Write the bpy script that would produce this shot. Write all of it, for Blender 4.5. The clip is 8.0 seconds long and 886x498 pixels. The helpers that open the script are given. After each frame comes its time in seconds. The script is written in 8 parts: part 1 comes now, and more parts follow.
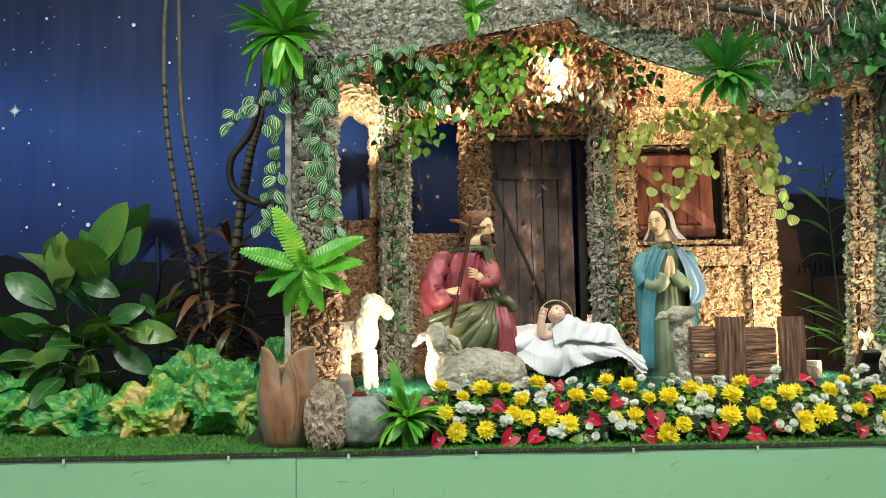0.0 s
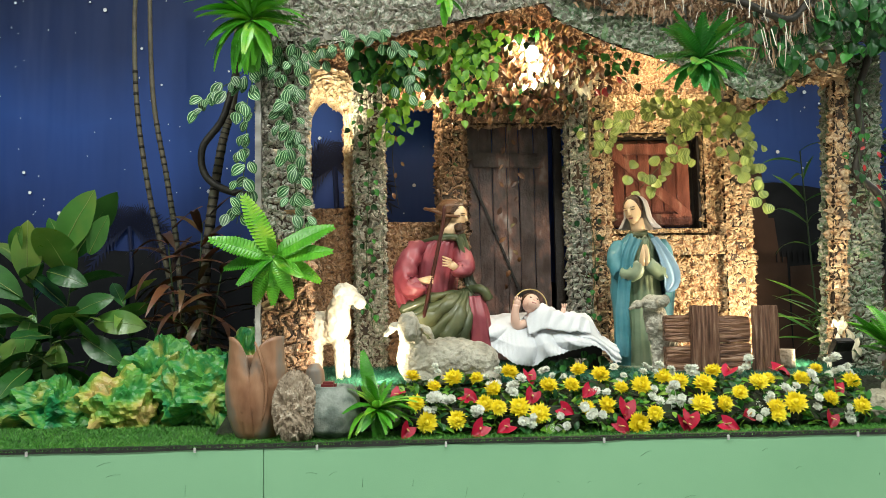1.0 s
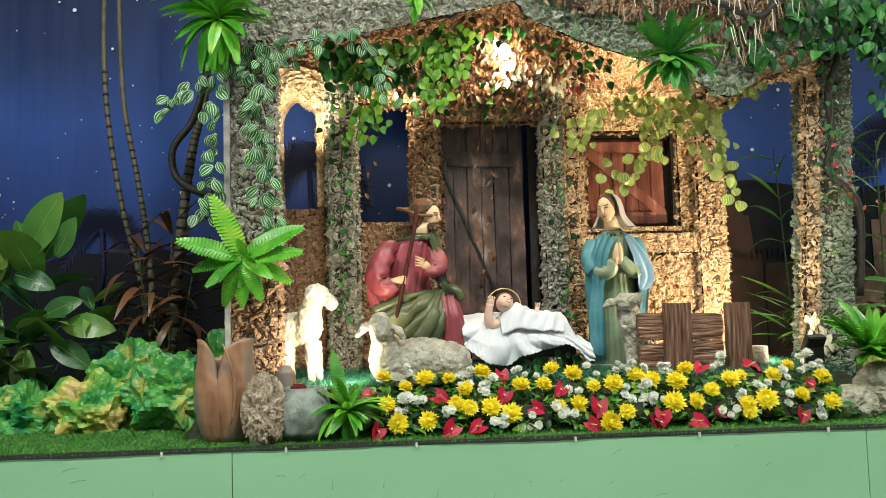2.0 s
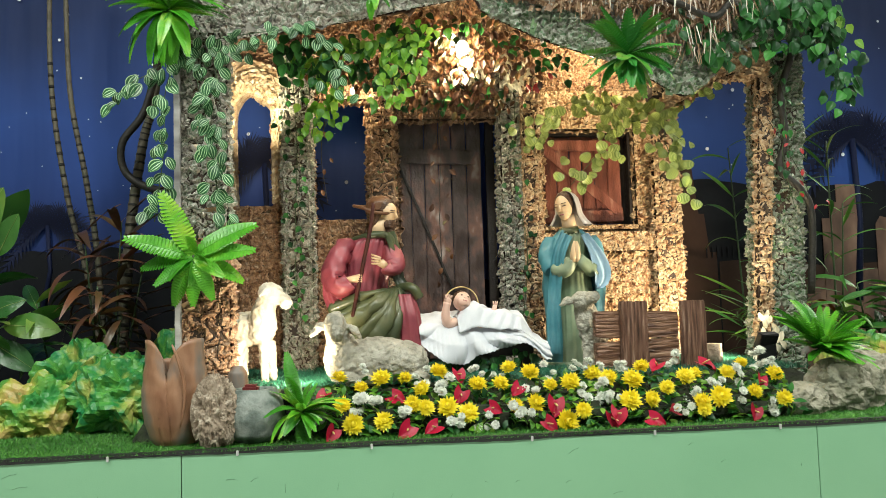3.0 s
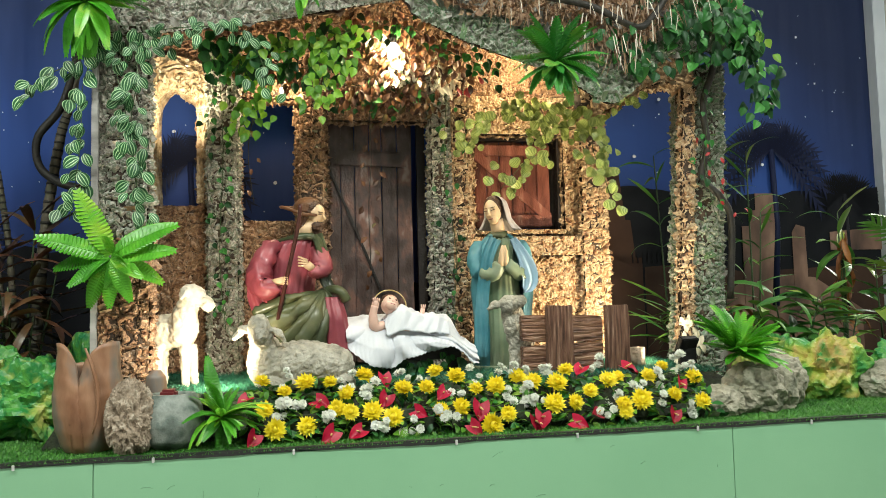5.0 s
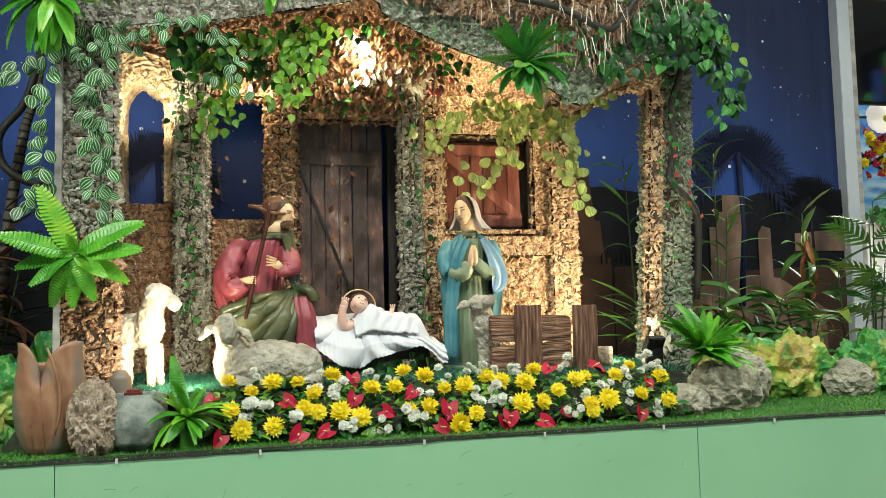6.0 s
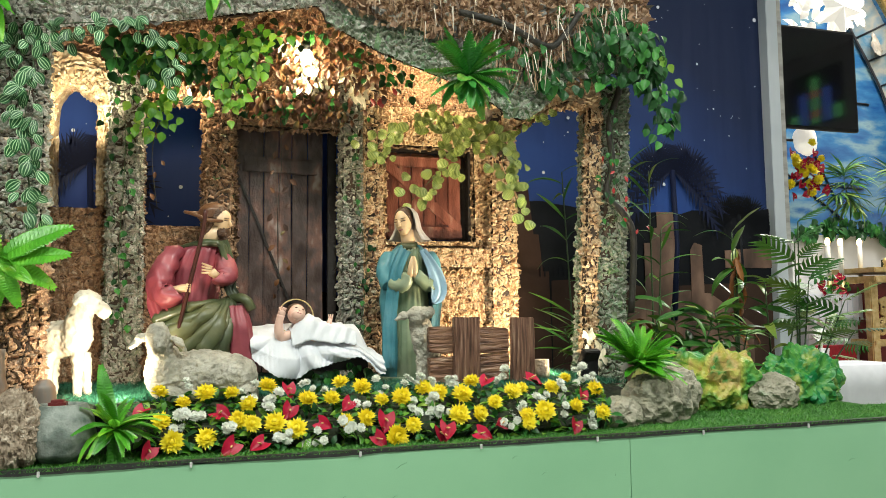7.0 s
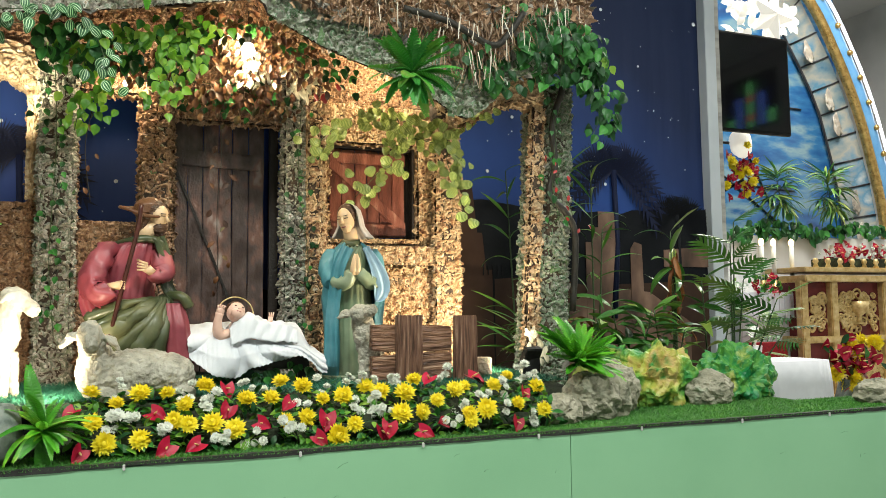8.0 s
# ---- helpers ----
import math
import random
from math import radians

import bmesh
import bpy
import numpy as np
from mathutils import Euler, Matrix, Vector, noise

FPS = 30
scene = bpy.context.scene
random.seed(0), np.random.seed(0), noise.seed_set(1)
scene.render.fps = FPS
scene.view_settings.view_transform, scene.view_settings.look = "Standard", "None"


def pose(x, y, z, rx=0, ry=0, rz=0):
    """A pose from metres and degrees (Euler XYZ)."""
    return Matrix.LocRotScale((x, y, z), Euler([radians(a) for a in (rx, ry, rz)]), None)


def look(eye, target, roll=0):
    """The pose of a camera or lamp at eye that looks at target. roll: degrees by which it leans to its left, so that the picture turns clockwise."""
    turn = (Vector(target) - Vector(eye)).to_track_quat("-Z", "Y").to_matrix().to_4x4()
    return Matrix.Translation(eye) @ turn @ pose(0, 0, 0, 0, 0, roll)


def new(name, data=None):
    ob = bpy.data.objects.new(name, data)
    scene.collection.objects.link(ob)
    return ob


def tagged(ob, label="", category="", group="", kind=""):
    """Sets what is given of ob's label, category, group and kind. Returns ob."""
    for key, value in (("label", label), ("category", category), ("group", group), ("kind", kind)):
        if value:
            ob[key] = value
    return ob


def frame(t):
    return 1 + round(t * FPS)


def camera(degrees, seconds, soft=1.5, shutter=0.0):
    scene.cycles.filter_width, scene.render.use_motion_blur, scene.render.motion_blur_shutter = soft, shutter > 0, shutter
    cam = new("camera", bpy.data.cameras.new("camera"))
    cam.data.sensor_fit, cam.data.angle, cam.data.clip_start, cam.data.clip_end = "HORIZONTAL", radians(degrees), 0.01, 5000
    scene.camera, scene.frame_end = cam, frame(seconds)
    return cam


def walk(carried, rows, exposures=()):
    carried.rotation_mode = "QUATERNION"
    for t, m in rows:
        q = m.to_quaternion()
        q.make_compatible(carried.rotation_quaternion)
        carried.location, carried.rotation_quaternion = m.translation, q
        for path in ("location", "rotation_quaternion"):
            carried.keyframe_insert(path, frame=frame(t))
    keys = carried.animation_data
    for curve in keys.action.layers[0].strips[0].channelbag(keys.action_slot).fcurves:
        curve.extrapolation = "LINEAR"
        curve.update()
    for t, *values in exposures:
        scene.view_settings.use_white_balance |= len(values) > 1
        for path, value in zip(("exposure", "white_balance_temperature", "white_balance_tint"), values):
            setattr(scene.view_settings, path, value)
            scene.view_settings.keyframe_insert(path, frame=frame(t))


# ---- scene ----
cam = camera(58.8, 8.0, soft=0.5)
PATH = [
    (0, (-0.472, -3.374, 1.707), (-0.424, -1.382, 1.881), -0.9),
    (0.5, (-0.451, -3.364, 1.709), (-0.346, -1.374, 1.876), -0.7),
    (1, (-0.395, -3.336, 1.707), (-0.316, -1.343, 1.853), -1.0),
    (2.3, (-0.315, -3.296, 1.7), (-0.168, -1.307, 1.847), -1.9),
    (2.5, (-0.31, -3.28, 1.706), (-0.13, -1.293, 1.846), -1.9),
    (3, (-0.303, -3.274, 1.707), (-0.088, -1.29, 1.845), -1.7),
    (3.5, (-0.299, -3.271, 1.703), (-0.075, -1.288, 1.84), -1.9),
    (4, (-0.287, -3.267, 1.709), (-0.034, -1.287, 1.84), -1.8),
    (4.5, (-0.275, -3.262, 1.708), (0.06, -1.296, 1.849), -1.5),
    (6, (-0.242, -3.268, 1.707), (0.2, -1.323, 1.846), -1.3),
    (6.5, (-0.242, -3.267, 1.707), (0.298, -1.348, 1.871), -1.0),
    (7, (-0.243, -3.268, 1.707), (0.347, -1.364, 1.872), -0.6),
    (7.5, (-0.239, -3.263, 1.707), (0.403, -1.375, 1.859), -0.4),
    (8, (-0.231, -3.254, 1.706), (0.492, -1.396, 1.865), -0.6),
]
walk(cam, [(t, look(eye, goal, lean)) for t, eye, goal, lean in PATH], [(0.0, 0.0), (8.0, 0.0)])

STAGE = 1.15      # top of the stage
DAIS = 1.35       # top of the raised bed under the stable

# ---- light ----
world = bpy.data.worlds.new("church_air")
scene.world = world
world.use_nodes = True
world.node_tree.nodes["Background"].inputs[0].default_value = (0.75, 0.85, 1.0, 1)
world.node_tree.nodes["Background"].inputs[1].default_value = 0.015


def lamp(name, kind, m, power, colour, size=0.1, size_y=None, cone=None, blend=0.5):
    data = bpy.data.lights.new(name, kind)
    data.energy, data.color = power, colour
    if kind == "AREA":
        data.size = size
        if size_y:
            data.shape, data.size_y = "RECTANGLE", size_y
    else:
        data.shadow_soft_size = size
    if cone:
        data.spot_size, data.spot_blend = radians(cone), blend
    ob = new(name, data)
    ob.matrix_basis = m
    return ob


# unseen area lamps without fittings, added in nave and sanctuary for the general light
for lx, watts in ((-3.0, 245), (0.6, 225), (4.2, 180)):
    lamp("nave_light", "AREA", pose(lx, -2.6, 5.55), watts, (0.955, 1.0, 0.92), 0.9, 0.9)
lamp("sanctuary_light", "AREA", pose(8.0, 3.2, 7.1), 560, (1.0, 0.96, 0.88), 2.4, 2.4)
# warm lamps of the crib
lamp("bulb_light", "POINT", pose(0.31, 1.06, 3.15), 25, (1.0, 0.80, 0.50), 0.05)
lamp("eave_light", "POINT", pose(-0.31, 1.34, 2.98), 9, (1.0, 0.80, 0.5), 0.03)
lamp("arch_light", "SPOT", look((-0.86, 1.12, 2.75), (-0.90, 1.5, 3.06)), 20, (1.0, 0.84, 0.58), 0.03, cone=120)
lamp("flood_light_left", "SPOT", look((-0.58, 0.36, 1.42), (-0.66, 1.0, 1.72)), 24, (1.0, 0.84, 0.58), 0.04, cone=150, blend=0.6)
lamp("flood_light_right", "SPOT", look((1.80, 0.78, 1.45), (1.15, 1.5, 1.8)), 112, (1.0, 0.80, 0.52), 0.05, cone=130, blend=0.8)
lamp("flood_light_pillar", "SPOT", look((1.83, 0.72, 1.46), (1.84, 1.02, 2.85)), 110, (1.0, 0.82, 0.55), 0.05, cone=85, blend=0.8)
lamp("roof_light", "POINT", pose(1.12, 1.2, 3.18), 18, (1.0, 0.82, 0.5), 0.04)

# ---- materials ----


def mat(name, colours, scale=14.0, rough=0.6, bump=0.3, bscale=60.0, metal=0.0, vary="", spread=0.5, detail=6.0,
        stretch=(1, 1, 1), emit=None, strength=0.0, coat=0.0, translu=0.0, dist=0.01, coord="Object", wet=0.5):
    """A procedural surface: colours laid out by noise (and by piece, where vary names 'island' or 'object')."""
    m = bpy.data.materials.new(name)
    m.use_nodes = True
    nt = m.node_tree
    b = nt.nodes["Principled BSDF"]
    tc = nt.nodes.new("ShaderNodeTexCoord")
    mp = nt.nodes.new("ShaderNodeMapping")
    mp.inputs["Scale"].default_value = stretch
    nt.links.new(tc.outputs[coord], mp.inputs[0])
    n1 = nt.nodes.new("ShaderNodeTexNoise")
    n1.inputs["Scale"].default_value, n1.inputs["Detail"].default_value = scale, detail
    nt.links.new(mp.outputs[0], n1.inputs[0])
    fac = n1.outputs[0]
    # spread the noise over the ramp
    ext = nt.nodes.new("ShaderNodeMapRange")
    ext.inputs[1].default_value, ext.inputs[2].default_value = 0.28, 0.72
    nt.links.new(fac, ext.inputs[0])
    fac = ext.outputs[0]
    if vary:
        if vary == "island":
            rnd = nt.nodes.new("ShaderNodeNewGeometry").outputs["Random Per Island"]
        else:
            rnd = nt.nodes.new("ShaderNodeObjectInfo").outputs["Random"]
        mix = nt.nodes.new("ShaderNodeMix")
        mix.inputs[0].default_value = spread
        nt.links.new(fac, mix.inputs[2])
        nt.links.new(rnd, mix.inputs[3])
        fac = mix.outputs[0]
    ramp = nt.nodes.new("ShaderNodeValToRGB")
    el = ramp.color_ramp.elements
    while len(el) < len(colours):
        el.new(0.5)
    for k, c in enumerate(colours):
        el[k].position = k / max(1, len(colours) - 1)
        el[k].color = (*c, 1)
    nt.links.new(fac, ramp.inputs[0])
    nt.links.new(ramp.outputs[0], b.inputs["Base Color"])
    n2 = nt.nodes.new("ShaderNodeTexNoise")
    n2.inputs["Scale"].default_value, n2.inputs["Detail"].default_value = bscale, 4
    nt.links.new(mp.outputs[0], n2.inputs[0])
    rr = nt.nodes.new("ShaderNodeMapRange")
    rr.inputs[3].default_value, rr.inputs[4].default_value = max(0, rough - 0.12), max(0, min(1, rough + 0.12))
    nt.links.new(n2.outputs[0], rr.inputs[0])
    nt.links.new(rr.outputs[0], b.inputs["Roughness"])
    if bump:
        bp = nt.nodes.new("ShaderNodeBump")
        bp.inputs["Strength"].default_value, bp.inputs["Distance"].default_value = bump, dist
        nt.links.new(n2.outputs[0], bp.inputs["Height"])
        nt.links.new(bp.outputs[0], b.inputs["Normal"])
    b.inputs["Metallic"].default_value = metal
    b.inputs["Specular IOR Level"].default_value = wet
    b.inputs["Coat Weight"].default_value = coat
    if emit:
        b.inputs["Emission Color"].default_value = (*emit, 1)
        b.inputs["Emission Strength"].default_value = strength
    if translu:
        tr = nt.nodes.new("ShaderNodeBsdfTranslucent")
        nt.links.new(ramp.outputs[0], tr.inputs[0])
        ms = nt.nodes.new("ShaderNodeMixShader")
        ms.inputs[0].default_value = translu
        nt.links.new(b.outputs[0], ms.inputs[1])
        nt.links.new(tr.outputs[0], ms.inputs[2])
        nt.links.new(ms.outputs[0], nt.nodes["Material Output"].inputs[0])
    return m


def banded(name, dark, pale, waves, rough=0.45, power=1.0, edge=None):
    """A leaf with pale bands that run from stalk to tip and bend with the leaf's width."""
    m = bpy.data.materials.new(name)
    m.use_nodes = True
    nt = m.node_tree
    b = nt.nodes["Principled BSDF"]
    tc = nt.nodes.new("ShaderNodeTexCoord")
    sep = nt.nodes.new("ShaderNodeSeparateXYZ")
    nt.links.new(tc.outputs["UV"], sep.inputs[0])
    nz = nt.nodes.new("ShaderNodeTexNoise")
    nz.inputs["Scale"].default_value = 6
    nt.links.new(tc.outputs["UV"], nz.inputs[0])

    def op(kind, a, c):
        n = nt.nodes.new("ShaderNodeMath")
        n.operation = kind
        for k, v in enumerate((a, c)):
            if v is None:
                continue
            if isinstance(v, (int, float)):
                n.inputs[k].default_value = v
            else:
                nt.links.new(v, n.inputs[k])
        return n.outputs[0]
    wob = op("MULTIPLY", nz.outputs[0], 1.6)
    ph = op("ADD", op("MULTIPLY", sep.outputs[1], waves * 6.283), wob)
    s = op("MULTIPLY_ADD", op("SINE", ph, None), 0.5)
    s.node.inputs[2].default_value = 0.5
    s = op("POWER", s, power)
    mix = nt.nodes.new("ShaderNodeMix")
    mix.data_type = "RGBA"
    nt.links.new(s, mix.inputs[0])
    mix.inputs[6].default_value, mix.inputs[7].default_value = (*dark, 1), (*pale, 1)
    hsv = nt.nodes.new("ShaderNodeHueSaturation")
    info = nt.nodes.new("ShaderNodeObjectInfo")
    mr = nt.nodes.new("ShaderNodeMapRange")
    mr.inputs[3].default_value, mr.inputs[4].default_value = 0.65, 1.25
    nt.links.new(info.outputs["Random"], mr.inputs[0])
    nt.links.new(mr.outputs[0], hsv.inputs["Value"])
    nt.links.new(mix.outputs[2], hsv.inputs["Color"])
    nt.links.new(hsv.outputs[0], b.inputs["Base Color"])
    b.inputs["Roughness"].default_value = rough
    return m


M = {}
M["bark_warm"] = mat("bark_warm", [(0.04, 0.022, 0.012), (0.2, 0.11, 0.055), (0.42, 0.27, 0.14), (0.58, 0.43, 0.27), (0.7, 0.6, 0.44)], 9, 0.5, 0.5, 90, vary="island", spread=0.6)
M["bark_brown"] = mat("bark_brown", [(0.04, 0.022, 0.014), (0.17, 0.095, 0.052), (0.36, 0.22, 0.125), (0.54, 0.4, 0.27)], 9, 0.5, 0.5, 90, vary="island", spread=0.6)
M["bark_grey"] = mat("bark_grey", [(0.03, 0.03, 0.027), (0.12, 0.115, 0.1), (0.27, 0.255, 0.22), (0.44, 0.42, 0.37), (0.62, 0.6, 0.55)], 7, 0.55, 0.5, 90, vary="island", spread=0.55)
M["bark_moss"] = mat("bark_moss", [(0.025, 0.035, 0.02), (0.07, 0.13, 0.05), (0.13, 0.22, 0.09), (0.26, 0.28, 0.2), (0.46, 0.46, 0.4)], 6, 0.5, 0.5, 90, vary="island", spread=0.6)
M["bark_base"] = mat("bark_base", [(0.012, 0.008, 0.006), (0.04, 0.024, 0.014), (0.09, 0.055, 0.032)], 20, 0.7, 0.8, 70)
# random paper tones; highlights and shaded creases are also put into the colour
for key, cols in (("warm", [(0.07, 0.03, 0.018), (0.24, 0.12, 0.06), (0.45, 0.3, 0.17), (0.6, 0.46, 0.3), (0.3, 0.2, 0.1), (0.7, 0.62, 0.48)]),
                  ("brown", [(0.05, 0.026, 0.017), (0.2, 0.105, 0.06), (0.42, 0.27, 0.165), (0.2, 0.12, 0.07), (0.55, 0.43, 0.31)]),
                  ("grey", [(0.05, 0.045, 0.04), (0.2, 0.18, 0.15), (0.4, 0.37, 0.32), (0.16, 0.2, 0.14), (0.55, 0.53, 0.48), (0.3, 0.22, 0.15)]),
                  ("cream", [(0.32, 0.2, 0.1), (0.52, 0.38, 0.22), (0.68, 0.56, 0.38), (0.76, 0.68, 0.52)]),
                  ("moss", [(0.035, 0.045, 0.03), (0.13, 0.17, 0.1), (0.32, 0.32, 0.27), (0.08, 0.18, 0.08), (0.52, 0.52, 0.46)])):
    M["crumple_" + key] = mat("crumple_" + key, cols, 30, 0.3, 0.6, 110, detail=5.0, dist=0.006)
M["plywood"] = mat("plywood", [(0.22, 0.21, 0.2), (0.4, 0.39, 0.37), (0.55, 0.54, 0.52)], 4, 0.7, 0.2, 60, stretch=(1, 1, 4))
M["green_paint"] = mat("green_paint", [(0.19, 0.40, 0.235), (0.215, 0.435, 0.26), (0.235, 0.46, 0.28)], 1.1, 0.42, 0.06, 180, wet=0.4)
M["scratch"] = mat("scratch", [(0.10, 0.24, 0.14), (0.16, 0.33, 0.2)], 30, 0.6, 0.1)
M["black_edge"] = mat("black_edge", [(0.006, 0.007, 0.006), (0.02, 0.022, 0.02)], 30, 0.6, 0.3)
M["turf_base"] = mat("turf_base", [(0.012, 0.05, 0.012), (0.03, 0.11, 0.02), (0.05, 0.16, 0.03)], 30, 0.8, 0.8, 160)
M["turf"] = mat("turf", [(0.015, 0.09, 0.01), (0.04, 0.19, 0.02), (0.085, 0.29, 0.035), (0.17, 0.36, 0.05)], 5, 0.5, 0.0, vary="island", spread=0.6)
M["moss"] = mat("moss", [(0.01, 0.06, 0.035), (0.02, 0.14, 0.08), (0.04, 0.24, 0.13)], 20, 0.5, 0.0, vary="island", spread=0.6)
M["soil"] = mat("soil", [(0.01, 0.012, 0.008), (0.03, 0.04, 0.02), (0.05, 0.07, 0.03)], 16, 0.9, 1.0, 60)
M["steel"] = mat("steel", [(0.6, 0.6, 0.6), (0.8, 0.8, 0.8)], 40, 0.35, 0.05, metal=0.6)
M["aluminium"] = mat("aluminium", [(0.55, 0.6, 0.66), (0.68, 0.72, 0.78)], 3, 0.4, 0.05, metal=0.2)
# palest tone holds sprayed light patches and highlights put into the colour
M["door_wood"] = mat("door_wood", [(0.022, 0.012, 0.01), (0.05, 0.026, 0.02), (0.085, 0.06, 0.055), (0.2, 0.1, 0.075), (0.42, 0.36, 0.33)], 7, 0.36, 0.5, 50, stretch=(1.5, 1.5, 0.9), vary="object", spread=0.12, coat=0.15, detail=2.5)
# dark wood; also holds the shade of gaps beside door and shutter
M["door_dark"] = mat("door_dark", [(0.008, 0.006, 0.005), (0.02, 0.013, 0.01)], 10, 0.5, 0.4, 60)
# whitish highlights on the boards are painted in as the palest tone
M["shutter_wood"] = mat("shutter_wood", [(0.04, 0.013, 0.009), (0.12, 0.034, 0.022), (0.22, 0.075, 0.05), (0.42, 0.25, 0.19)], 5, 0.42, 0.5, 50, stretch=(3, 3, 0.7), vary="object", spread=0.3)
M["fence_wood"] = mat("fence_wood", [(0.04, 0.02, 0.014), (0.13, 0.062, 0.04), (0.23, 0.12, 0.078), (0.38, 0.25, 0.18)], 9, 0.42, 1.0, 16, stretch=(9, 9, 0.6), dist=0.02)
M["fence_rail"] = mat("fence_rail", [(0.04, 0.02, 0.014), (0.15, 0.07, 0.04), (0.27, 0.14, 0.08), (0.42, 0.27, 0.18)], 9, 0.42, 1.0, 16, stretch=(0.6, 4.5, 4.5), dist=0.02)
M["terracotta"] = mat("terracotta", [(0.06, 0.028, 0.016), (0.2, 0.09, 0.045), (0.3, 0.16, 0.09), (0.17, 0.15, 0.13), (0.26, 0.14, 0.08)], 7, 0.4, 0.25, 30, stretch=(1, 1, 0.35))
M["coral"] = mat("coral", [(0.16, 0.12, 0.08), (0.33, 0.26, 0.19), (0.5, 0.43, 0.34)], 26, 0.85, 1.0, 70)
M["stone_pot"] = mat("stone_pot", [(0.04, 0.055, 0.045), (0.12, 0.15, 0.13), (0.25, 0.28, 0.25), (0.09, 0.12, 0.1), (0.18, 0.15, 0.11)], 9, 0.6, 0.5, 60)
M["rock"] = mat("rock", [(0.12, 0.13, 0.09), (0.26, 0.25, 0.18), (0.4, 0.37, 0.29), (0.2, 0.3, 0.2)], 6, 0.8, 1.0, 50)
M["paper"] = mat("paper", [(0.004, 0.1, 0.03), (0.012, 0.22, 0.07), (0.1, 0.32, 0.05), (0.015, 0.2, 0.05), (0.28, 0.36, 0.07), (0.5, 0.42, 0.16)], 7, 0.4, 0.6, 26, dist=0.02)
M["paper_yellow"] = mat("paper_yellow", [(0.01, 0.13, 0.03), (0.04, 0.25, 0.05), (0.16, 0.34, 0.05), (0.42, 0.42, 0.08), (0.46, 0.33, 0.11), (0.05, 0.25, 0.05)], 6, 0.4, 0.6, 26, dist=0.02)
M["white_cloth"] = mat("white_cloth", [(0.62, 0.64, 0.68), (0.7, 0.72, 0.76)], 10, 0.75, 0.15, 300)
M["skin"] = mat("skin", [(0.62, 0.42, 0.24), (0.72, 0.52, 0.32)], 12, 0.35, 0.05, 60, coat=0.2)
M["baby_skin"] = mat("baby_skin", [(0.7, 0.43, 0.33), (0.8, 0.55, 0.45)], 14, 0.35, 0.05, 60, coat=0.2)
M["hair"] = mat("hair", [(0.035, 0.015, 0.008), (0.1, 0.045, 0.02)], 20, 0.4, 0.8, 40, stretch=(1, 1, 4))
M["hat"] = mat("hat", [(0.08, 0.032, 0.014), (0.19, 0.085, 0.035)], 10, 0.35, 0.4, 50)
M["maroon"] = mat("maroon", [(0.17, 0.025, 0.04), (0.29, 0.055, 0.07), (0.4, 0.11, 0.125)], 6, 0.42, 0.25, 30, coat=0.12)
M["olive"] = mat("olive", [(0.02, 0.03, 0.012), (0.06, 0.075, 0.03), (0.14, 0.14, 0.06)], 6, 0.4, 0.25, 30, coat=0.15)
M["teal"] = mat("teal", [(0.03, 0.14, 0.18), (0.07, 0.25, 0.30), (0.16, 0.36, 0.42)], 5, 0.42, 0.2, 30, coat=0.12)
# lit copy of the teal cloak: the highlight is put into the colour
M["teal_lit"] = mat("teal_lit", [(0.25, 0.42, 0.55), (0.42, 0.58, 0.7)], 5, 0.4, 0.2, 30, coat=0.12)
M["sage"] = mat("sage", [(0.11, 0.16, 0.09), (0.2, 0.26, 0.16), (0.28, 0.33, 0.22)], 6, 0.45, 0.2, 30, coat=0.08)
M["veil"] = mat("veil", [(0.4, 0.35, 0.31), (0.55, 0.5, 0.46)], 8, 0.4, 0.1, 40, coat=0.2)
M["staff"] = mat("staff", [(0.03, 0.008, 0.005), (0.08, 0.02, 0.012)], 20, 0.35, 0.1)
M["gilt"] = mat("gilt", [(0.42, 0.27, 0.09), (0.62, 0.45, 0.19), (0.75, 0.6, 0.32)], 14, 0.35, 0.3, 60, metal=0.35)
M["wool_white"] = mat("wool_white", [(0.62, 0.56, 0.44), (0.76, 0.71, 0.6)], 14, 0.6, 0.5, 45)
M["wool_grey"] = mat("wool_grey", [(0.2, 0.19, 0.15), (0.38, 0.36, 0.29), (0.52, 0.49, 0.41)], 12, 0.55, 1.0, 42, dist=0.02)
M["gold"] = mat("gold", [(0.4, 0.24, 0.07), (0.7, 0.48, 0.18)], 14, 0.3, 0.5, 40, metal=0.85)
M["stem"] = mat("stem", [(0.02, 0.05, 0.015), (0.05, 0.09, 0.03)], 20, 0.5, 0.2)
M["stem_dark"] = mat("stem_dark", [(0.008, 0.008, 0.006), (0.03, 0.025, 0.018)], 20, 0.6, 0.5)
M["palm_trunk"] = mat("palm_trunk", [(0.05, 0.045, 0.03), (0.13, 0.11, 0.075), (0.08, 0.09, 0.05)], 12, 0.6, 0.6, 40)
M["leaf_stripe"] = banded("leaf_stripe", (0.004, 0.085, 0.018), (0.42, 0.62, 0.34), 4.0, power=5.0)
M["leaf_round"] = banded("leaf_round", (0.16, 0.25, 0.035), (0.55, 0.6, 0.2), 8.0, power=1.7)
M["leaf_ivy"] = mat("leaf_ivy", [(0.035, 0.13, 0.012), (0.08, 0.25, 0.02), (0.17, 0.38, 0.035), (0.3, 0.42, 0.06)], 16, 0.4, 0.2, vary="object", spread=0.75, translu=0.25)
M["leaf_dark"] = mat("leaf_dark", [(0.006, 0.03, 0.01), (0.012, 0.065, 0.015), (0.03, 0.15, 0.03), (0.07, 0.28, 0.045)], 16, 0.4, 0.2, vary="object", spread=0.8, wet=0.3)
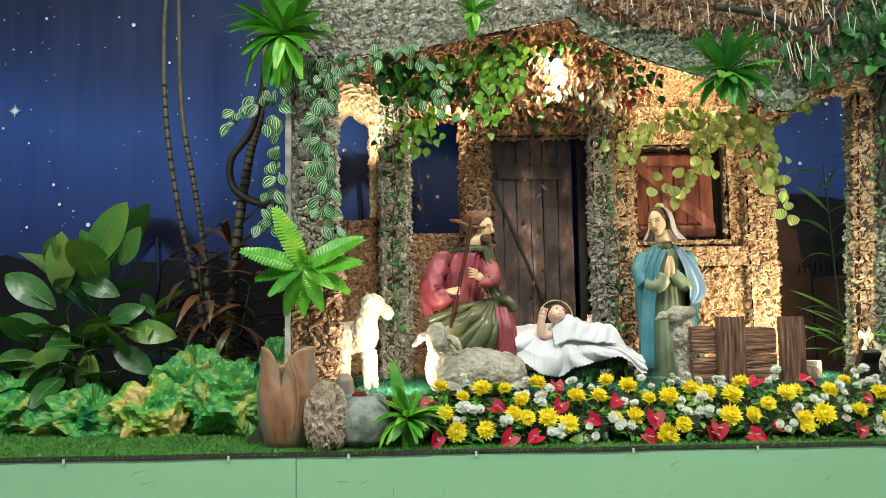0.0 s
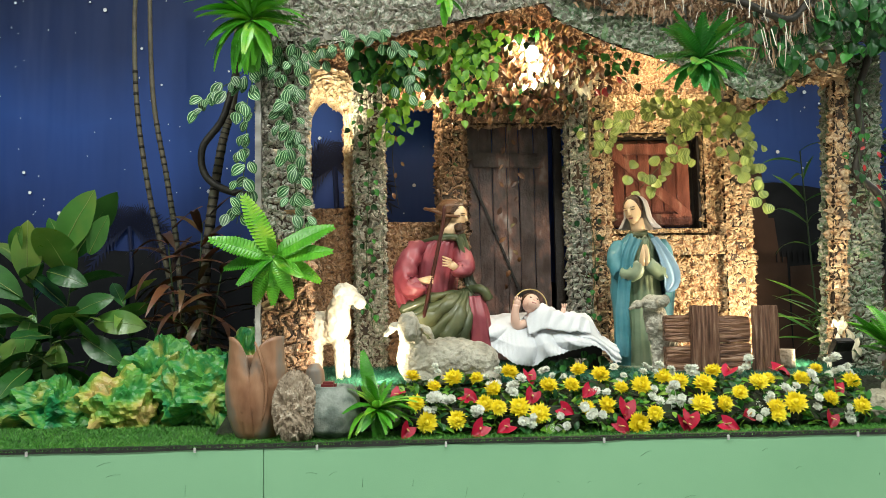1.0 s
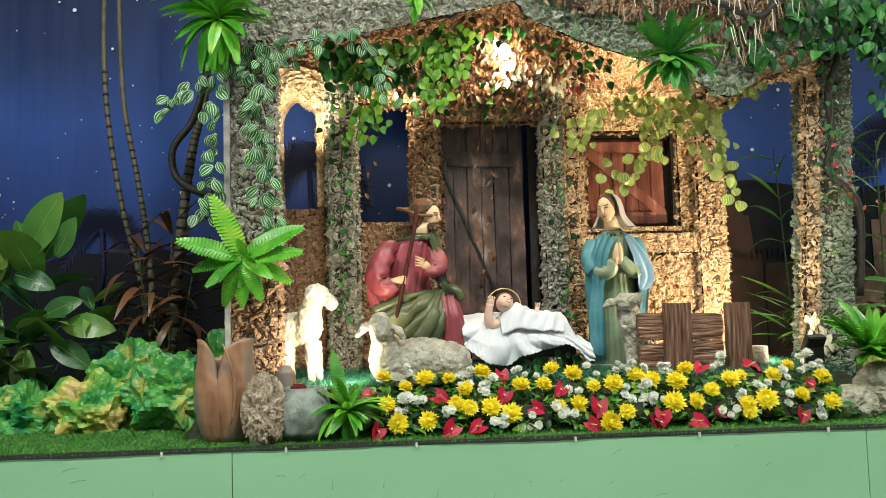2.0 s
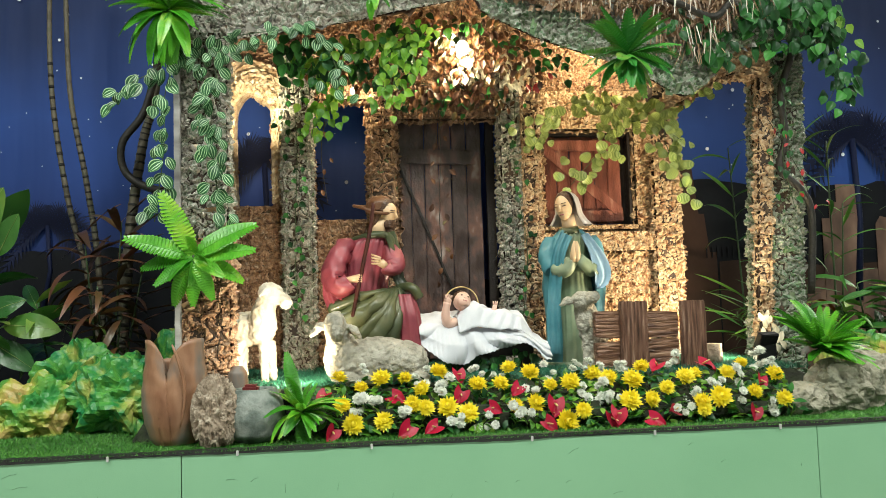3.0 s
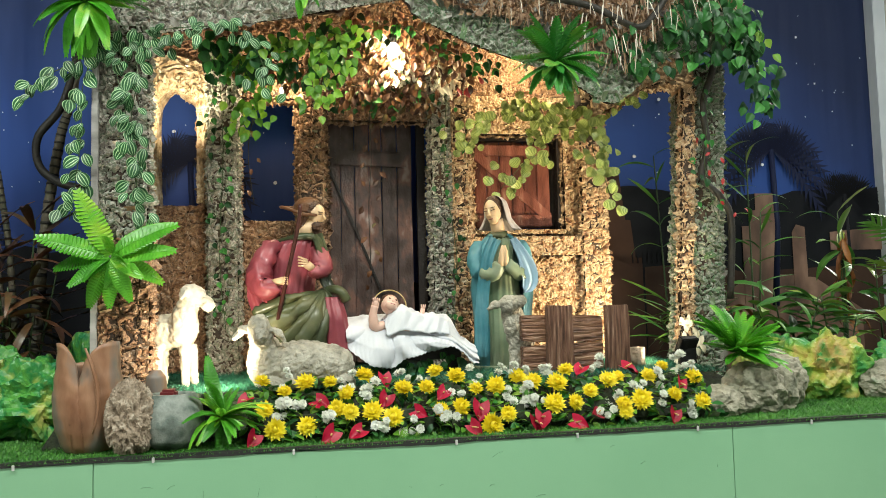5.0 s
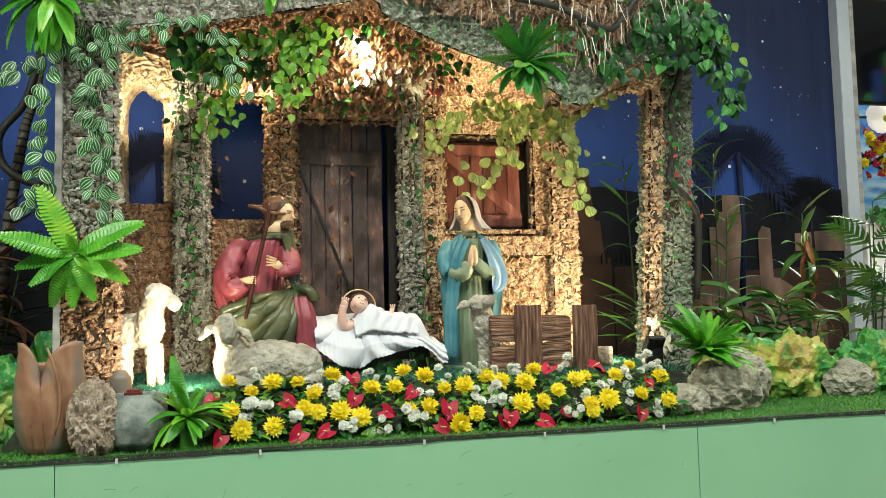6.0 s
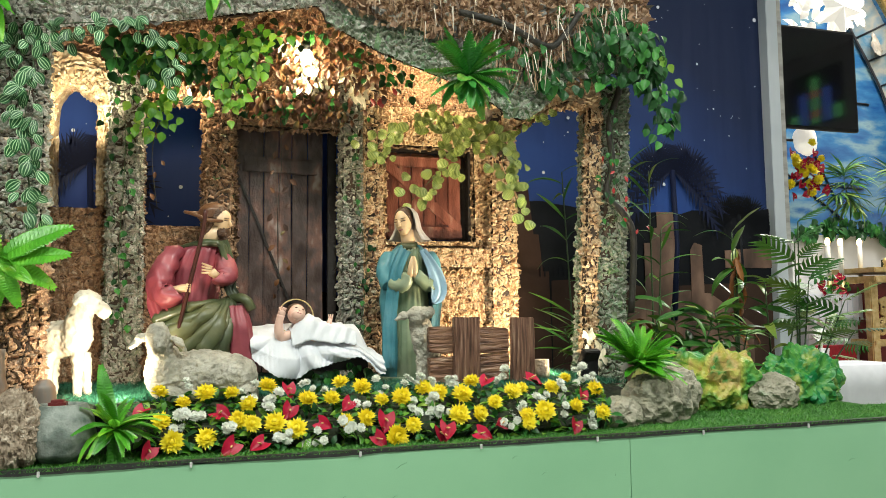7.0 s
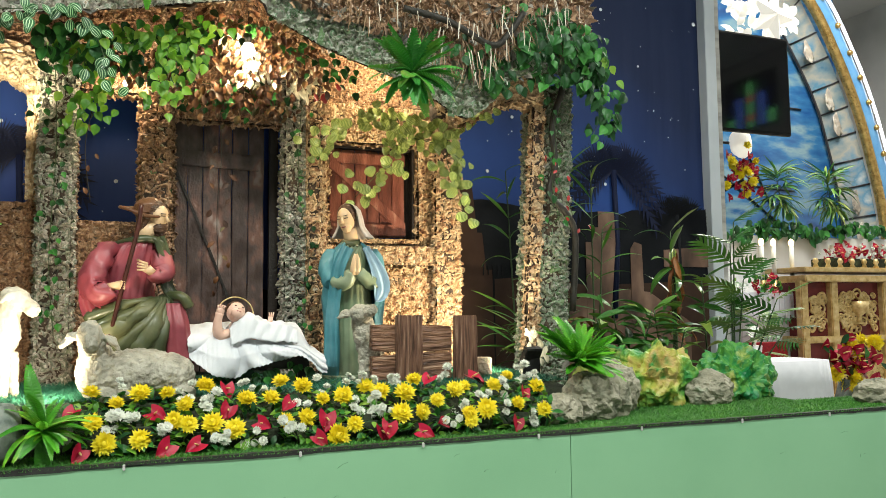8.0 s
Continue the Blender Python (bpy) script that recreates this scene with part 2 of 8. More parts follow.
M["leaf_brown"] = mat("leaf_brown", [(0.025, 0.01, 0.006), (0.08, 0.03, 0.012), (0.17, 0.07, 0.025), (0.05, 0.075, 0.02)], 16, 0.45, 0.2, vary="object", spread=0.8)
M["leaf_red"] = mat("leaf_red", [(0.18, 0.01, 0.012), (0.42, 0.03, 0.03), (0.3, 0.08, 0.04)], 16, 0.4, 0.2, vary="object", spread=0.7)
# leaves overexposed by a near lamp: the glare is put into the colour
M["leaf_glare"] = mat("leaf_glare", [(0.55, 0.5, 0.34), (0.78, 0.74, 0.6)], 16, 0.5, 0.2, vary="object", spread=0.7)
M["fern"] = mat("fern", [(0.02, 0.13, 0.01), (0.055, 0.29, 0.014), (0.12, 0.44, 0.024), (0.34, 0.56, 0.04)], 16, 0.34, 0.1, vary="object", spread=0.6, translu=0.2)
M["fern_deep"] = mat("fern_deep", [(0.014, 0.12, 0.02), (0.03, 0.22, 0.03), (0.08, 0.33, 0.04), (0.26, 0.24, 0.05)], 9, 0.38, 0.1, vary="object", spread=0.6, translu=0.15)
M["broad_leaf"] = mat("broad_leaf", [(0.01, 0.055, 0.014), (0.025, 0.11, 0.022), (0.06, 0.19, 0.03), (0.2, 0.26, 0.04)], 5, 0.32, 0.25, 30, vary="object", spread=0.7, translu=0.12)
M["long_leaf"] = mat("long_leaf", [(0.015, 0.08, 0.015), (0.05, 0.18, 0.03), (0.12, 0.27, 0.045), (0.3, 0.34, 0.06)], 6, 0.35, 0.2, 30, vary="object", spread=0.75, translu=0.1)
M["rust_leaf"] = mat("rust_leaf", [(0.02, 0.012, 0.008), (0.055, 0.025, 0.013), (0.15, 0.055, 0.022), (0.05, 0.065, 0.022)], 6, 0.4, 0.2, 30, vary="object", spread=0.75)
M["dead_leaf"] = mat("dead_leaf", [(0.09, 0.03, 0.01), (0.25, 0.09, 0.025), (0.42, 0.18, 0.05)], 8, 0.5, 0.3, 30, vary="object", spread=0.6, translu=0.15)
M["rib"] = mat("rib", [(0.16, 0.24, 0.06), (0.25, 0.32, 0.1)], 20, 0.4)
M["mum"] = mat("mum", [(0.72, 0.55, 0.008), (0.85, 0.7, 0.015), (0.9, 0.8, 0.06)], 40, 0.55, 0.0, vary="object", spread=0.4, translu=0.15)
M["mum_white"] = mat("mum_white", [(0.6, 0.63, 0.52), (0.78, 0.8, 0.74)], 40, 0.55, 0.0, vary="object", spread=0.4)
M["spathe"] = mat("spathe", [(0.2, 0.002, 0.014), (0.34, 0.004, 0.028), (0.46, 0.012, 0.05)], 20, 0.4, 0.1, 30, vary="object", spread=0.6, wet=0.25)
M["spadix"] = mat("spadix", [(0.6, 0.4, 0.1), (0.7, 0.55, 0.25)], 40, 0.5)
M["straw"] = mat("straw", [(0.05, 0.028, 0.014), (0.13, 0.07, 0.035), (0.24, 0.14, 0.07), (0.4, 0.29, 0.18)], 4, 0.6, 0.0, vary="island", spread=0.75)
M["straw_pale"] = mat("straw_pale", [(0.42, 0.36, 0.28), (0.62, 0.57, 0.48)], 10, 0.6, 0.0, vary="island", spread=0.7)
M["flood_case"] = mat("flood_case", [(0.008, 0.008, 0.008), (0.02, 0.02, 0.02)], 30, 0.5, 0.2, wet=0.2)
M["glow"] = mat("glow", [(0.9, 0.9, 0.8), (0.95, 0.9, 0.8)], 5, 0.3, 0, emit=(1.0, 0.85, 0.6), strength=14)
M["flame"] = mat("flame", [(0.9, 0.7, 0.4), (0.9, 0.8, 0.5)], 5, 0.3, 0, emit=(1.0, 0.66, 0.28), strength=7)
M["led"] = mat("led", [(0.9, 0.9, 0.9), (0.95, 0.95, 0.95)], 5, 0.3, 0, emit=(0.95, 0.97, 1.0), strength=3.5)
M["lantern"] = mat("lantern", [(0.8, 0.78, 0.72), (0.9, 0.88, 0.82)], 5, 0.5, 0, emit=(1.0, 0.94, 0.82), strength=0.5)
M["star"] = mat("star", [(0.8, 0.84, 0.92), (0.9, 0.93, 1.0)], 40, 0.7, 0)
M["print_dark"] = mat("print_dark", [(0.003, 0.004, 0.007), (0.009, 0.010, 0.014)], 3, 0.6, 0.05, wet=0.2)
M["print_brown"] = mat("print_brown", [(0.03, 0.016, 0.012), (0.075, 0.04, 0.027)], 3, 0.6, 0.05, wet=0.2)
M["print_ruin"] = mat("print_ruin", [(0.05, 0.03, 0.024), (0.17, 0.095, 0.068), (0.36, 0.22, 0.16)], 5, 0.45, 0.05, stretch=(1, 1, 0.5))
M["print_frond"] = mat("print_frond", [(0.008, 0.012, 0.038), (0.014, 0.02, 0.06)], 3, 0.6, 0.05, wet=0.2)
M["wall_paint"] = mat("wall_paint", [(0.6, 0.61, 0.6), (0.7, 0.71, 0.7)], 2, 0.7, 0.05)
M["floor_tile"] = mat("floor_tile", [(0.35, 0.33, 0.3), (0.5, 0.48, 0.44)], 2, 0.3, 0.05)
M["red_carpet"] = mat("red_carpet", [(0.2, 0.005, 0.01), (0.34, 0.012, 0.02)], 30, 0.9, 0.4, 200)
M["screen"] = mat("screen", [(0.003, 0.003, 0.004), (0.006, 0.006, 0.008)], 3, 0.0, 0.0, wet=0.5)
M["wax"] = mat("wax", [(0.75, 0.72, 0.62), (0.82, 0.79, 0.7)], 10, 0.4, 0.0)
M["glass_blue"] = mat("glass_blue", [(0.008, 0.035, 0.13), (0.015, 0.075, 0.22), (0.03, 0.13, 0.28), (0.16, 0.26, 0.3), (0.018, 0.085, 0.22)], 1.3, 0.15, 0.1, 8, stretch=(1, 1, 3), coat=0.4)
M["glass_tan"] = mat("glass_tan", [(0.05, 0.14, 0.24), (0.16, 0.24, 0.28), (0.36, 0.35, 0.3), (0.1, 0.24, 0.36), (0.5, 0.52, 0.5)], 2.2, 0.15, 0.1, 8, coat=0.4)
M["glass_pale"] = mat("glass_pale", [(0.2, 0.2, 0.2), (0.36, 0.32, 0.26), (0.55, 0.52, 0.46)], 9, 0.2, 0.2, 20, coat=0.3)
M["lead"] = mat("lead", [(0.01, 0.01, 0.012), (0.025, 0.025, 0.03)], 20, 0.5, 0.1)
M["blue_plate"] = mat("blue_plate", [(0.08, 0.25, 0.5), (0.15, 0.35, 0.6)], 4, 0.3, 0.05)
M["dark_red"] = mat("dark_red", [(0.1, 0.01, 0.01), (0.18, 0.02, 0.02)], 8, 0.6, 0.1)
M["lamp_glass"] = mat("lamp_glass", [(0.1, 0.35, 0.12), (0.12, 0.3, 0.14)], 4, 0.2, 0, emit=(0.1, 0.4, 0.12), strength=4.5)
M["lamp_blue"] = mat("lamp_blue", [(0.06, 0.1, 0.35), (0.06, 0.12, 0.3)], 4, 0.2, 0, emit=(0.05, 0.1, 0.4), strength=4.5)
M["lamp_red"] = mat("lamp_red", [(0.35, 0.12, 0.06), (0.3, 0.1, 0.05)], 4, 0.2, 0, emit=(0.4, 0.12, 0.05), strength=4.5)


def sky_print():
    """The printed night sky: deep blue, darker overhead and in cloudy patches, near black at the foot."""
    m = bpy.data.materials.new("night_print")
    m.use_nodes = True
    nt = m.node_tree
    b = nt.nodes["Principled BSDF"]
    tc = nt.nodes.new("ShaderNodeTexCoord")
    sep = nt.nodes.new("ShaderNodeSeparateXYZ")
    nt.links.new(tc.outputs["Object"], sep.inputs[0])
    nz = nt.nodes.new("ShaderNodeTexNoise")
    nz.inputs["Scale"].default_value, nz.inputs["Detail"].default_value = 0.8, 4
    nt.links.new(tc.outputs["Object"], nz.inputs[0])
    ma = nt.nodes.new("ShaderNodeMath")
    ma.operation = "MULTIPLY_ADD"
    nt.links.new(nz.outputs[0], ma.inputs[0])
    ma.inputs[1].default_value = 1.5
    fade = nt.nodes.new("ShaderNodeMapRange")
    fade.inputs[1].default_value, fade.inputs[2].default_value = 1.2, 4.4
    fade.inputs[3].default_value, fade.inputs[4].default_value = 0.0, 1.0
    nt.links.new(sep.outputs[0], fade.inputs[0])
    tall = nt.nodes.new("ShaderNodeMath")
    nt.links.new(sep.outputs[2], tall.inputs[0])
    nt.links.new(fade.outputs[0], tall.inputs[1])
    nt.links.new(tall.outputs[0], ma.inputs[2])
    mr = nt.nodes.new("ShaderNodeMapRange")
    mr.inputs[1].default_value, mr.inputs[2].default_value = 2.1, 5.2
    nt.links.new(ma.outputs[0], mr.inputs[0])
    ramp = nt.nodes.new("ShaderNodeValToRGB")
    stops = ((0.0, (0.006, 0.01, 0.04)), (0.3, (0.015, 0.042, 0.19)), (0.55, (0.024, 0.075, 0.31)), (0.8, (0.015, 0.035, 0.13)), (1.0, (0.011, 0.021, 0.07)))
    el = ramp.color_ramp.elements
    while len(el) < len(stops):
        el.new(0.5)
    for e, (p, c) in zip(el, stops):
        e.position, e.color = p, (*c, 1)
    nt.links.new(mr.outputs[0], ramp.inputs[0])
    nt.links.new(ramp.outputs[0], b.inputs["Base Color"])
    b.inputs["Roughness"].default_value = 0.6
    b.inputs["Specular IOR Level"].default_value = 0.3
    wv = nt.nodes.new("ShaderNodeTexNoise")
    wv.inputs["Scale"].default_value = 2.0
    mp = nt.nodes.new("ShaderNodeMapping")
    mp.inputs["Scale"].default_value = (3, 3, 0.4)
    nt.links.new(tc.outputs["Object"], mp.inputs[0])
    nt.links.new(mp.outputs[0], wv.inputs[0])
    bp = nt.nodes.new("ShaderNodeBump")
    bp.inputs["Strength"].default_value, bp.inputs["Distance"].default_value = 0.3, 0.05
    nt.links.new(wv.outputs[0], bp.inputs["Height"])
    nt.links.new(bp.outputs[0], b.inputs["Normal"])
    return m


M["night_print"] = sky_print()

# ---- building blocks ----
R = random.Random(7)


def inverse_of(parent):
    return parent.matrix_basis.inverted() if parent is not None and parent.parent is None else Matrix()


def thing(name, x, y, z, label, category, group="", kind=""):
    ob = new(name)
    ob.empty_display_size = 0.05
    ob.matrix_basis = Matrix.Translation((x, y, z))
    return tagged(ob, label, category, group, kind)


def mesh_of(name, bm, materials, smooth=False):
    me = bpy.data.meshes.new(name)
    bm.to_mesh(me)
    bm.free()
    for m in (materials if isinstance(materials, (list, tuple)) else [materials]):
        me.materials.append(M[m])
    if smooth:
        me.polygons.foreach_set("use_smooth", [True] * len(me.polygons))
    return me


def part(name, data, material, parent, label="", smooth=False, m=None, kind=""):
    """Links a bmesh (or a ready mesh) in world coordinates, or placed by m, as one mesh under a thing or a part."""
    if isinstance(data, bmesh.types.BMesh):
        data = mesh_of(name, data, material, smooth)
    ob = new(name, data)
    if m is not None:
        ob.matrix_basis = m
    if parent is not None:
        ob.parent = parent
        ob.matrix_parent_inverse = inverse_of(parent)
    return tagged(ob, label=label, kind=kind)


def lone(name, data, material, label, category, group="", kind="", smooth=False):
    """A thing of one mesh."""
    ob = part(name, data, material, None, smooth=smooth)
    return tagged(ob, label, category, group, kind)


def box(bm, x0, x1, y0, y1, z0, z1, bevel=0.0, mi=0, rot=None):
    c = Vector(((x0 + x1) / 2, (y0 + y1) / 2, (z0 + z1) / 2))
    made = bmesh.ops.create_cube(bm, size=1)["verts"]
    for v in made:
        p = Vector((v.co.x * (x1 - x0), v.co.y * (y1 - y0), v.co.z * (z1 - z0)))
        v.co = c + (rot @ p if rot is not None else p)
    faces = {f for v in made for f in v.link_faces}
    for f in faces:
        f.material_index = mi
    if bevel:
        edges = list({e for v in made for e in v.link_edges})
        bmesh.ops.bevel(bm, geom=edges, offset=bevel, segments=2, affect="EDGES")
    return bm


def boxed(*a, **k):
    return box(bmesh.new(), *a, **k)


def tube(bm, pts, radii, seg=8, mi=0, cap=True, fold=0.0, seed=0.0):
    """A round bar along points, with a radius for each (or one for all)."""
    pts = [Vector(p) for p in pts]
    if isinstance(radii, (int, float)):
        radii = [radii] * len(pts)
    rings = []
    side = None
    for k, p in enumerate(pts):
        d = (pts[min(k + 1, len(pts) - 1)] - pts[max(k - 1, 0)]).normalized()
        if side is None:
            side = d.orthogonal().normalized()
        side = (side - d * side.dot(d)).normalized()
        up = d.cross(side)
        ring = []
        for j in range(seg):
            a = 6.2832 * j / seg
            r = radii[k]
            if fold:
                r *= 1 + fold * (0.6 - 2 * abs(noise.noise(p * 16 + Vector((math.cos(a), math.sin(a), seed)) * 0.8)))
            ring.append(bm.verts.new(p + (side * math.cos(a) + up * math.sin(a)) * r))
        rings.append(ring)
    for a, b in zip(rings, rings[1:]):
        for j in range(seg):
            f = bm.faces.new((a[j], a[(j + 1) % seg], b[(j + 1) % seg], b[j]))
            f.material_index, f.smooth = mi, True
    if cap:
        for r in (rings[0][::-1], rings[-1]):
            bm.faces.new(r).material_index = mi
    return bm


def curve(points, n):
    """Smooth points through the given ones."""
    P = [Vector(p) for p in points]
    out = []
    for k in range(n + 1):
        u = k / n * (len(P) - 1)
        i = min(int(u), len(P) - 2)
        f = u - i
        a, b, c, d = P[max(i - 1, 0)], P[i], P[i + 1], P[min(i + 2, len(P) - 1)]
        out.append(0.5 * (2 * b + (c - a) * f + (2 * a - 5 * b + 4 * c - d) * f * f + (3 * b - a - 3 * c + d) * f ** 3))
    return out


def ball(bm, c, r, mi=0, rot=None, seg=20, rough=0.0, freq=6.0):
    made = bmesh.ops.create_uvsphere(bm, u_segments=seg, v_segments=max(6, seg * 2 // 3), radius=1)["verts"]
    r = r if isinstance(r, (tuple, list)) else (r, r, r)
    for v in made:
        p = Vector((v.co.x * r[0], v.co.y * r[1], v.co.z * r[2]))
        if rough:
            p *= 1 + rough * noise.noise(Vector(c) * 3 + v.co * freq / 3)
        v.co = Vector(c) + (rot @ p if rot is not None else p)
    for f in {f for v in made for f in v.link_faces}:
        f.material_index, f.smooth = mi, True
    return bm


def lump(c, r, seed, detail=4, rough=0.3, sharp=1.0, flat=None, freq=2.2):
    """A rock or a crumpled form: an icosphere pushed in and out by creased noise; its foot is cut flat."""
    bm = bmesh.new()
    bmesh.ops.create_icosphere(bm, subdivisions=detail, radius=1)
    off = Vector((seed * 3.7, seed * 1.3, seed * 2.1))
    for v in bm.verts:
        p = v.co.copy()
        h = 0.0
        a = 1.0
        f = freq
        for _ in range(4):
            n = noise.noise(p * f + off)
            h += a * ((1 - 2 * abs(n)) - 0.4) * sharp + a * (1 - sharp) * n
            a *= 0.5
            f *= 2.1
        p = p * (1 + rough * h)
        v.co = Vector((c[0] + p.x * r[0], c[1] + p.y * r[1], c[2] + p.z * r[2]))
        if flat is not None and v.co.z < flat:
            v.co.z = flat
    return bm
# ---- the church round the crib ----
lone("floor", boxed(-9, 13, -9, 9, -0.1, 0.0), "floor_tile", "pale polished tile floor of the church nave", "floor", kind="structure")
lone("floor_sanctuary", boxed(4.5, 13, 2.0, 8.9, 0.0, 0.5), "floor_tile", "raised pale floor of the sanctuary", "floor", kind="structure")
lone("wall_south", boxed(-9, 13, -9.1, -9, 0, 7.5), "wall_paint", "white painted wall of the nave", "wall", kind="structure")
lone("wall_west", boxed(-9.1, -9, -9, 9, 0, 7.5), "wall_paint", "white painted wall of the nave", "wall", kind="structure")
lone("wall_east", boxed(13, 13.1, -9, 9, 0, 7.5), "wall_paint", "white painted wall of the sanctuary", "wall", kind="structure")
lone("wall_north", boxed(-9, 13, 8.9, 9, 0, 7.5), "wall_paint", "white painted wall behind the altar", "wall", kind="structure")
lone("ceiling", boxed(-9, 13, -9, 9, 7.5, 7.6), "wall_paint", "white church ceiling", "ceiling", kind="structure")

# ---- stage ----
stage = thing("stage", 0, 0, 0, "long stage fronted with pale green painted boards", "stage", kind="structure")
for x0 in (-6.38, -3.70, -1.02, 1.66, 4.34):
    part("panel", boxed(x0 + 0.0015, x0 + 2.6785, -0.004, 0.014, 0.0, STAGE - 0.016, 0.001), "green_paint", stage)
bm = boxed(-6.38, 3.56, 0.016, 2.45, 0.0, STAGE - 0.006)
box(bm, 3.562, 7.0, 0.016, 0.52, 0.0, STAGE - 0.006)
part("platform", bm, "turf_base", stage, "artificial turf over the stage")
bm = bmesh.new()
xs = np.linspace(-5, 7, 500)
for a, b in zip(xs, xs[1:]):
    h0, h1 = (0.012 + 0.007 * noise.noise(Vector((v * 2.1, 0, 0))) + 0.004 * noise.noise(Vector((v * 11, 3, 0))) for v in (a, b))
    q = [(a, -0.009, STAGE - 0.004 - h0), (b, -0.009, STAGE - 0.004 - h1), (b, -0.009, STAGE + 0.002), (a, -0.009, STAGE + 0.002)]
    bm.faces.new([bm.verts.new(p) for p in q])
bmesh.ops.remove_doubles(bm, verts=bm.verts, dist=1e-5)
for f in bmesh.ops.extrude_face_region(bm, geom=bm.faces[:])["geom"]:
    if isinstance(f, bmesh.types.BMVert):
        f.co.y += 0.03
part("turf_backing", bm, "black_edge", stage, "black rubber backing of the turf, frayed along the edge")
for x in (-1.98, -1.30, -0.80, -0.265, 0.40, 0.93, 1.49, 2.05, 2.66, 3.25):
    bm = boxed(x - 0.005, x + 0.005, -0.016, -0.006, STAGE - 0.026, STAGE - 0.004, 0.002)
    part("clip", bm, "steel", stage, "small bright metal clip")
for k in range(26):
    x, z = R.uniform(-2, 3.6), R.uniform(0.88, 1.1)
    a, l = R.uniform(-0.5, 0.5) + (1.2 if R.random() < 0.3 else 0), R.uniform(0.01, 0.07)
    p, q = Vector((x, -0.0042, z)), Vector((x + l * math.cos(a), -0.0042, z + l * math.sin(a)))
    part("scratch", tube(bmesh.new(), [p, (p + q) / 2 + Vector((0, 0, 0.004)), q], 0.0011, 4), "scratch", stage)


def blades(name, n, where, height, width, material, label, category, lean=0.5, curl=False):
    """Short blades as one sheet of loose three-cornered strips."""
    rng = np.random.default_rng(len(name) + n)
    x, y, z = where(rng, n)
    a = rng.uniform(0, 6.283, n)
    h = height * rng.uniform(0.5, 1.25, n)
    tilt = rng.normal(0, lean, (2, n)) * h
    c, s = np.cos(a) * width, np.sin(a) * width
    v = np.stack([np.stack([x - c, y - s, z], 1), np.stack([x + c, y + s, z], 1), np.stack([x + tilt[0], y + tilt[1], z + h], 1)], 1).reshape(-1, 3)
    me = bpy.data.meshes.new(name)
    me.from_pydata(v.tolist(), [], np.arange(3 * n).reshape(-1, 3).tolist())
    me.materials.append(M[material])
    ob = new(name, me)
    return tagged(ob, label, category, kind="stuff")


def turf_place(rng, n):
    x = rng.uniform(-3.2, 4.6, n)
    y = 0.9 * rng.random(n) ** 1.25 - 0.012
    y = np.where(x > 3.5, y * 0.55, y)
    return x, y, np.full(n, STAGE - 0.007)


blades("turf", 95000, turf_place, 0.014, 0.0022, "turf", "short bright green artificial turf on the stage", "grass", 0.7)


# ---- backdrop ----
drop = thing("backdrop", 0, 2.2, STAGE, "printed night sky cloth with stars, palms and ruins", "backdrop", kind="structure")
bm = bmesh.new()
nx, nz = 120, 24
grid = [[bm.verts.new((-6.0 + 10.33 * i / nx, 2.2 + 0.012 * noise.noise(Vector((i * 0.35, k * 0.06, 5))), 0.6 + 5.2 * k / nz)) for i in range(nx + 1)] for k in range(nz + 1)]
for k in range(nz):
    for i in range(nx):
        bm.faces.new((grid[k][i], grid[k][i + 1], grid[k + 1][i + 1], grid[k + 1][i])).smooth = True
for f in bmesh.ops.extrude_face_region(bm, geom=bm.faces[:])["geom"]:
    if isinstance(f, bmesh.types.BMVert):
        f.co.y += 0.03
part("cloth", bm, "night_print", drop)
bm = bmesh.new()
rs = random.Random(21)
for k in range(420):
    x, z = rs.uniform(-5, 4.3), rs.uniform(2.3, 4.6)
    r = 0.0035 + 0.012 * rs.random() ** 4 + (0.005 if rs.random() < 0.06 else 0)
    ring = [bm.verts.new((x + r * math.cos(a), 2.182, z + r * math.sin(a))) for a in (6.283 * j / 8 for j in range(8))]
    bm.faces.new(ring[::-1])
for dx, dz, r in ((0, 0, 0.009), (0.05, 0.02, 0.006), (-0.06, -0.05, 0.008), (0.12, 0.1, 0.008), (0.02, 0.07, 0.005), (-0.11, -0.02, 0.005), (-0.09, -0.12, 0.006), (0.02, -0.07, 0.004)):
    ring = [bm.verts.new((3.28 + dx + r * math.cos(a), 2.182, 3.0 + dz + r * math.sin(a))) for a in (6.283 * j / 8 for j in range(8))]
    bm.faces.new(ring[::-1])
# the large eight-rayed star
ring = []
for j in range(16):
    a, r = 6.283 * j / 16, (0.014 if j % 2 else (0.05 if j % 4 == 0 else 0.032))
    ring.append(bm.verts.new((-3.37 + r * math.cos(a), 2.182, 3.22 + r * math.sin(a))))
bm.faces.new(ring[::-1])
part("star_print", bm, "star", drop, "printed white stars", kind="stuff")


def flat(points, y, thick=0.003):
    bm = bmesh.new()
    f = bm.faces.new([bm.verts.new((x, y, z)) for x, z in points])
    for v in bmesh.ops.extrude_face_region(bm, geom=[f])["geom"]:
        if isinstance(v, bmesh.types.BMVert):
            v.co.y += thick
    bmesh.ops.triangulate(bm, faces=bm.faces)
    bmesh.ops.recalc_face_normals(bm, faces=bm.faces)
    return bm


def skyline(x0, x1, z, rise, seed, y, foot=0.7, step=0.05):
    n = int((x1 - x0) / step)
    top = [(x0 + (x1 - x0) * k / n, z + rise * (noise.noise(Vector((k * 0.09, seed, 0))) + 0.4 * noise.noise(Vector((k * 0.31, seed, 4))))) for k in range(n + 1)]
    return flat([(x1, foot), (x0, foot)] + top, y)


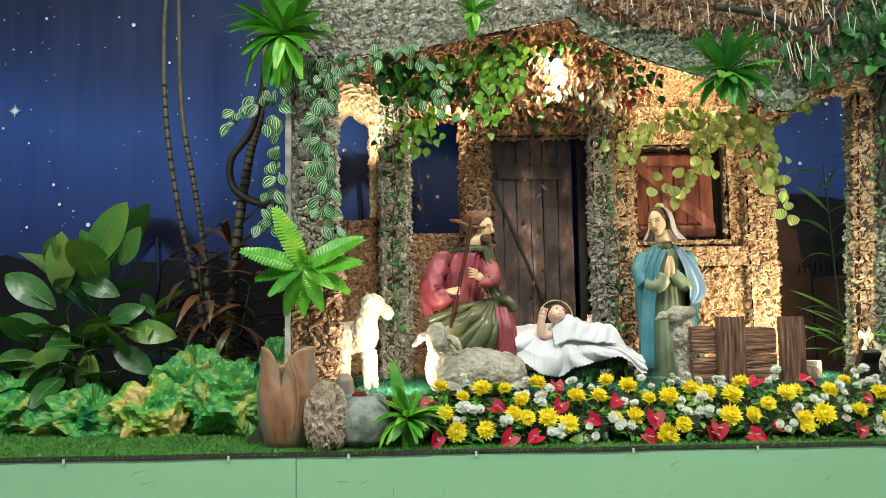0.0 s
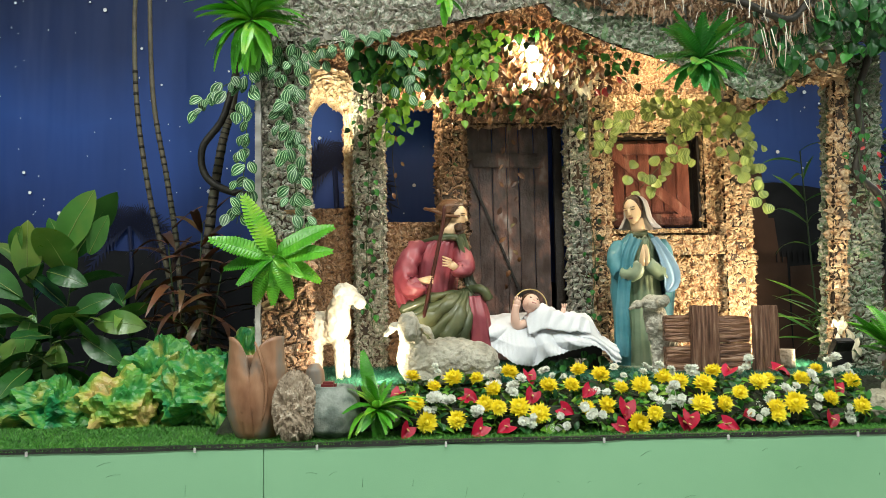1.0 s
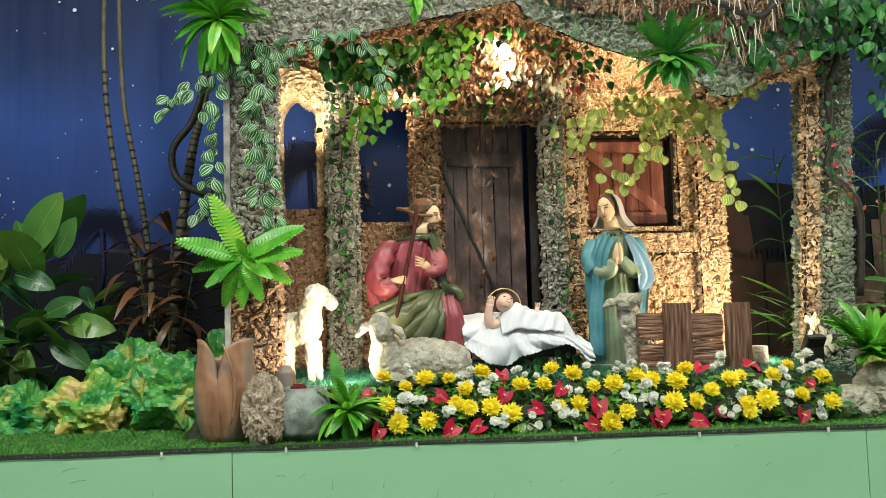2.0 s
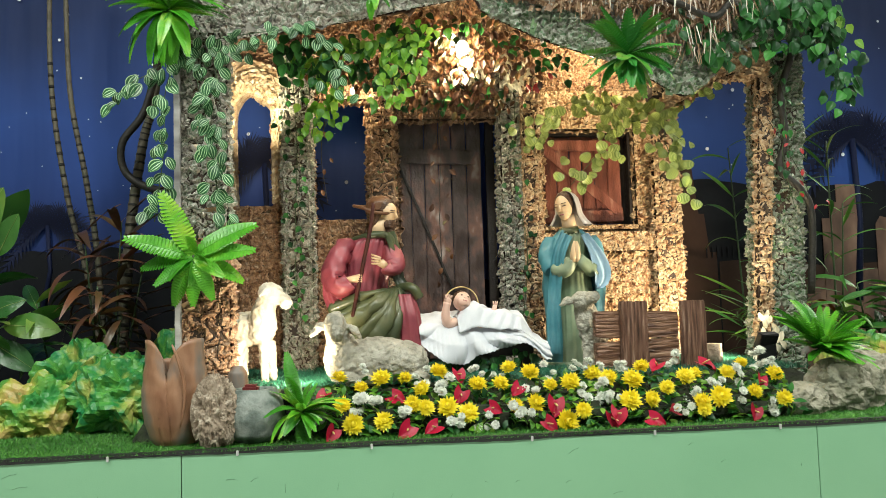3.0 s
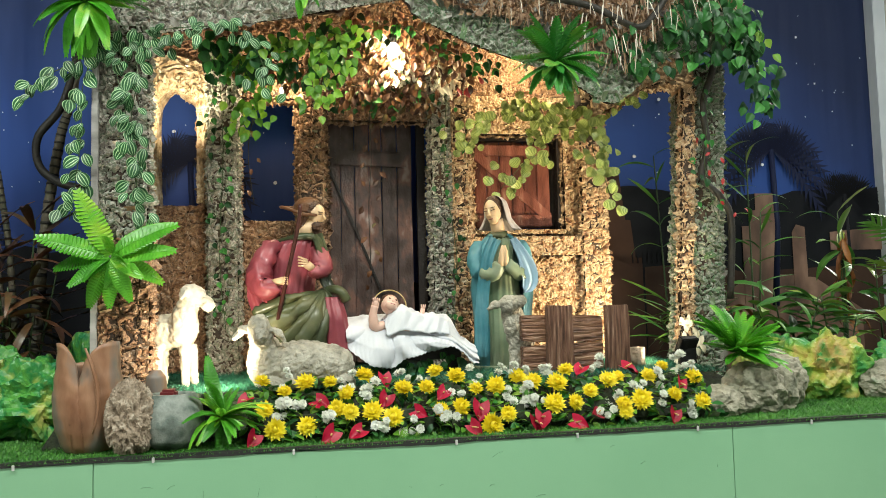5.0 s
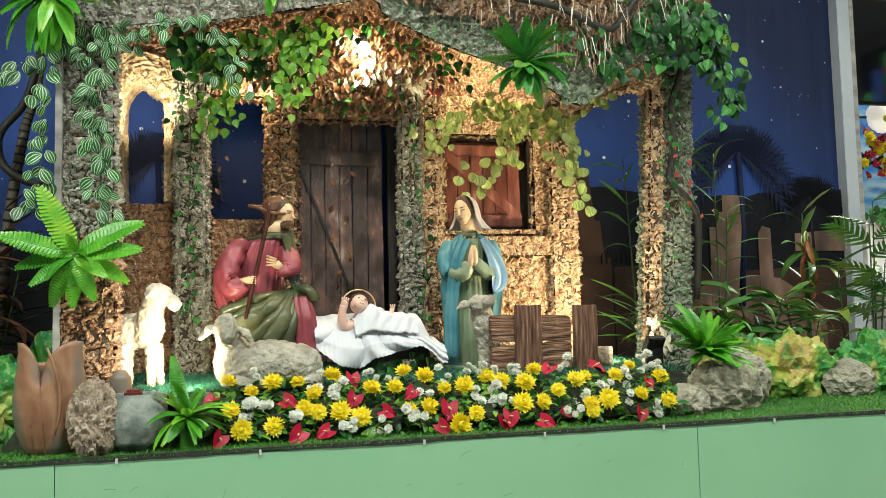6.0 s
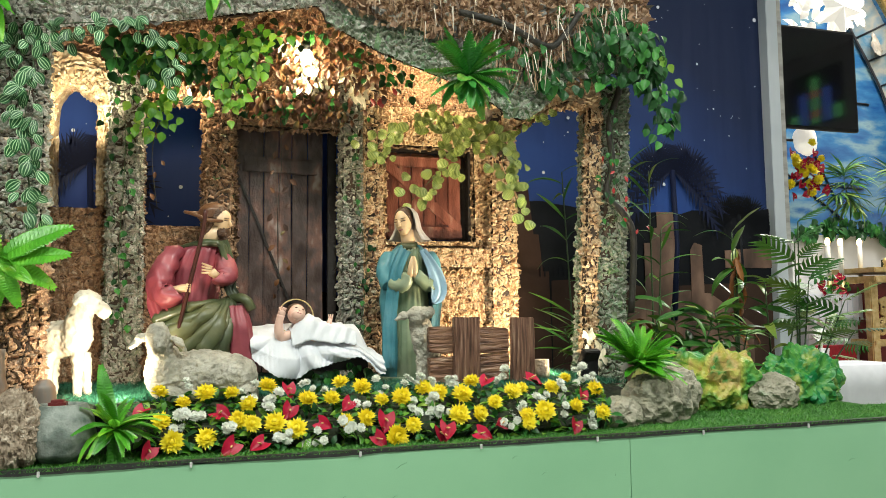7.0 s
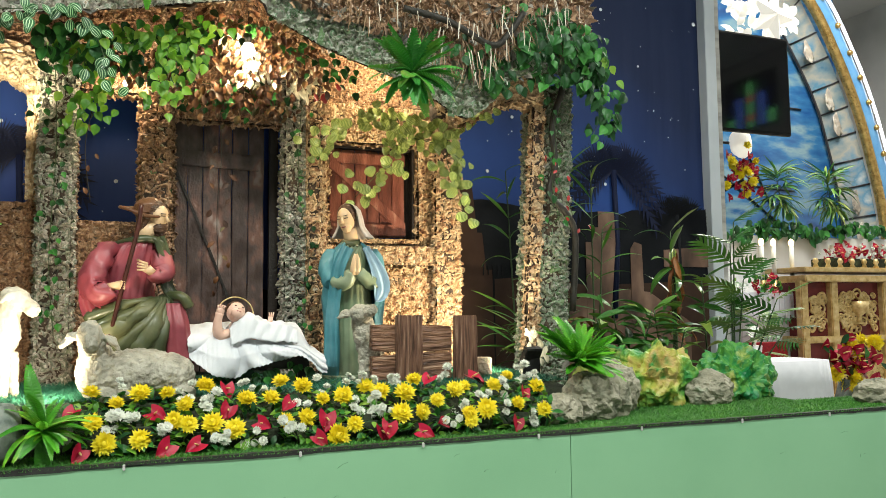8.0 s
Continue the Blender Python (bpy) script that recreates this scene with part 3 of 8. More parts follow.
part("hill_print", skyline(-5.9, -1.2, 2.12, 0.12, 3, 2.176), "print_dark", drop, "dark printed hills")
part("hill_print", skyline(-1.2, 1.9, 1.9, 0.1, 8, 2.176), "print_dark", drop)
part("hill_print", skyline(1.9, 4.36, 2.52, 0.08, 5, 2.176), "print_dark", drop, "dark printed hills")
for pts in ([(1.9, 0.8), (1.9, 2.66), (2.12, 2.66), (2.16, 2.3), (2.2, 2.3), (2.23, 2.02), (2.28, 2.02), (2.3, 0.8)],
            [(2.3, 0.8), (2.3, 1.95), (2.75, 1.98), (3.1, 1.9), (4.3, 1.95), (4.3, 0.8)]):
    part("house_print", flat(pts[::-1], 2.172), "print_brown", drop, "brown printed house wall")
for k, pts in enumerate(([(3.10, 0.9), (3.10, 2.25), (3.16, 2.25), (3.16, 2.37), (3.22, 2.37), (3.22, 2.5), (3.38, 2.5), (3.38, 2.42), (3.41, 2.42), (3.41, 2.0), (3.36, 1.6), (3.45, 0.9)],
            [(3.52, 0.9), (3.52, 2.2), (3.56, 2.26), (3.63, 2.24), (3.64, 1.9), (3.6, 0.9)],
            [(2.9, 0.9), (2.95, 1.75), (3.2, 1.9), (3.7, 1.85), (4.1, 1.6), (4.1, 0.9)])):
    part("ruin_print", flat(pts[::-1], (2.162, 2.162, 2.167)[k]), "print_ruin", drop, "sunlit printed ruin walls")
part("wall_print", flat([(3.85, 2.06), (3.85, 2.2), (4.33, 2.24), (4.33, 2.06)][::-1], 2.165), "print_ruin", drop)
for k in range(9):
    part("rail_print", flat([(2.2 + k * 0.04, 1.98), (2.2 + k * 0.04, 2.06), (2.208 + k * 0.04, 2.06), (2.208 + k * 0.04, 1.98)][::-1], 2.164), "print_dark", drop)


def palm_print(cx, cz, size, y, trunk, material):
    bm = bmesh.new()
    for k in range(13):
        a = -0.5 + 4.1 * k / 12
        d = Vector((math.cos(a), 0, math.sin(a)))
        pts = []
        for j in range(13):
            u = j / 12
            p = Vector((cx, y, cz)) + d * size * u + Vector((0, 0, -size * 0.55 * u * u))
            pts.append(p)
        for j in range(12):
            p, q = pts[j], pts[j + 1]
            n = Vector((-(q - p).z, 0, (q - p).x)).normalized()
            for s in (-1, 1):
                w = size * 0.2 * math.sin(0.25 + 2.6 * j / 12)
                tip = (p + q) / 2 + n * s * w + (q - p) * 1.6
                bm.faces.new([bm.verts.new(v) for v in (p, q, tip)])
    tube(bm, [(cx, y + 0.004, cz), (cx + 0.02, y + 0.004, cz - trunk * 0.5), (cx - 0.03, y + 0.004, cz - trunk)], [size * 0.05, size * 0.05, size * 0.07], 6)
    return part("palm_print", bm, material, drop, "dark printed palm tree")


palm_print(3.38, 2.84, 0.46, 2.160, 1.2, "print_frond")
palm_print(-0.93, 2.70, 0.4, 2.168, 1.0, "print_frond")
palm_print(-2.35, 2.3, 0.3, 2.168, 0.6, "print_frond")
palm_print(4.0, 2.5, 0.34, 2.168, 0.9, "print_dark")
post = lone("backdrop_post", boxed(4.305, 4.415, 2.10, 2.24, STAGE - 0.6, 5.6, 0.004), "aluminium", "pale grey metal post at the edge of the backdrop", "post", kind="structure")
lone("backdrop_rail", boxed(4.42, 4.51, 2.16, 2.22, STAGE - 0.6, 5.6, 0.004), "plywood", "grey wooden batten beside the backdrop post", "batten", kind="structure")

# ---- raised bed ----
bm = bmesh.new()
nx, ny = 90, 50
grid = []
for k in range(ny + 1):
    row = []
    for i in range(nx + 1):
        x, y = -1.3 + 3.75 * i / nx, 0.3 + 1.86 * k / ny
        e = min(1, (x + 1.3) / 0.18, (2.12 - x) / 0.3, (y - 0.3) / 0.2)
        e = max(0, e) ** 0.6
        z = STAGE - 0.01 + (DAIS - STAGE) * e + 0.018 * noise.noise(Vector((x * 4, y * 4, 0))) * e
        row.append(bm.verts.new((x, y, z)))
    grid.append(row)
for k in range(ny):
    for i in range(nx):
        bm.faces.new((grid[k][i], grid[k][i + 1], grid[k + 1][i + 1], grid[k + 1][i])).smooth = True
lone("ground_mound", bm, "soil", "raised dark mossy bed under the stable", "ground", kind="structure")


def moss_place(rng, n):
    x = rng.uniform(-1.15, 1.9, n)
    y = rng.uniform(0.42, 1.5, n)
    return x, y, np.full(n, DAIS - 0.012)


blades("moss", 26000, moss_place, 0.028, 0.003, "moss", "teal green shredded moss on the raised bed", "moss", 1.0)

# ---- stable ----
stable = thing("stable", 0.3, 1.5, DAIS, "rustic stable front clad in crumpled bark-like paper", "stable")


def sample_rect(o, u, v, n, rng, holes=()):
    """Places on the rectangle from o along u and v, with its normal; holes are rectangles in u and v."""
    o, u, v = np.array(o), np.array(u), np.array(v)
    a, b = rng.random(n), rng.random(n)
    keep = np.ones(n, bool)
    for h in holes:
        keep &= ~((a > h[0]) & (a < h[1]) & (b > h[2]) & (b < h[3]))
    a, b = a[keep], b[keep]
    nor = np.cross(u, v)
    nor = nor / np.linalg.norm(nor)
    return o + a[:, None] * u + b[:, None] * v, np.repeat(nor[None], len(a), 0)


def flakes(name, places, size, lift, material, parent, label, seed=1, squeeze=0.5):
    """A crust of curled chips, each a small bent star of four faces, laid over the places."""
    p = np.concatenate([a for a, _ in places])[::3]
    nor = np.concatenate([b for _, b in places])[::3]
    n = len(p)
    rng = np.random.default_rng(seed)
    ref = np.where(np.abs(nor[:, 2:3]) > 0.9, np.array([[1.0, 0, 0]]), np.array([[0, 0, 1.0]]))
    t = np.cross(nor, ref)
    t /= np.linalg.norm(t, axis=1, keepdims=True)
    b = np.cross(nor, t)
    a = rng.uniform(0, 6.283, n)[:, None]
    t, b = t * np.cos(a) + b * np.sin(a), b * np.cos(a) - t * np.sin(a)
    s = size * np.exp(rng.normal(0, 0.35, n))[:, None]
    w = s * rng.uniform(squeeze * 0.6, squeeze * 1.3, n)[:, None]
    out = [p + nor * lift * rng.uniform(0.2, 1.0, n)[:, None]]
    for su, sv in ((-1, -1), (1, -1), (1, 1), (-1, 1)):
        ju, jv = rng.uniform(0.6, 1.3, (2, n, 1))
        h = lift * rng.normal(0.35, 0.75, n)[:, None]
        out.append(p + t * s * su * ju * 0.5 + b * w * sv * jv * 0.5 + nor * h)
    v = np.stack(out, 1).reshape(-1, 3)
    k = (np.arange(n) * 5)[:, None]
    f = np.concatenate([k + np.array([[0, i, j]]) for i, j in ((1, 2), (2, 3), (3, 4), (4, 1))])
    me = bpy.data.meshes.new(name)
    me.from_pydata(v.tolist(), [], f.tolist())
    me.materials.append(M[material])
    return part(name, me, None, parent, label, kind="stuff")


RNG = np.random.default_rng(4)


def chance(cell, salt):
    """A number from 0 to 1 for each whole-number cell."""
    a = cell.astype(np.int64)
    h = (a[:, 0] * 73856093) ^ (a[:, 1] * 19349663) ^ (a[:, 2] * 83492791) ^ (salt * 2654435761)
    h = (h ^ (h >> 13)) * 1274126177 & 0x7FFFFFFF
    h = (h ^ (h >> 15)) * 668265263 & 0x7FFFFFFF
    return (h % 100003) / 100003.0


def crumple(P, levels):
    """Height of crumpled paper at the places P: tilted facets that meet in deep creases."""
    out = np.zeros(len(P))
    for size, amp, tilt in levels:
        # bent and drawn out, so that the facets run into wrinkles
        bend = np.stack([np.sin(P[:, 2] * 47 + P[:, 0] * 19) + np.sin(P[:, 0] * 83 + P[:, 1] * 31), np.sin(P[:, 0] * 41 + P[:, 2] * 23), np.sin(P[:, 0] * 59 - P[:, 2] * 37) + np.sin(P[:, 2] * 91 + P[:, 1] * 17)], 1)
        q = P / size + 0.2 * bend
        q = np.stack([q[:, 0] + 0.3 * q[:, 2], q[:, 1], q[:, 2] * 1.1 - 0.35 * q[:, 0]], 1)
        base = np.floor(q)
        first = np.full(len(P), 1e9)
        second = np.full(len(P), 1e9)
        lean = np.zeros(len(P))
        for i in (-1, 0, 1):
            for j in (-1, 0, 1):
                for k in (-1, 0, 1):
                    c = base + np.array([i, j, k])
                    s = c + np.stack([chance(c, 1), chance(c, 2), chance(c, 3)], 1)
                    d = q - s
                    r = np.sqrt((d * d).sum(1))
                    t = np.stack([chance(c, 4), chance(c, 5), chance(c, 6)], 1) * 2 - 1
                    v = chance(c, 7) * 0.8 + tilt * (d * t).sum(1)
                    near = r < first
                    second = np.where(near, first, np.minimum(second, r))
                    lean = np.where(near, v, lean)
                    first = np.where(near, r, first)
        edge = np.clip((second - first) * 3.0, 0, 1)
        out += amp * (edge * (0.9 + lean) - 0.7)
    return out


LEVELS = ((0.05, 0.014, 1.7), (0.021, 0.0075, 1.6))


def paper_skin(name, sheets, material, parent, levels=LEVELS, step=0.006, rise=0.012):
    """Crumpled sheets over rectangles (o, u, v), as one skin."""
    V, F = [], []
    n0 = 0
    for o, u, v in sheets:
        o, u, v = np.array(o, float), np.array(u, float), np.array(v, float)
        nu, nv = max(1, int(np.linalg.norm(u) / step)), max(1, int(np.linalg.norm(v) / step))
        a, b = np.meshgrid(np.linspace(0, 1, nu + 1), np.linspace(0, 1, nv + 1), indexing="ij")
        P = o + a.reshape(-1, 1) * u + b.reshape(-1, 1) * v
        nor = np.cross(u, v)
        nor /= np.linalg.norm(nor)
        P = P + nor * (crumple(P, levels) + rise)[:, None]
        V.append(P)
        k = (np.arange(nu)[:, None] * (nv + 1) + np.arange(nv)[None]).reshape(-1) + n0
        F.append(np.stack([k, k + nv + 1, k + nv + 2, k + 1], 1))
        n0 += len(P)
    V, F = np.concatenate(V), np.concatenate(F)
    me = bpy.data.meshes.new(name)
    me.from_pydata(V.tolist(), [], F.tolist())
    me.materials.append(M[material])
    return part(name, me, None, parent, kind="stuff")


def faces_of(x0, x1, y0, y1, z0, z1, faces, lean=0.0):
    dx, dy, dz = x1 - x0, y1 - y0, z1 - z0
    up = (lean, 0, dz)
    return [{"f": ((x0, y0, z0), (dx, 0, 0), up), "l": ((x0, y1, z0), (0, -dy, 0), up), "r": ((x1, y0, z0), (0, dy, 0), up), "u": ((x0, y1, z0), (dx, 0, 0), (0, -dy, 0))}[c] for c in faces]


DEN = 420


def slab(x0, x1, y0, y1, z0, z1, faces="f", den=DEN):
    """Chip places over the faces of a block: f front, b back, l left, r right, u under, t top."""
    out = []
    dx, dy, dz = x1 - x0, y1 - y0, z1 - z0
    for c in faces:
        o, u, v = {"f": ((x0, y0, z0), (dx, 0, 0), (0, 0, dz)), "b": ((x1, y1, z0), (-dx, 0, 0), (0, 0, dz)), "l": ((x0, y1, z0), (0, -dy, 0), (0, 0, dz)),
                   "r": ((x1, y0, z0), (0, dy, 0), (0, 0, dz)), "u": ((x0, y1, z0), (dx, 0, 0), (0, -dy, 0)), "t": ((x0, y0, z1), (dx, 0, 0), (0, dy, 0))}[c]
        area = np.linalg.norm(np.cross(u, v))
        out.append(sample_rect(o, u, v, max(4, int(area * den)), RNG))
    return out


def wall(name, pieces, crust, label):
    """A wall built up of blocks, under a crust of chips."""
    bm = bmesh.new()
    for q in pieces:
        box(bm, *q)
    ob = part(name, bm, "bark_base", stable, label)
    pl = []
    for q in pieces:
        pl += slab(*q, faces="flru")
    skins = []
    for q in pieces:
        skins += faces_of(*q, "flru")
    paper_skin("paper_skin", skins, crust.replace("bark", "crumple"), ob)
    flakes("bark_crust", pl, 0.03, 0.016, crust, ob, "", seed=len(name))
    return ob


WL = [(-1.14, -1.055, 1.5, 1.6, DAIS, 3.02), (-0.79, -0.57, 1.5, 1.6, DAIS, 3.02), (-0.225, -0.055, 1.5, 1.6, DAIS, 3.02),
      (-1.055, -0.79, 1.5, 1.6, DAIS, 2.32), (-0.57, -0.225, 1.5, 1.6, DAIS, 2.23), (-0.57, -0.225, 1.5, 1.6, 2.97, 3.02)]
wall("wall", WL, "bark_brown", "brown bark-clad wall")
wall("lintel", [(-1.14, 1.72, 1.5, 1.6, 3.022, 3.9), (-0.05, 0.56, 1.44, 1.5, 2.83, 3.24)], "bark_brown", "brown bark over the door")
# the pointed cream surround of the narrow window
def arch_surround():
    inner = curve([Vector((x, 0, z)) for x, z in ((-1.015, 2.33), (-1.02, 2.6), (-1.018, 2.87), (-0.985, 2.965), (-0.93, 3.0), (-0.88, 2.965), (-0.835, 2.945), (-0.805, 2.88), (-0.803, 2.6), (-0.803, 2.33))], 150)
    n, m = len(inner), 22
    P = []
    for k, p in enumerate(inner):
        u = k / (n - 1)
        q = inner[min(k + 1, n - 1)] - inner[max(k - 1, 0)]
        out = Vector((-q.z, 0, q.x)).normalized()
        head = max(0.0, min(1.0, (p.z - 2.8) / 0.17))
        wide = 0.06 + 0.15 * head
        for j in range(m + 1):
            v = j / m
            # reveal from the back of the wall, then the broad face
            if v < 0.3:
                P.append((p.x, 1.6 - (v / 0.3) * 0.17, p.z))
            else:
                g = (v - 0.3) / 0.7 * wide
                P.append((p.x + out.x * g, 1.43 + 0.03 * (g / wide) ** 2, p.z + abs(out.z) * g))
    P = np.array(P)
    h = crumple(P, LEVELS)
    P = P + np.stack([0.35 * h, -h, 0.35 * h], 1)
    F = [(k * (m + 1) + j, k * (m + 1) + j + 1, (k + 1) * (m + 1) + j + 1, (k + 1) * (m + 1) + j) for k in range(n - 1) for j in range(m)]
    me = bpy.data.meshes.new("arch_head")
    me.from_pydata(P.tolist(), [], F)
    me.materials.append(M["crumple_cream"])
    part("arch_head", me, None, stable, "cream crumpled paper round the narrow arched window")


arch_surround()
WR = [(0.80, 0.852, 1.5, 1.6, DAIS, 3.02), (1.45, 1.56, 1.5, 1.6, DAIS, 3.02), (0.852, 1.45, 1.5, 1.6, DAIS, 2.15), (0.852, 1.45, 1.5, 1.6, 2.775, 3.02)]
wall("wall", WR, "bark_warm", "tan and cream bark-clad wall with a square window")
wall("beam", [(0.84, 1.56, 1.45, 1.5, 2.0, 2.12)], "bark_warm", "bark-clad cross beam under the window")
wall("sill", [(0.86, 1.44, 1.46, 1.5, 2.135, 2.165)], "bark_warm", "rough window sill")
wall("side_wall", [(-1.16, -1.12, 0.64, 1.5, STAGE + 0.05, 3.0)], "bark_grey", "thin side wall")


def column(name, x0, x1, y, depth, z0, z1, crust, label, lean=0.0, den=DEN, both=None):
    """A rounded square column with a crust of chips; lean moves its head sideways."""
    bm = bmesh.new()
    w = x1 - x0
    n = 22
    rings = []
    for k in range(n + 1):
        z = z0 + (z1 - z0) * k / n
        cx = (x0 + x1) / 2 + lean * k / n + 0.008 * noise.noise(Vector((x0 * 9, 0, z * 5)))
        ring = []
        for j in range(16):
            a = 6.2832 * j / 16
            c, s = math.cos(a), math.sin(a)
            e = 0.42
            r = 1 + 0.07 * noise.noise(Vector((c * 2 + x0, s * 2, z * 6)))
            ring.append(bm.verts.new((cx + math.copysign(abs(c) ** e, c) * w / 2 * r, y + depth / 2 + math.copysign(abs(s) ** e, s) * depth / 2 * r, z)))
        rings.append(ring)
    for a, b in zip(rings, rings[1:]):
        for j in range(16):
            bm.faces.new((a[j], a[(j + 1) % 16], b[(j + 1) % 16], b[j]))
    bm.faces.new(rings[-1])
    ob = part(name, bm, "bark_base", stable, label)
    for c, crust1 in enumerate((crust, both) if both else (crust,)):
        pl = slab(x0, x1, y, y + depth, z0, z1, "flr", den if not both else den * (0.7, 0.45)[c])
        for p, q in pl:
            p[:, 0] += lean * (p[:, 2] - z0) / (z1 - z0)
        flakes("bark_crust", pl, 0.03, 0.016, crust1, ob, "", seed=int(abs(x0) * 100) + c)
    paper_skin("paper_skin", faces_of(x0, x1, y, y + depth, z0, z1, "flr", lean), crust.replace("bark", "crumple"), ob, rise=0.006)
    return ob


column("column", -1.13, -0.92, 0.55, 0.12, 2.05, 3.05, "bark_grey", "grey bark-clad corner column", both="bark_warm")
column("column_foot", -1.13, -0.91, 0.545, 0.125, DAIS - 0.03, 2.05, "bark_brown", "tan bark on the foot of the corner column", both="bark_warm")
part("column_edge", boxed(-1.163, -1.133, 0.53, 0.68, STAGE + 0.05, 2.95, 0.004), "plywood", stable, "bare grey plywood edge")
column("column", -0.725, -0.565, 1.3, 0.14, DAIS - 0.03, 3.2, "bark_grey", "grey-brown bark-clad column", both="bark_moss")
column("column", -0.215, -0.075, 1.4, 0.1, DAIS - 0.03, 3.1, "bark_brown", "slim bark-clad column beside the door", both="bark_moss")
column("column", 0.57, 0.69, 1.36, 0.16, DAIS - 0.03, 3.1, "bark_grey", "grey bark-clad column beside the door", both="bark_moss")
column("column", 0.69, 0.81, 1.355, 0.16, DAIS - 0.03, 3.1, "bark_warm", "tan bark-clad column beside the door", both="bark_brown")
column("column", 1.54, 1.71, 1.42, 0.16, DAIS - 0.03, 2.95, "bark_warm", "cream bark-clad corner column")
column("pillar", 1.94, 2.20, 0.98, 0.16, STAGE, 3.1, "bark_moss", "crooked grey-green bark-clad outer pillar", lean=0.1, both="bark_grey")
column("pillar_face", 1.91, 1.99, 0.95, 0.05, DAIS - 0.1, 2.95, "bark_warm", "tan inner face of the outer pillar", lean=0.1)
# arched brace from the wall to the outer pillar
bm = bmesh.new()
pl = []
arc = curve([(1.44, 1.2, 2.80), (1.58, 1.12, 2.83), (1.74, 1.06, 2.93), (1.9, 1.02, 2.98), (2.06, 1.0, 2.97)], 16)
for a, b in zip(arc, arc[1:]):
    u = np.array(b - a)
    for o, v in (((0, -0.06, 0), (0, 0, 0.17)), ((0, 0.06, 0), (0, -0.12, 0))):
        q = sample_rect(np.array(a) + np.array(o), u, np.array(v), 30, RNG)
        pl.append(q)
tube(bm, [p + Vector((0, 0, 0.085)) for p in arc], 0.085, 10)
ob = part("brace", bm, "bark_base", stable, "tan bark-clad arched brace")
paper_skin("paper_skin", [(a + Vector((0, -0.085, 0)), b - a, (0, 0, 0.17)) for a, b in zip(arc, arc[1:])] + [(a + Vector((0, 0.08, 0)), b - a, (0, -0.16, 0)) for a, b in zip(arc, arc[1:])], "crumple_warm", ob)
flakes("bark_crust", pl, 0.045, 0.018, "bark_warm", ob, "", seed=77)
# left roof edge
pts = [(-1.22, 0.62, 3.0), (-0.92, 0.66, 3.05), (-0.35, 0.68, 3.15), (0.1, 0.66, 3.24), (0.36, 0.6, 3.27)]
edge = curve(pts, 24)
bm = bmesh.new()
pl = []
for a, b in zip(edge, edge[1:]):
    o = [bm.verts.new(p) for p in (a, b, b + Vector((0, 0.0, 0.5)), a + Vector((0, 0.0, 0.5)), a + Vector((0, 0.85, 0.6)), b + Vector((0, 0.85, 0.6)))]
    bm.faces.new((o[0], o[1], o[2], o[3]))
    bm.faces.new((o[0], o[4], o[5], o[1]))
    pl.append(sample_rect(a, b - a, (0, -0.02, 0.5), 60, RNG))
bmesh.ops.remove_doubles(bm, verts=bm.verts, dist=1e-4)
ob = part("roof", bm, "bark_base", stable, "grey bark roof edge")
paper_skin("paper_skin", [(a, b - a, (0, -0.02, 0.5)) for a, b in zip(edge, edge[1:])], "crumple_grey", ob, ((0.07, 0.015, 1.2), (0.03, 0.009, 1.2)))
for f in (1,):
    flakes("bark_crust", pl, 0.036, 0.018, "bark_grey", ob, "", seed=5, squeeze=0.45)
pl = [sample_rect(a + Vector((0, 0.85, 0.6)), b - a, (0, -0.85, -0.6), 90, RNG) for a, b in zip(edge, edge[1:])]
flakes("bark_crust", pl, 0.05, 0.02, "bark_brown", ob, "", seed=6)
# right roof: a grey band that falls to the right, thatch above it
pts = [(0.34, 0.56, 3.17), (0.61, 0.56, 3.04), (0.85, 0.56, 2.96), (1.1, 0.56, 2.88), (1.28, 0.56, 2.78), (1.40, 0.58, 2.74), (1.54, 0.6, 2.83), (1.67, 0.62, 2.97), (1.83, 0.66, 3.05), (2.03, 0.72, 3.09), (2.29, 0.8, 3.1)]
edge = curve(pts, 40)
bm = bmesh.new()
pl, pl2 = [], []
for a, b in zip(edge, edge[1:]):
    h = 0.10 + 0.17 * max(0, min(1, (a.x - 0.4) / 0.9)) * max(0, min(1, (1.75 - a.x) / 0.3))
    o = [bm.verts.new(p) for p in (a, b, b + Vector((0, 0.02, h + 0.5)), a + Vector((0, 0.02, h + 0.5)), a + Vector((0, 0.85, 0.6)), b + Vector((0, 0.85, 0.6)))]
    bm.faces.new((o[0], o[1], o[2], o[3]))
    bm.faces.new((o[0], o[4], o[5], o[1]))
    pl.append(sample_rect(a, b - a, (0, 0, h), 22, RNG))
    pl2.append(sample_rect(np.array(a) + np.array((0, -0.03, h)), b - a, (0, -0.05, 0.45), 70, RNG))
bmesh.ops.remove_doubles(bm, verts=bm.verts, dist=1e-4)
ob = part("roof", bm, "bark_base", stable, "grey-green bark roof edge falling to the outer pillar")
paper_skin("paper_skin", [(a + Vector((0, -0.004, 0)), b - a, (0, 0, 0.3)) for a, b in zip(edge, edge[1:])], "crumple_moss", ob, ((0.07, 0.015, 1.2), (0.03, 0.009, 1.2)))
paper_skin("paper_skin", [(a + Vector((0, -0.03, 0.13 + 0.15 * max(0, min(1, (a.x - 0.4) / 0.9)) * max(0, min(1, (1.75 - a.x) / 0.3)))), b - a, (0, -0.05, 0.45)) for a, b in zip(edge, edge[1:])], "crumple_brown", ob)
flakes("bark_crust", pl, 0.04, 0.018, "bark_moss", ob, "", seed=8, squeeze=0.45)
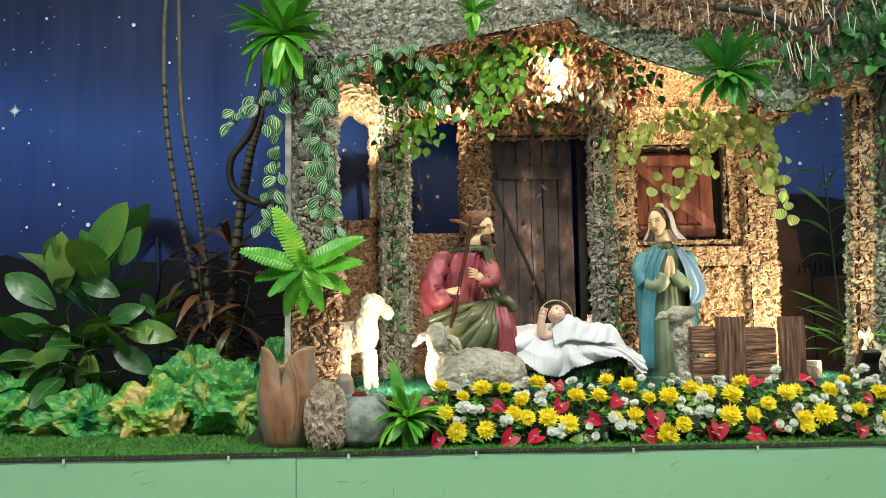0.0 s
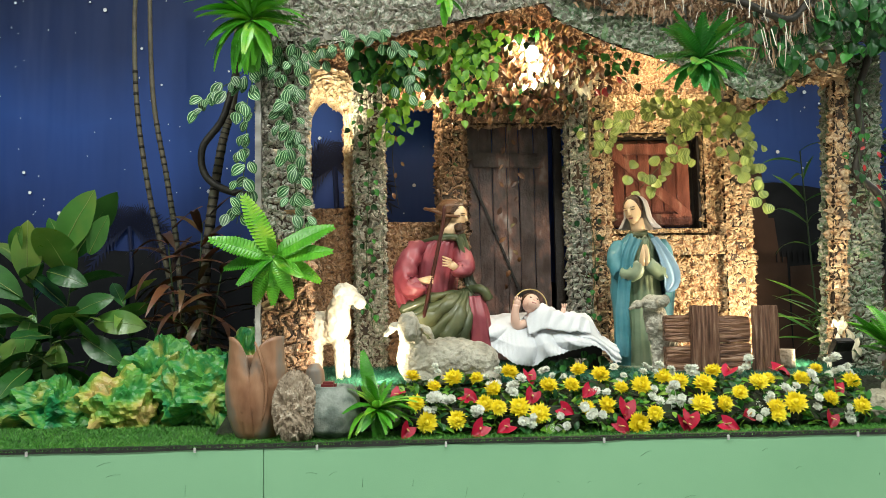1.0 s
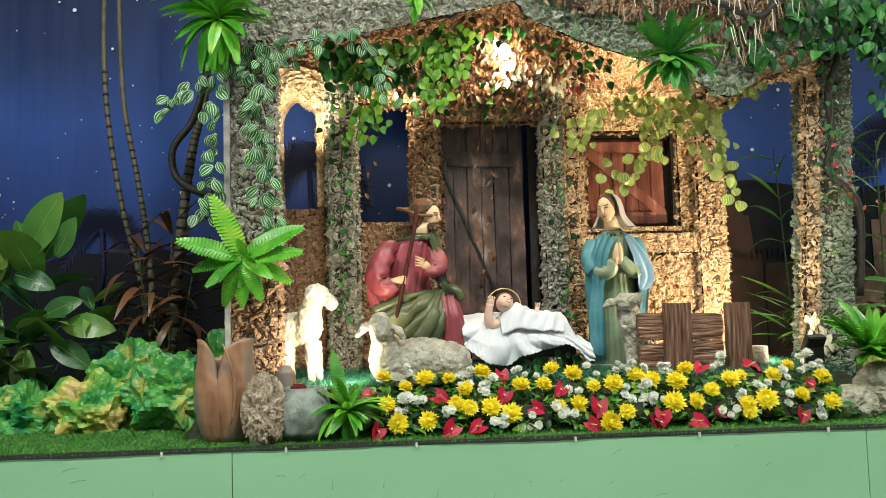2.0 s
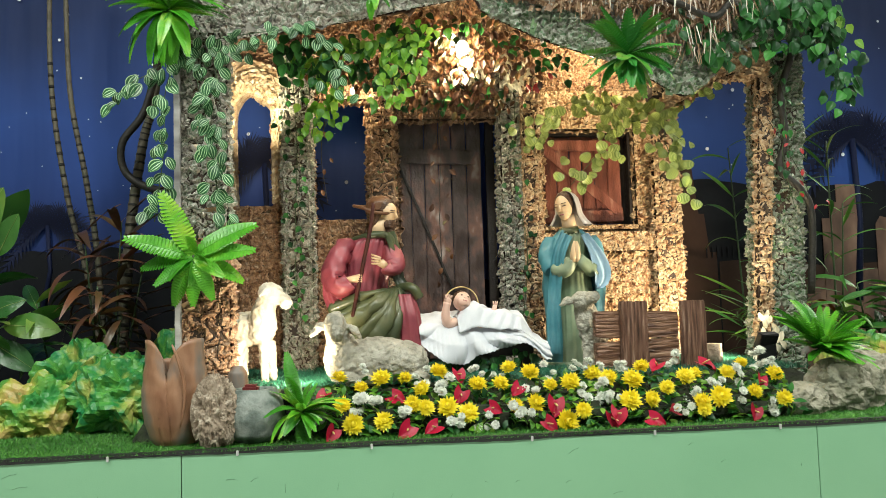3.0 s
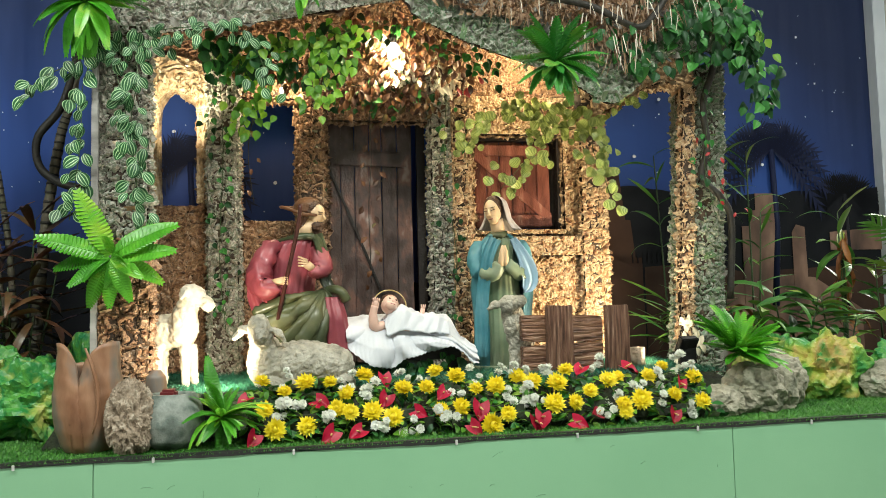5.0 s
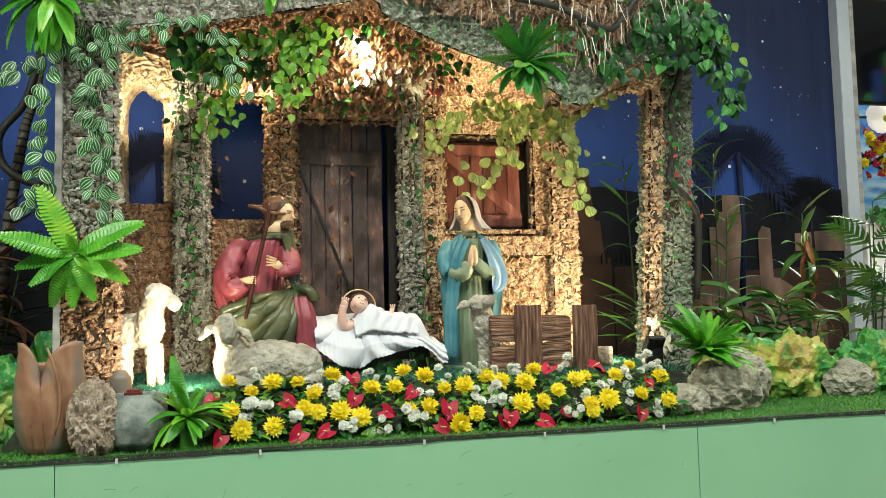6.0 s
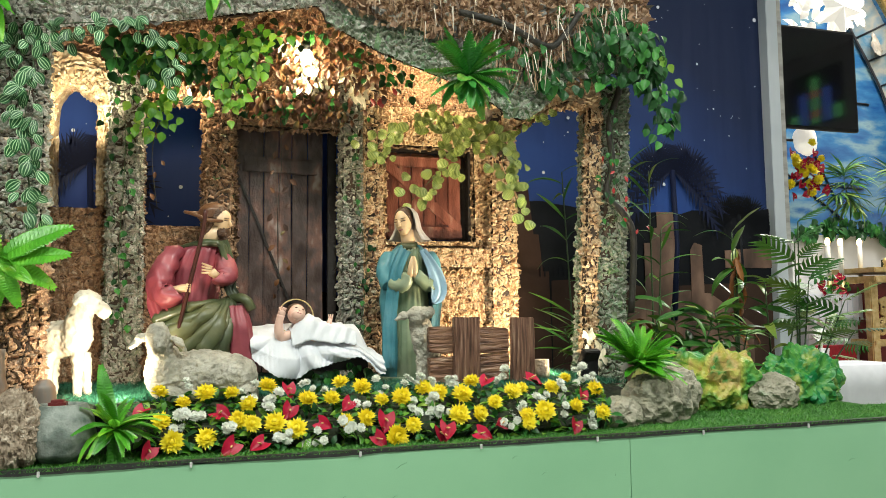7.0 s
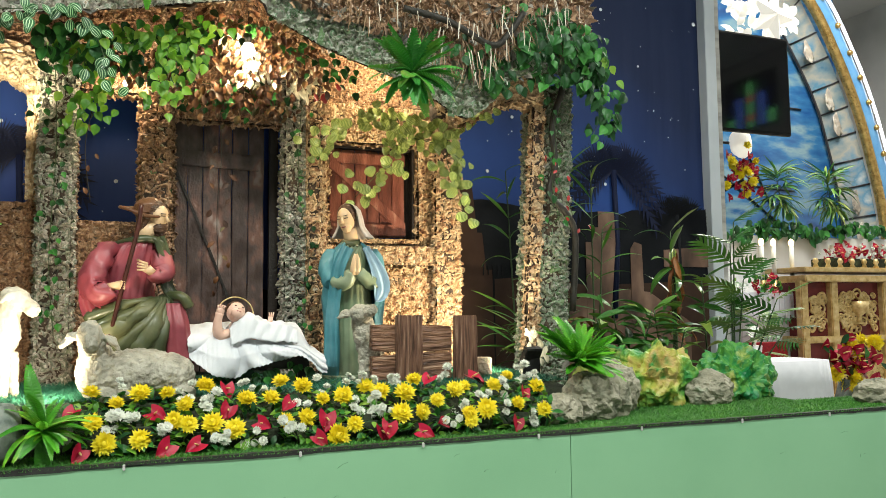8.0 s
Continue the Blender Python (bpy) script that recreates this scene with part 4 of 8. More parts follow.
flakes("bark_crust", [(a[::2], b[::2]) for a, b in pl], 0.036, 0.02, "bark_grey", ob, "", seed=9, squeeze=0.45)
flakes("bark_crust", pl2, 0.038, 0.026, "bark_brown", ob, "", seed=10)
flakes("bark_crust", [(a[::3], b[::3]) for a, b in pl2], 0.036, 0.03, "bark_grey", ob, "", seed=12)


def straws(name, n, line, length, width, material, label, seed, spread=0.06, slant=0.25):
    rng = np.random.default_rng(seed)
    P = np.array([list(p) for p in line])
    k = rng.integers(0, len(P) - 1, n)
    u = rng.random(n)[:, None]
    p = P[k] * (1 - u) + P[k + 1] * u + np.stack([rng.normal(0, 0.01, n), rng.uniform(-spread, 0, n), rng.uniform(0, 0.3, n)], 1)
    l = length * rng.uniform(0.5, 1.2, n)
    d = np.stack([rng.normal(0, slant, n), rng.normal(-0.15, 0.15, n), -np.ones(n)], 1) * l[:, None]
    w = np.stack([np.ones(n), rng.uniform(-0.5, 0.5, n), np.zeros(n)], 1) * width * rng.uniform(0.6, 1.4, n)[:, None]
    v = np.stack([p - w, p + w, p + d + w * 0.6, p + d - w * 0.6], 1).reshape(-1, 3)
    me = bpy.data.meshes.new(name)
    me.from_pydata(v.tolist(), [], np.arange(4 * n).reshape(-1, 4).tolist())
    me.materials.append(M[material])
    return part(name, me, None, stable, label, kind="stuff")


line = [p + Vector((0, -0.06, 0.2)) for p in edge[1:38]]
straws("thatch", 420, line, 0.09, 0.003, "straw", "brown straw thatch hanging over the roof edge", 3)
straws("straw_fringe", 70, [p + Vector((0, -0.1, -0.02)) for p in line], 0.10, 0.0028, "straw_pale", "pale straw ends", 4, slant=0.12)
# ---- door and shutter ----


def plank(name, x0, x1, z0, z1, y, thick, material, parent, seed, rot=None, rag=0.006, label=""):
    """A worn board: rounded edges, slightly wavy sides."""
    bm = boxed(x0, x1, y, y + thick, z0, z1, 0.004)
    bmesh.ops.subdivide_edges(bm, edges=[e for e in bm.edges if abs(e.verts[0].co.z - e.verts[1].co.z) > (z1 - z0) * 0.6 or abs(e.verts[0].co.x - e.verts[1].co.x) > (x1 - x0) * 0.6], cuts=5)
    c = Vector(((x0 + x1) / 2, y + thick / 2, (z0 + z1) / 2))
    for v in bm.verts:
        n = noise.noise_vector(v.co * 9 + Vector((seed, 0, 0)))
        v.co += Vector((n.x * rag, n.y * rag * 0.4, n.z * rag))
        if rot is not None:
            v.co = c + rot @ (v.co - c)
    return part(name, bm, material, parent, label)


door = thing("door_1", 0.2, 1.58, DAIS, "dark weathered plank door, slightly ajar, in the stable", "door", kind="structure")
xs = [-0.06, 0.035, 0.12, 0.21, 0.29, 0.385, 0.48]
for k in range(6):
    top = 2.93 - 0.006 * k - (0.008 if k % 2 else 0)
    plank("plank", xs[k] + 0.002, xs[k + 1] - 0.002, DAIS + 0.02, top, 1.572 + 0.004 * (k % 2), 0.022, "door_wood", door, k * 7)
plank("batten", 0.0, 0.445, 2.575, 2.668, 1.548, 0.022, "door_wood", door, 50, Matrix.Rotation(0.03, 3, "Y"), label="reddish top batten")
plank("batten", -0.03, 0.44, 1.55, 1.62, 1.548, 0.022, "door_wood", door, 51)
plank("brace", 0.113, 0.129, 1.72, 2.63, 1.553, 0.016, "door_dark", door, 52, Matrix.Rotation(-0.39, 3, "Y"), label="dark diagonal brace")
# dark strip in the gap beside the door, its shade put into the colour
part("frame", boxed(0.508, 0.56, 1.56, 1.6, DAIS, 2.84), "door_dark", door)

shut = thing("window_1", 1.12, 1.56, 2.17, "red-brown plank shutter with a diagonal brace, ajar", "shutter", kind="structure")
xs = [0.875, 0.955, 1.04, 1.12, 1.2, 1.285, 1.37]
for k in range(6):
    plank("plank", xs[k] + 0.0015, xs[k + 1] - 0.0015, 2.18, 2.735, 1.545, 0.016, "shutter_wood", shut, 60 + k)
plank("rail", 0.872, 1.372, 2.645, 2.715, 1.527, 0.018, "shutter_wood", shut, 70)
plank("rail", 0.872, 1.372, 2.19, 2.265, 1.527, 0.018, "shutter_wood", shut, 71)
plank("brace", 1.085, 1.15, 2.14, 2.76, 1.524, 0.016, "shutter_wood", shut, 72, Matrix.Rotation(-0.86, 3, "Y"), label="diagonal brace")
# dark strip standing for the shaded gap at the shutter's right
part("frame", boxed(1.415, 1.43, 1.52, 1.6, 2.17, 2.76), "door_dark", shut, "dark strip for the shaded gap beside the shutter")
part("frame", boxed(0.872, 1.41, 1.53, 1.6, 2.742, 2.758), "door_dark", shut)
# dark sheet behind that gap, painted as its shade
part("backing", boxed(1.376, 1.412, 1.585, 1.6, 2.17, 2.74), "door_dark", shut)

# ---- figures ----


def drape(bm, rings, mi, folds=9, amp=0.06, seg=64, seed=0, span=(0, 6.2832), lift=0.0, close=True):
    """A robe: rings (cx, cy, z, rx, ry), with hanging folds; span in radians, front at -pi/2."""
    a0, a1 = span
    full = abs(a1 - a0 - 6.2832) < 0.01
    n = seg if full else seg + 1
    rows = []
    ks = len(rings)
    fine = []
    for k in range((ks - 1) * 5 + 1):
        i = min(k // 5, ks - 2)
        f = k / 5 - i
        f = f * f * (3 - 2 * f) * 0.5 + f * 0.5
        fine.append([rings[i][j] * (1 - f) + rings[i + 1][j] * f for j in range(5)])
    for k, (cx, cy, z, rx, ry) in enumerate(fine):
        g = k / (len(fine) - 1)
        row = []
        for j in range(n):
            a = a0 + (a1 - a0) * j / seg
            w = math.sin(a * folds + seed + 1.6 * noise.noise(Vector((a * 1.5, z * 3, seed))))
            w = (1 - abs(w)) * 2 - 1
            r = 1 + amp * (0.35 + 0.65 * abs(2 * g - 1)) * w + lift + 0.05 * noise.noise(Vector((math.cos(a) * 2, math.sin(a) * 2 + seed, z * 7)))
            row.append(bm.verts.new((cx + rx * r * math.cos(a), cy + ry * r * math.sin(a), z)))
        rows.append(row)
    for p, q in zip(rows, rows[1:]):
        for j in range(n if full else n - 1):
            f = bm.faces.new((p[j], p[(j + 1) % n], q[(j + 1) % n], q[j]))
            f.material_index, f.smooth = mi, True
    if full and close:
        bm.faces.new(rows[-1]).material_index = mi
        bm.faces.new(rows[0][::-1]).material_index = mi
    return bm


def strip(bm, pts, widths, normal, mi, thick=0.006, folds=3.0, amp=0.012, nw=10):
    """A hanging fold of cloth along points, as a closed sheet."""
    pts = [Vector(p) for p in pts]
    nrm = Vector(normal).normalized()
    rows = []
    for k, p in enumerate(pts):
        d = (pts[min(k + 1, len(pts) - 1)] - pts[max(k - 1, 0)]).normalized()
        s = d.cross(nrm).normalized()
        w = widths[k] if isinstance(widths, (list, tuple)) else widths
        rows.append([p + s * w * (2 * j / nw - 1) + nrm * amp * math.sin(folds * 6.283 * j / nw + k * 0.2) for j in range(nw + 1)])
    front = [[bm.verts.new(q) for q in r] for r in rows]
    back = [[bm.verts.new(q - nrm * thick) for q in r] for r in rows]
    for sheet in (front, back):
        for a, b in zip(sheet, sheet[1:]):
            for j in range(nw):
                f = bm.faces.new((a[j], a[j + 1], b[j + 1], b[j]))
                f.material_index, f.smooth = mi, True
    return bm


def statue_mary():
    bm = bmesh.new()
    x, y, z = 0.905, 1.1, DAIS
    # green gown, teal cloak open in front
    drape(bm, [(x, y, z, 0.13, 0.11), (x, y, z + 0.12, 0.125, 0.105), (x - 0.005, y, z + 0.45, 0.115, 0.10), (x - 0.01, y, z + 0.58, 0.115, 0.095), (x, y, z + 0.68, 0.095, 0.08), (x - 0.005, y, z + 0.735, 0.045, 0.045)], 0, 11, 0.09, 72, 1.0)
    cl = [(x + 0.01, y + 0.01, z, 0.172, 0.13), (x + 0.01, y + 0.01, z + 0.2, 0.165, 0.13), (x + 0.01, y + 0.01, z + 0.42, 0.178, 0.135), (x + 0.01, y + 0.005, z + 0.56, 0.172, 0.128), (x, y, z + 0.66, 0.13, 0.105), (x, y, z + 0.72, 0.065, 0.065)]
    drape(bm, cl, 1, 8, 0.05, 60, 2.0, (-0.98, 4.0))
    drape(bm, cl, 1, 8, 0.05, 60, 2.0, (-0.98, 4.0), lift=-0.05)
    # sleeves, forearms and joined hands
    for sg, hx in ((-1, -0.045), (1, -0.01)):
        tube(bm, curve([(x + sg * 0.10, y, z + 0.67), (x + sg * 0.15, y - 0.03, z + 0.58), (x + sg * 0.135, y - 0.09, z + 0.495)], 10), [0.03] + [0.045] * 9 + [0.04], 20, 1, True, 0.3, sg)
        tube(bm, curve([(x + sg * 0.13, y - 0.09, z + 0.50), (x + sg * 0.07, y - 0.14, z + 0.50), (x + hx, y - 0.165, z + 0.555)], 10), [0.034, 0.035, 0.035, 0.035, 0.035, 0.034, 0.033, 0.032, 0.031, 0.03, 0.027], 20, 0, True, 0.4, sg + 3)
    for s in (-0.012, 0.012):
        tube(bm, [(x - 0.028 + s, y - 0.175, z + 0.54), (x - 0.027 + s, y - 0.185, z + 0.58), (x - 0.025 + s * 0.8, y - 0.186, z + 0.62), (x - 0.024 + s * 0.5, y - 0.184, z + 0.648)], [0.018, 0.017, 0.012, 0.005], 10, 2)
    # cloak ends over the arms: one paler, its highlight put into the colour
    strip(bm, curve([(x + 0.05, y - 0.115, z + 0.69), (x + 0.10, y - 0.15, z + 0.58), (x + 0.13, y - 0.155, z + 0.47), (x + 0.10, y - 0.15, z + 0.40)], 10), [0.02, 0.025, 0.032, 0.038, 0.045, 0.05, 0.05, 0.048, 0.042, 0.03, 0.01], (0.2, -1, 0.1), 3, amp=0.01, folds=2)
    strip(bm, curve([(x - 0.05, y - 0.11, z + 0.69), (x - 0.11, y - 0.13, z + 0.56), (x - 0.14, y - 0.11, z + 0.3), (x - 0.145, y - 0.1, z + 0.06)], 12), 0.035, (-0.3, -1, 0), 1, amp=0.008, folds=2)
    # collar, neck, head turned down and aside
    tube(bm, [(x - 0.005, y - 0.01, z + 0.70), (x - 0.008, y - 0.015, z + 0.735)], [0.062, 0.05], 20, 4)
    tube(bm, [(x - 0.005, y - 0.012, z + 0.72), (x - 0.02, y - 0.025, z + 0.80)], [0.042, 0.038], 16, 2)
    tilt = Matrix.Rotation(-0.55, 3, "Z") @ Matrix.Rotation(-0.12, 3, "Y") @ Matrix.Rotation(0.28, 3, "X")
    hd = Vector((x - 0.045, y - 0.045, z + 0.845))
    ball(bm, hd, (0.047, 0.053, 0.068), 2, tilt, 28)
    ball(bm, hd + tilt @ Vector((0, -0.02, -0.035)), (0.032, 0.033, 0.036), 2, tilt, 20)
    tube(bm, [hd + tilt @ Vector((-0.006, -0.049, 0.018)), hd + tilt @ Vector((-0.008, -0.066, -0.012))], [0.005, 0.010], 8, 2)
    for s in (-1, 1):
        tube(bm, [hd + tilt @ Vector((-0.006 + s * 0.012, -0.054, 0.012)), hd + tilt @ Vector((-0.006 + s * 0.034, -0.046, 0.012))], 0.0022, 5, 5)
        tube(bm, [hd + tilt @ Vector((-0.006 + s * 0.010, -0.054, 0.026)), hd + tilt @ Vector((-0.006 + s * 0.036, -0.044, 0.026))], 0.0016, 5, 5)
    tube(bm, [hd + tilt @ Vector((-0.018, -0.054, -0.034)), hd + tilt @ Vector((0.006, -0.055, -0.034))], 0.003, 6, 7)
    ball(bm, hd + tilt @ Vector((0.003, 0.016, 0.016)), (0.055, 0.05, 0.064), 5, tilt, 24)
    # veil over the hair and down the back
    vl = []
    for u, rx, ry, dy in ((0.0, 0.012, 0.012, 0.012), (0.10, 0.045, 0.046, 0.012), (0.25, 0.064, 0.066, 0.014), (0.5, 0.074, 0.072, 0.022), (0.8, 0.08, 0.07, 0.035), (1.0, 0.10, 0.075, 0.045), (1.2, 0.125, 0.085, 0.045)):
        c = hd + Vector((0.012 + 0.035 * u, dy, 0.088 - 0.155 * u))
        vl.append((c.x, c.y, c.z, rx, ry))
    drape(bm, vl, 6, 9, 0.05, 48, 3, (-1.15, 3.35))
    drape(bm, vl, 6, 9, 0.05, 48, 3, (-1.15, 3.35), lift=-0.05)
    for v in bm.verts:
        v.co.z = z + (v.co.z - z) * 1.045
    # base
    drape(bm, [(x, y, z - 0.012, 0.19, 0.15), (x, y, z + 0.012, 0.185, 0.145)], 0, 5, 0.01, 40)
    ob = lone("statue", bm, ["sage", "teal", "skin", "teal_lit", "olive", "hair", "veil", "maroon"], "painted standing statue in teal cloak and cream veil", "statue")
    return ob


statue_mary()


def statue_joseph():
    bm = bmesh.new()
    z = DAIS
    # lower body and the thighs, under an olive mantle; the maroon robe falls from the knee
    drape(bm, [(-0.22, 1.02, z, 0.19, 0.13), (-0.22, 1.02, z + 0.18, 0.18, 0.14), (-0.24, 1.02, z + 0.34, 0.155, 0.125), (-0.25, 1.02, z + 0.40, 0.13, 0.11)], 1, 9, 0.08, 64, 4)
    ball(bm, (-0.16, 0.97, z + 0.31), (0.21, 0.12, 0.115), 1, Matrix.Rotation(-0.28, 3, "Y"), 28, 0.12, 12)
    drape(bm, [(0.0, 0.86, z, 0.085, 0.09), (-0.005, 0.86, z + 0.18, 0.072, 0.085), (-0.015, 0.865, z + 0.33, 0.064, 0.078), (-0.03, 0.88, z + 0.43, 0.05, 0.06)], 0, 5, 0.12, 48, 5)
    knee = Vector((-0.055, 0.865, z + 0.45))
    for k in range(10):
        u = k / 9
        end = Vector((-0.42 + 0.31 * u ** 0.8 + 0.025 * math.sin(k * 2.7), 0.875 - 0.05 * math.sin(3.1 * u), z + 0.36 - 0.30 * u ** 0.7))
        mid = knee.lerp(end, 0.5) + Vector((0.01, -0.05, 0.03 - 0.05 * u))
        top = knee + Vector((-0.05 + 0.065 * u, 0.01, 0.012 * math.sin(3.1 * u)))
        tube(bm, curve([top, mid, end], 14), [0.012 + (0.0014 + 0.0012 * (k * 7 % 3)) * j for j in range(15)], 14, 1, True, 0.45, k)
    tube(bm, curve([(-0.10, 0.93, z + 0.45), (-0.02, 0.87, z + 0.47), (0.02, 0.84, z + 0.455), (0.045, 0.85, z + 0.41)], 12), 0.024, 12, 1, True, 0.3, 3)
    # torso leaning forward
    drape(bm, [(-0.25, 1.02, z + 0.34, 0.14, 0.115), (-0.25, 1.01, z + 0.48, 0.135, 0.11), (-0.235, 1.0, z + 0.62, 0.14, 0.10), (-0.20, 0.99, z + 0.73, 0.115, 0.085), (-0.15, 0.985, z + 0.79, 0.052, 0.052)], 0, 10, 0.09, 72, 6)
    strip(bm, curve([(-0.10, 0.90, z + 0.78), (-0.065, 0.90, z + 0.64), (-0.06, 0.90, z + 0.52), (-0.01, 0.87, z + 0.45)], 12), 0.034, (0.6, -1, 0.1), 1, amp=0.008, folds=2)
    tube(bm, curve([(-0.30, 1.0, z + 0.74), (-0.2, 0.93, z + 0.765), (-0.11, 0.91, z + 0.76), (-0.08, 0.93, z + 0.70)], 12), 0.02, 10, 1, True, 0.3, 5)
    # near arm: wide sleeve, forearm and fist on the staff
    tube(bm, curve([(-0.315, 0.97, z + 0.74), (-0.37, 0.91, z + 0.64), (-0.395, 0.87, z + 0.53), (-0.36, 0.83, z + 0.48), (-0.315, 0.82, z + 0.51)], 20), [0.03] + [0.046 + 0.012 * math.sin(j * 0.16) for j in range(20)], 28, 0, True, 0.5, 1)
    strip(bm, curve([(-0.40, 0.86, z + 0.56), (-0.41, 0.85, z + 0.45), (-0.38, 0.85, z + 0.36)], 8), 0.045, (-0.2, -1, 0), 0, amp=0.01, folds=2)
    tube(bm, [(-0.33, 0.82, z + 0.51), (-0.285, 0.81, z + 0.52), (-0.255, 0.81, z + 0.525)], [0.021, 0.022, 0.023], 12, 2)
    for k in range(4):
        tube(bm, [(-0.275 + 0.002 * k, 0.787, z + 0.505 + 0.011 * k), (-0.25, 0.787, z + 0.505 + 0.011 * k)], 0.007, 8, 2)
    # far hand laid on the breast
    tube(bm, curve([(-0.10, 0.95, z + 0.70), (-0.075, 0.90, z + 0.60), (-0.11, 0.86, z + 0.57), (-0.13, 0.85, z + 0.585)], 14), [0.042, 0.046, 0.048, 0.05, 0.05, 0.05, 0.048, 0.046, 0.044, 0.042, 0.04, 0.038, 0.036, 0.034, 0.03], 20, 0, True, 0.3, 2)
    tube(bm, [(-0.125, 0.845, z + 0.585), (-0.155, 0.84, z + 0.61)], [0.02, 0.024], 12, 2)
    for k in range(4):
        tube(bm, [(-0.15, 0.832, z + 0.60 + 0.010 * k), (-0.20, 0.835, z + 0.602 + 0.017 * k)], [0.0075, 0.0045], 8, 2)
    # neck, head bent forward in profile, beard, long hair, hat on the back
    tube(bm, [(-0.17, 0.975, z + 0.76), (-0.125, 0.965, z + 0.86)], [0.046, 0.042], 14, 2)
    turn = Matrix.Rotation(0.85, 3, "Z") @ Matrix.Rotation(0.28, 3, "X")
    hd = Vector((-0.105, 0.955, z + 0.89))
    ball(bm, hd, (0.045, 0.053, 0.066), 2, turn, 28)
    tube(bm, [hd + turn @ Vector((0, -0.05, 0.016)), hd + turn @ Vector((0, -0.068, -0.012))], [0.005, 0.010], 8, 2)
    for s in (-1, 1):
        tube(bm, [hd + turn @ Vector((s * 0.010, -0.0525, 0.013)), hd + turn @ Vector((s * 0.03, -0.043, 0.012))], 0.0022, 5, 3)
        tube(bm, [hd + turn @ Vector((s * 0.009, -0.0525, 0.026)), hd + turn @ Vector((s * 0.034, -0.042, 0.024))], 0.0026, 5, 3)
    ball(bm, hd + turn @ Vector((0, -0.026, -0.056)), (0.036, 0.036, 0.036), 3, turn, 20, 0.3, 24)
    ball(bm, hd + turn @ Vector((0, -0.036, -0.09)), (0.022, 0.024, 0.034), 3, turn, 16, 0.3, 24)
    ball(bm, hd + turn @ Vector((0, 0.02, 0.016)), (0.054, 0.05, 0.066), 3, turn, 24, 0.22, 24)
    for k in range(9):
        a = -1.3 + 2.6 * k / 8
        p = hd + turn @ Vector((0.048 * math.sin(a), 0.012 + 0.045 * math.cos(a), 0.0))
        q = hd + turn @ Vector((0.055 * math.sin(a), 0.02 + 0.055 * math.cos(a), -0.10))
        tube(bm, curve([p, (p + q) / 2 + Vector((0.006 * (-1) ** k, 0, 0)), q], 6), [0.016, 0.017, 0.017, 0.015, 0.013, 0.01, 0.005], 8, 3, True, 0.4, k)
    # wide hat on the back of the head, its brim curled up behind
    ht = Vector((-0.15, 0.985, z + 0.955))
    drape(bm, [(ht.x, ht.y, ht.z - 0.05, 0.075, 0.07), (ht.x + 0.004, ht.y, ht.z, 0.072, 0.066), (ht.x + 0.008, ht.y, ht.z + 0.03, 0.05, 0.046), (ht.x + 0.01, ht.y, ht.z + 0.04, 0.02, 0.02)], 4, 5, 0.06, 40)

    def brim(a, r):
        return Vector((ht.x - 0.02 + r * 0.115 * math.cos(a), ht.y + r * 0.09 * math.sin(a), ht.z - 0.035 - 0.03 * r * math.sin(a) * -1 + 0.02 * r * r * max(0, -math.cos(a)) + 0.01 * math.sin(2 * a)))
    tube(bm, [brim(6.2832 * j / 40, 1.0) for j in range(41)], 0.009, 8, 4, cap=False)
    rings = [[bm.verts.new(brim(6.2832 * j / 40, r)) for j in range(40)] for r in (0.35, 0.7, 1.0)]
    for p, q in zip(rings, rings[1:]):
        for j in range(40):
            f = bm.faces.new((p[j], p[(j + 1) % 40], q[(j + 1) % 40], q[j]))
            f.material_index, f.smooth = 4, True
    # staff
    tube(bm, curve([(-0.185, 0.80, z + 0.93), (-0.20, 0.795, z + 0.8), (-0.258, 0.79, z + 0.53), (-0.335, 0.78, z + 0.16), (-0.36, 0.775, z + 0.0)], 16), 0.0105, 8, 5)
    for v in bm.verts:
        v.co.x -= 0.035
        v.co.z = z + (v.co.z - z) * 0.955
    return lone("statue", bm, ["maroon", "olive", "skin", "hair", "hat", "staff"], "painted seated bearded statue in maroon and olive robes", "statue")


statue_joseph()


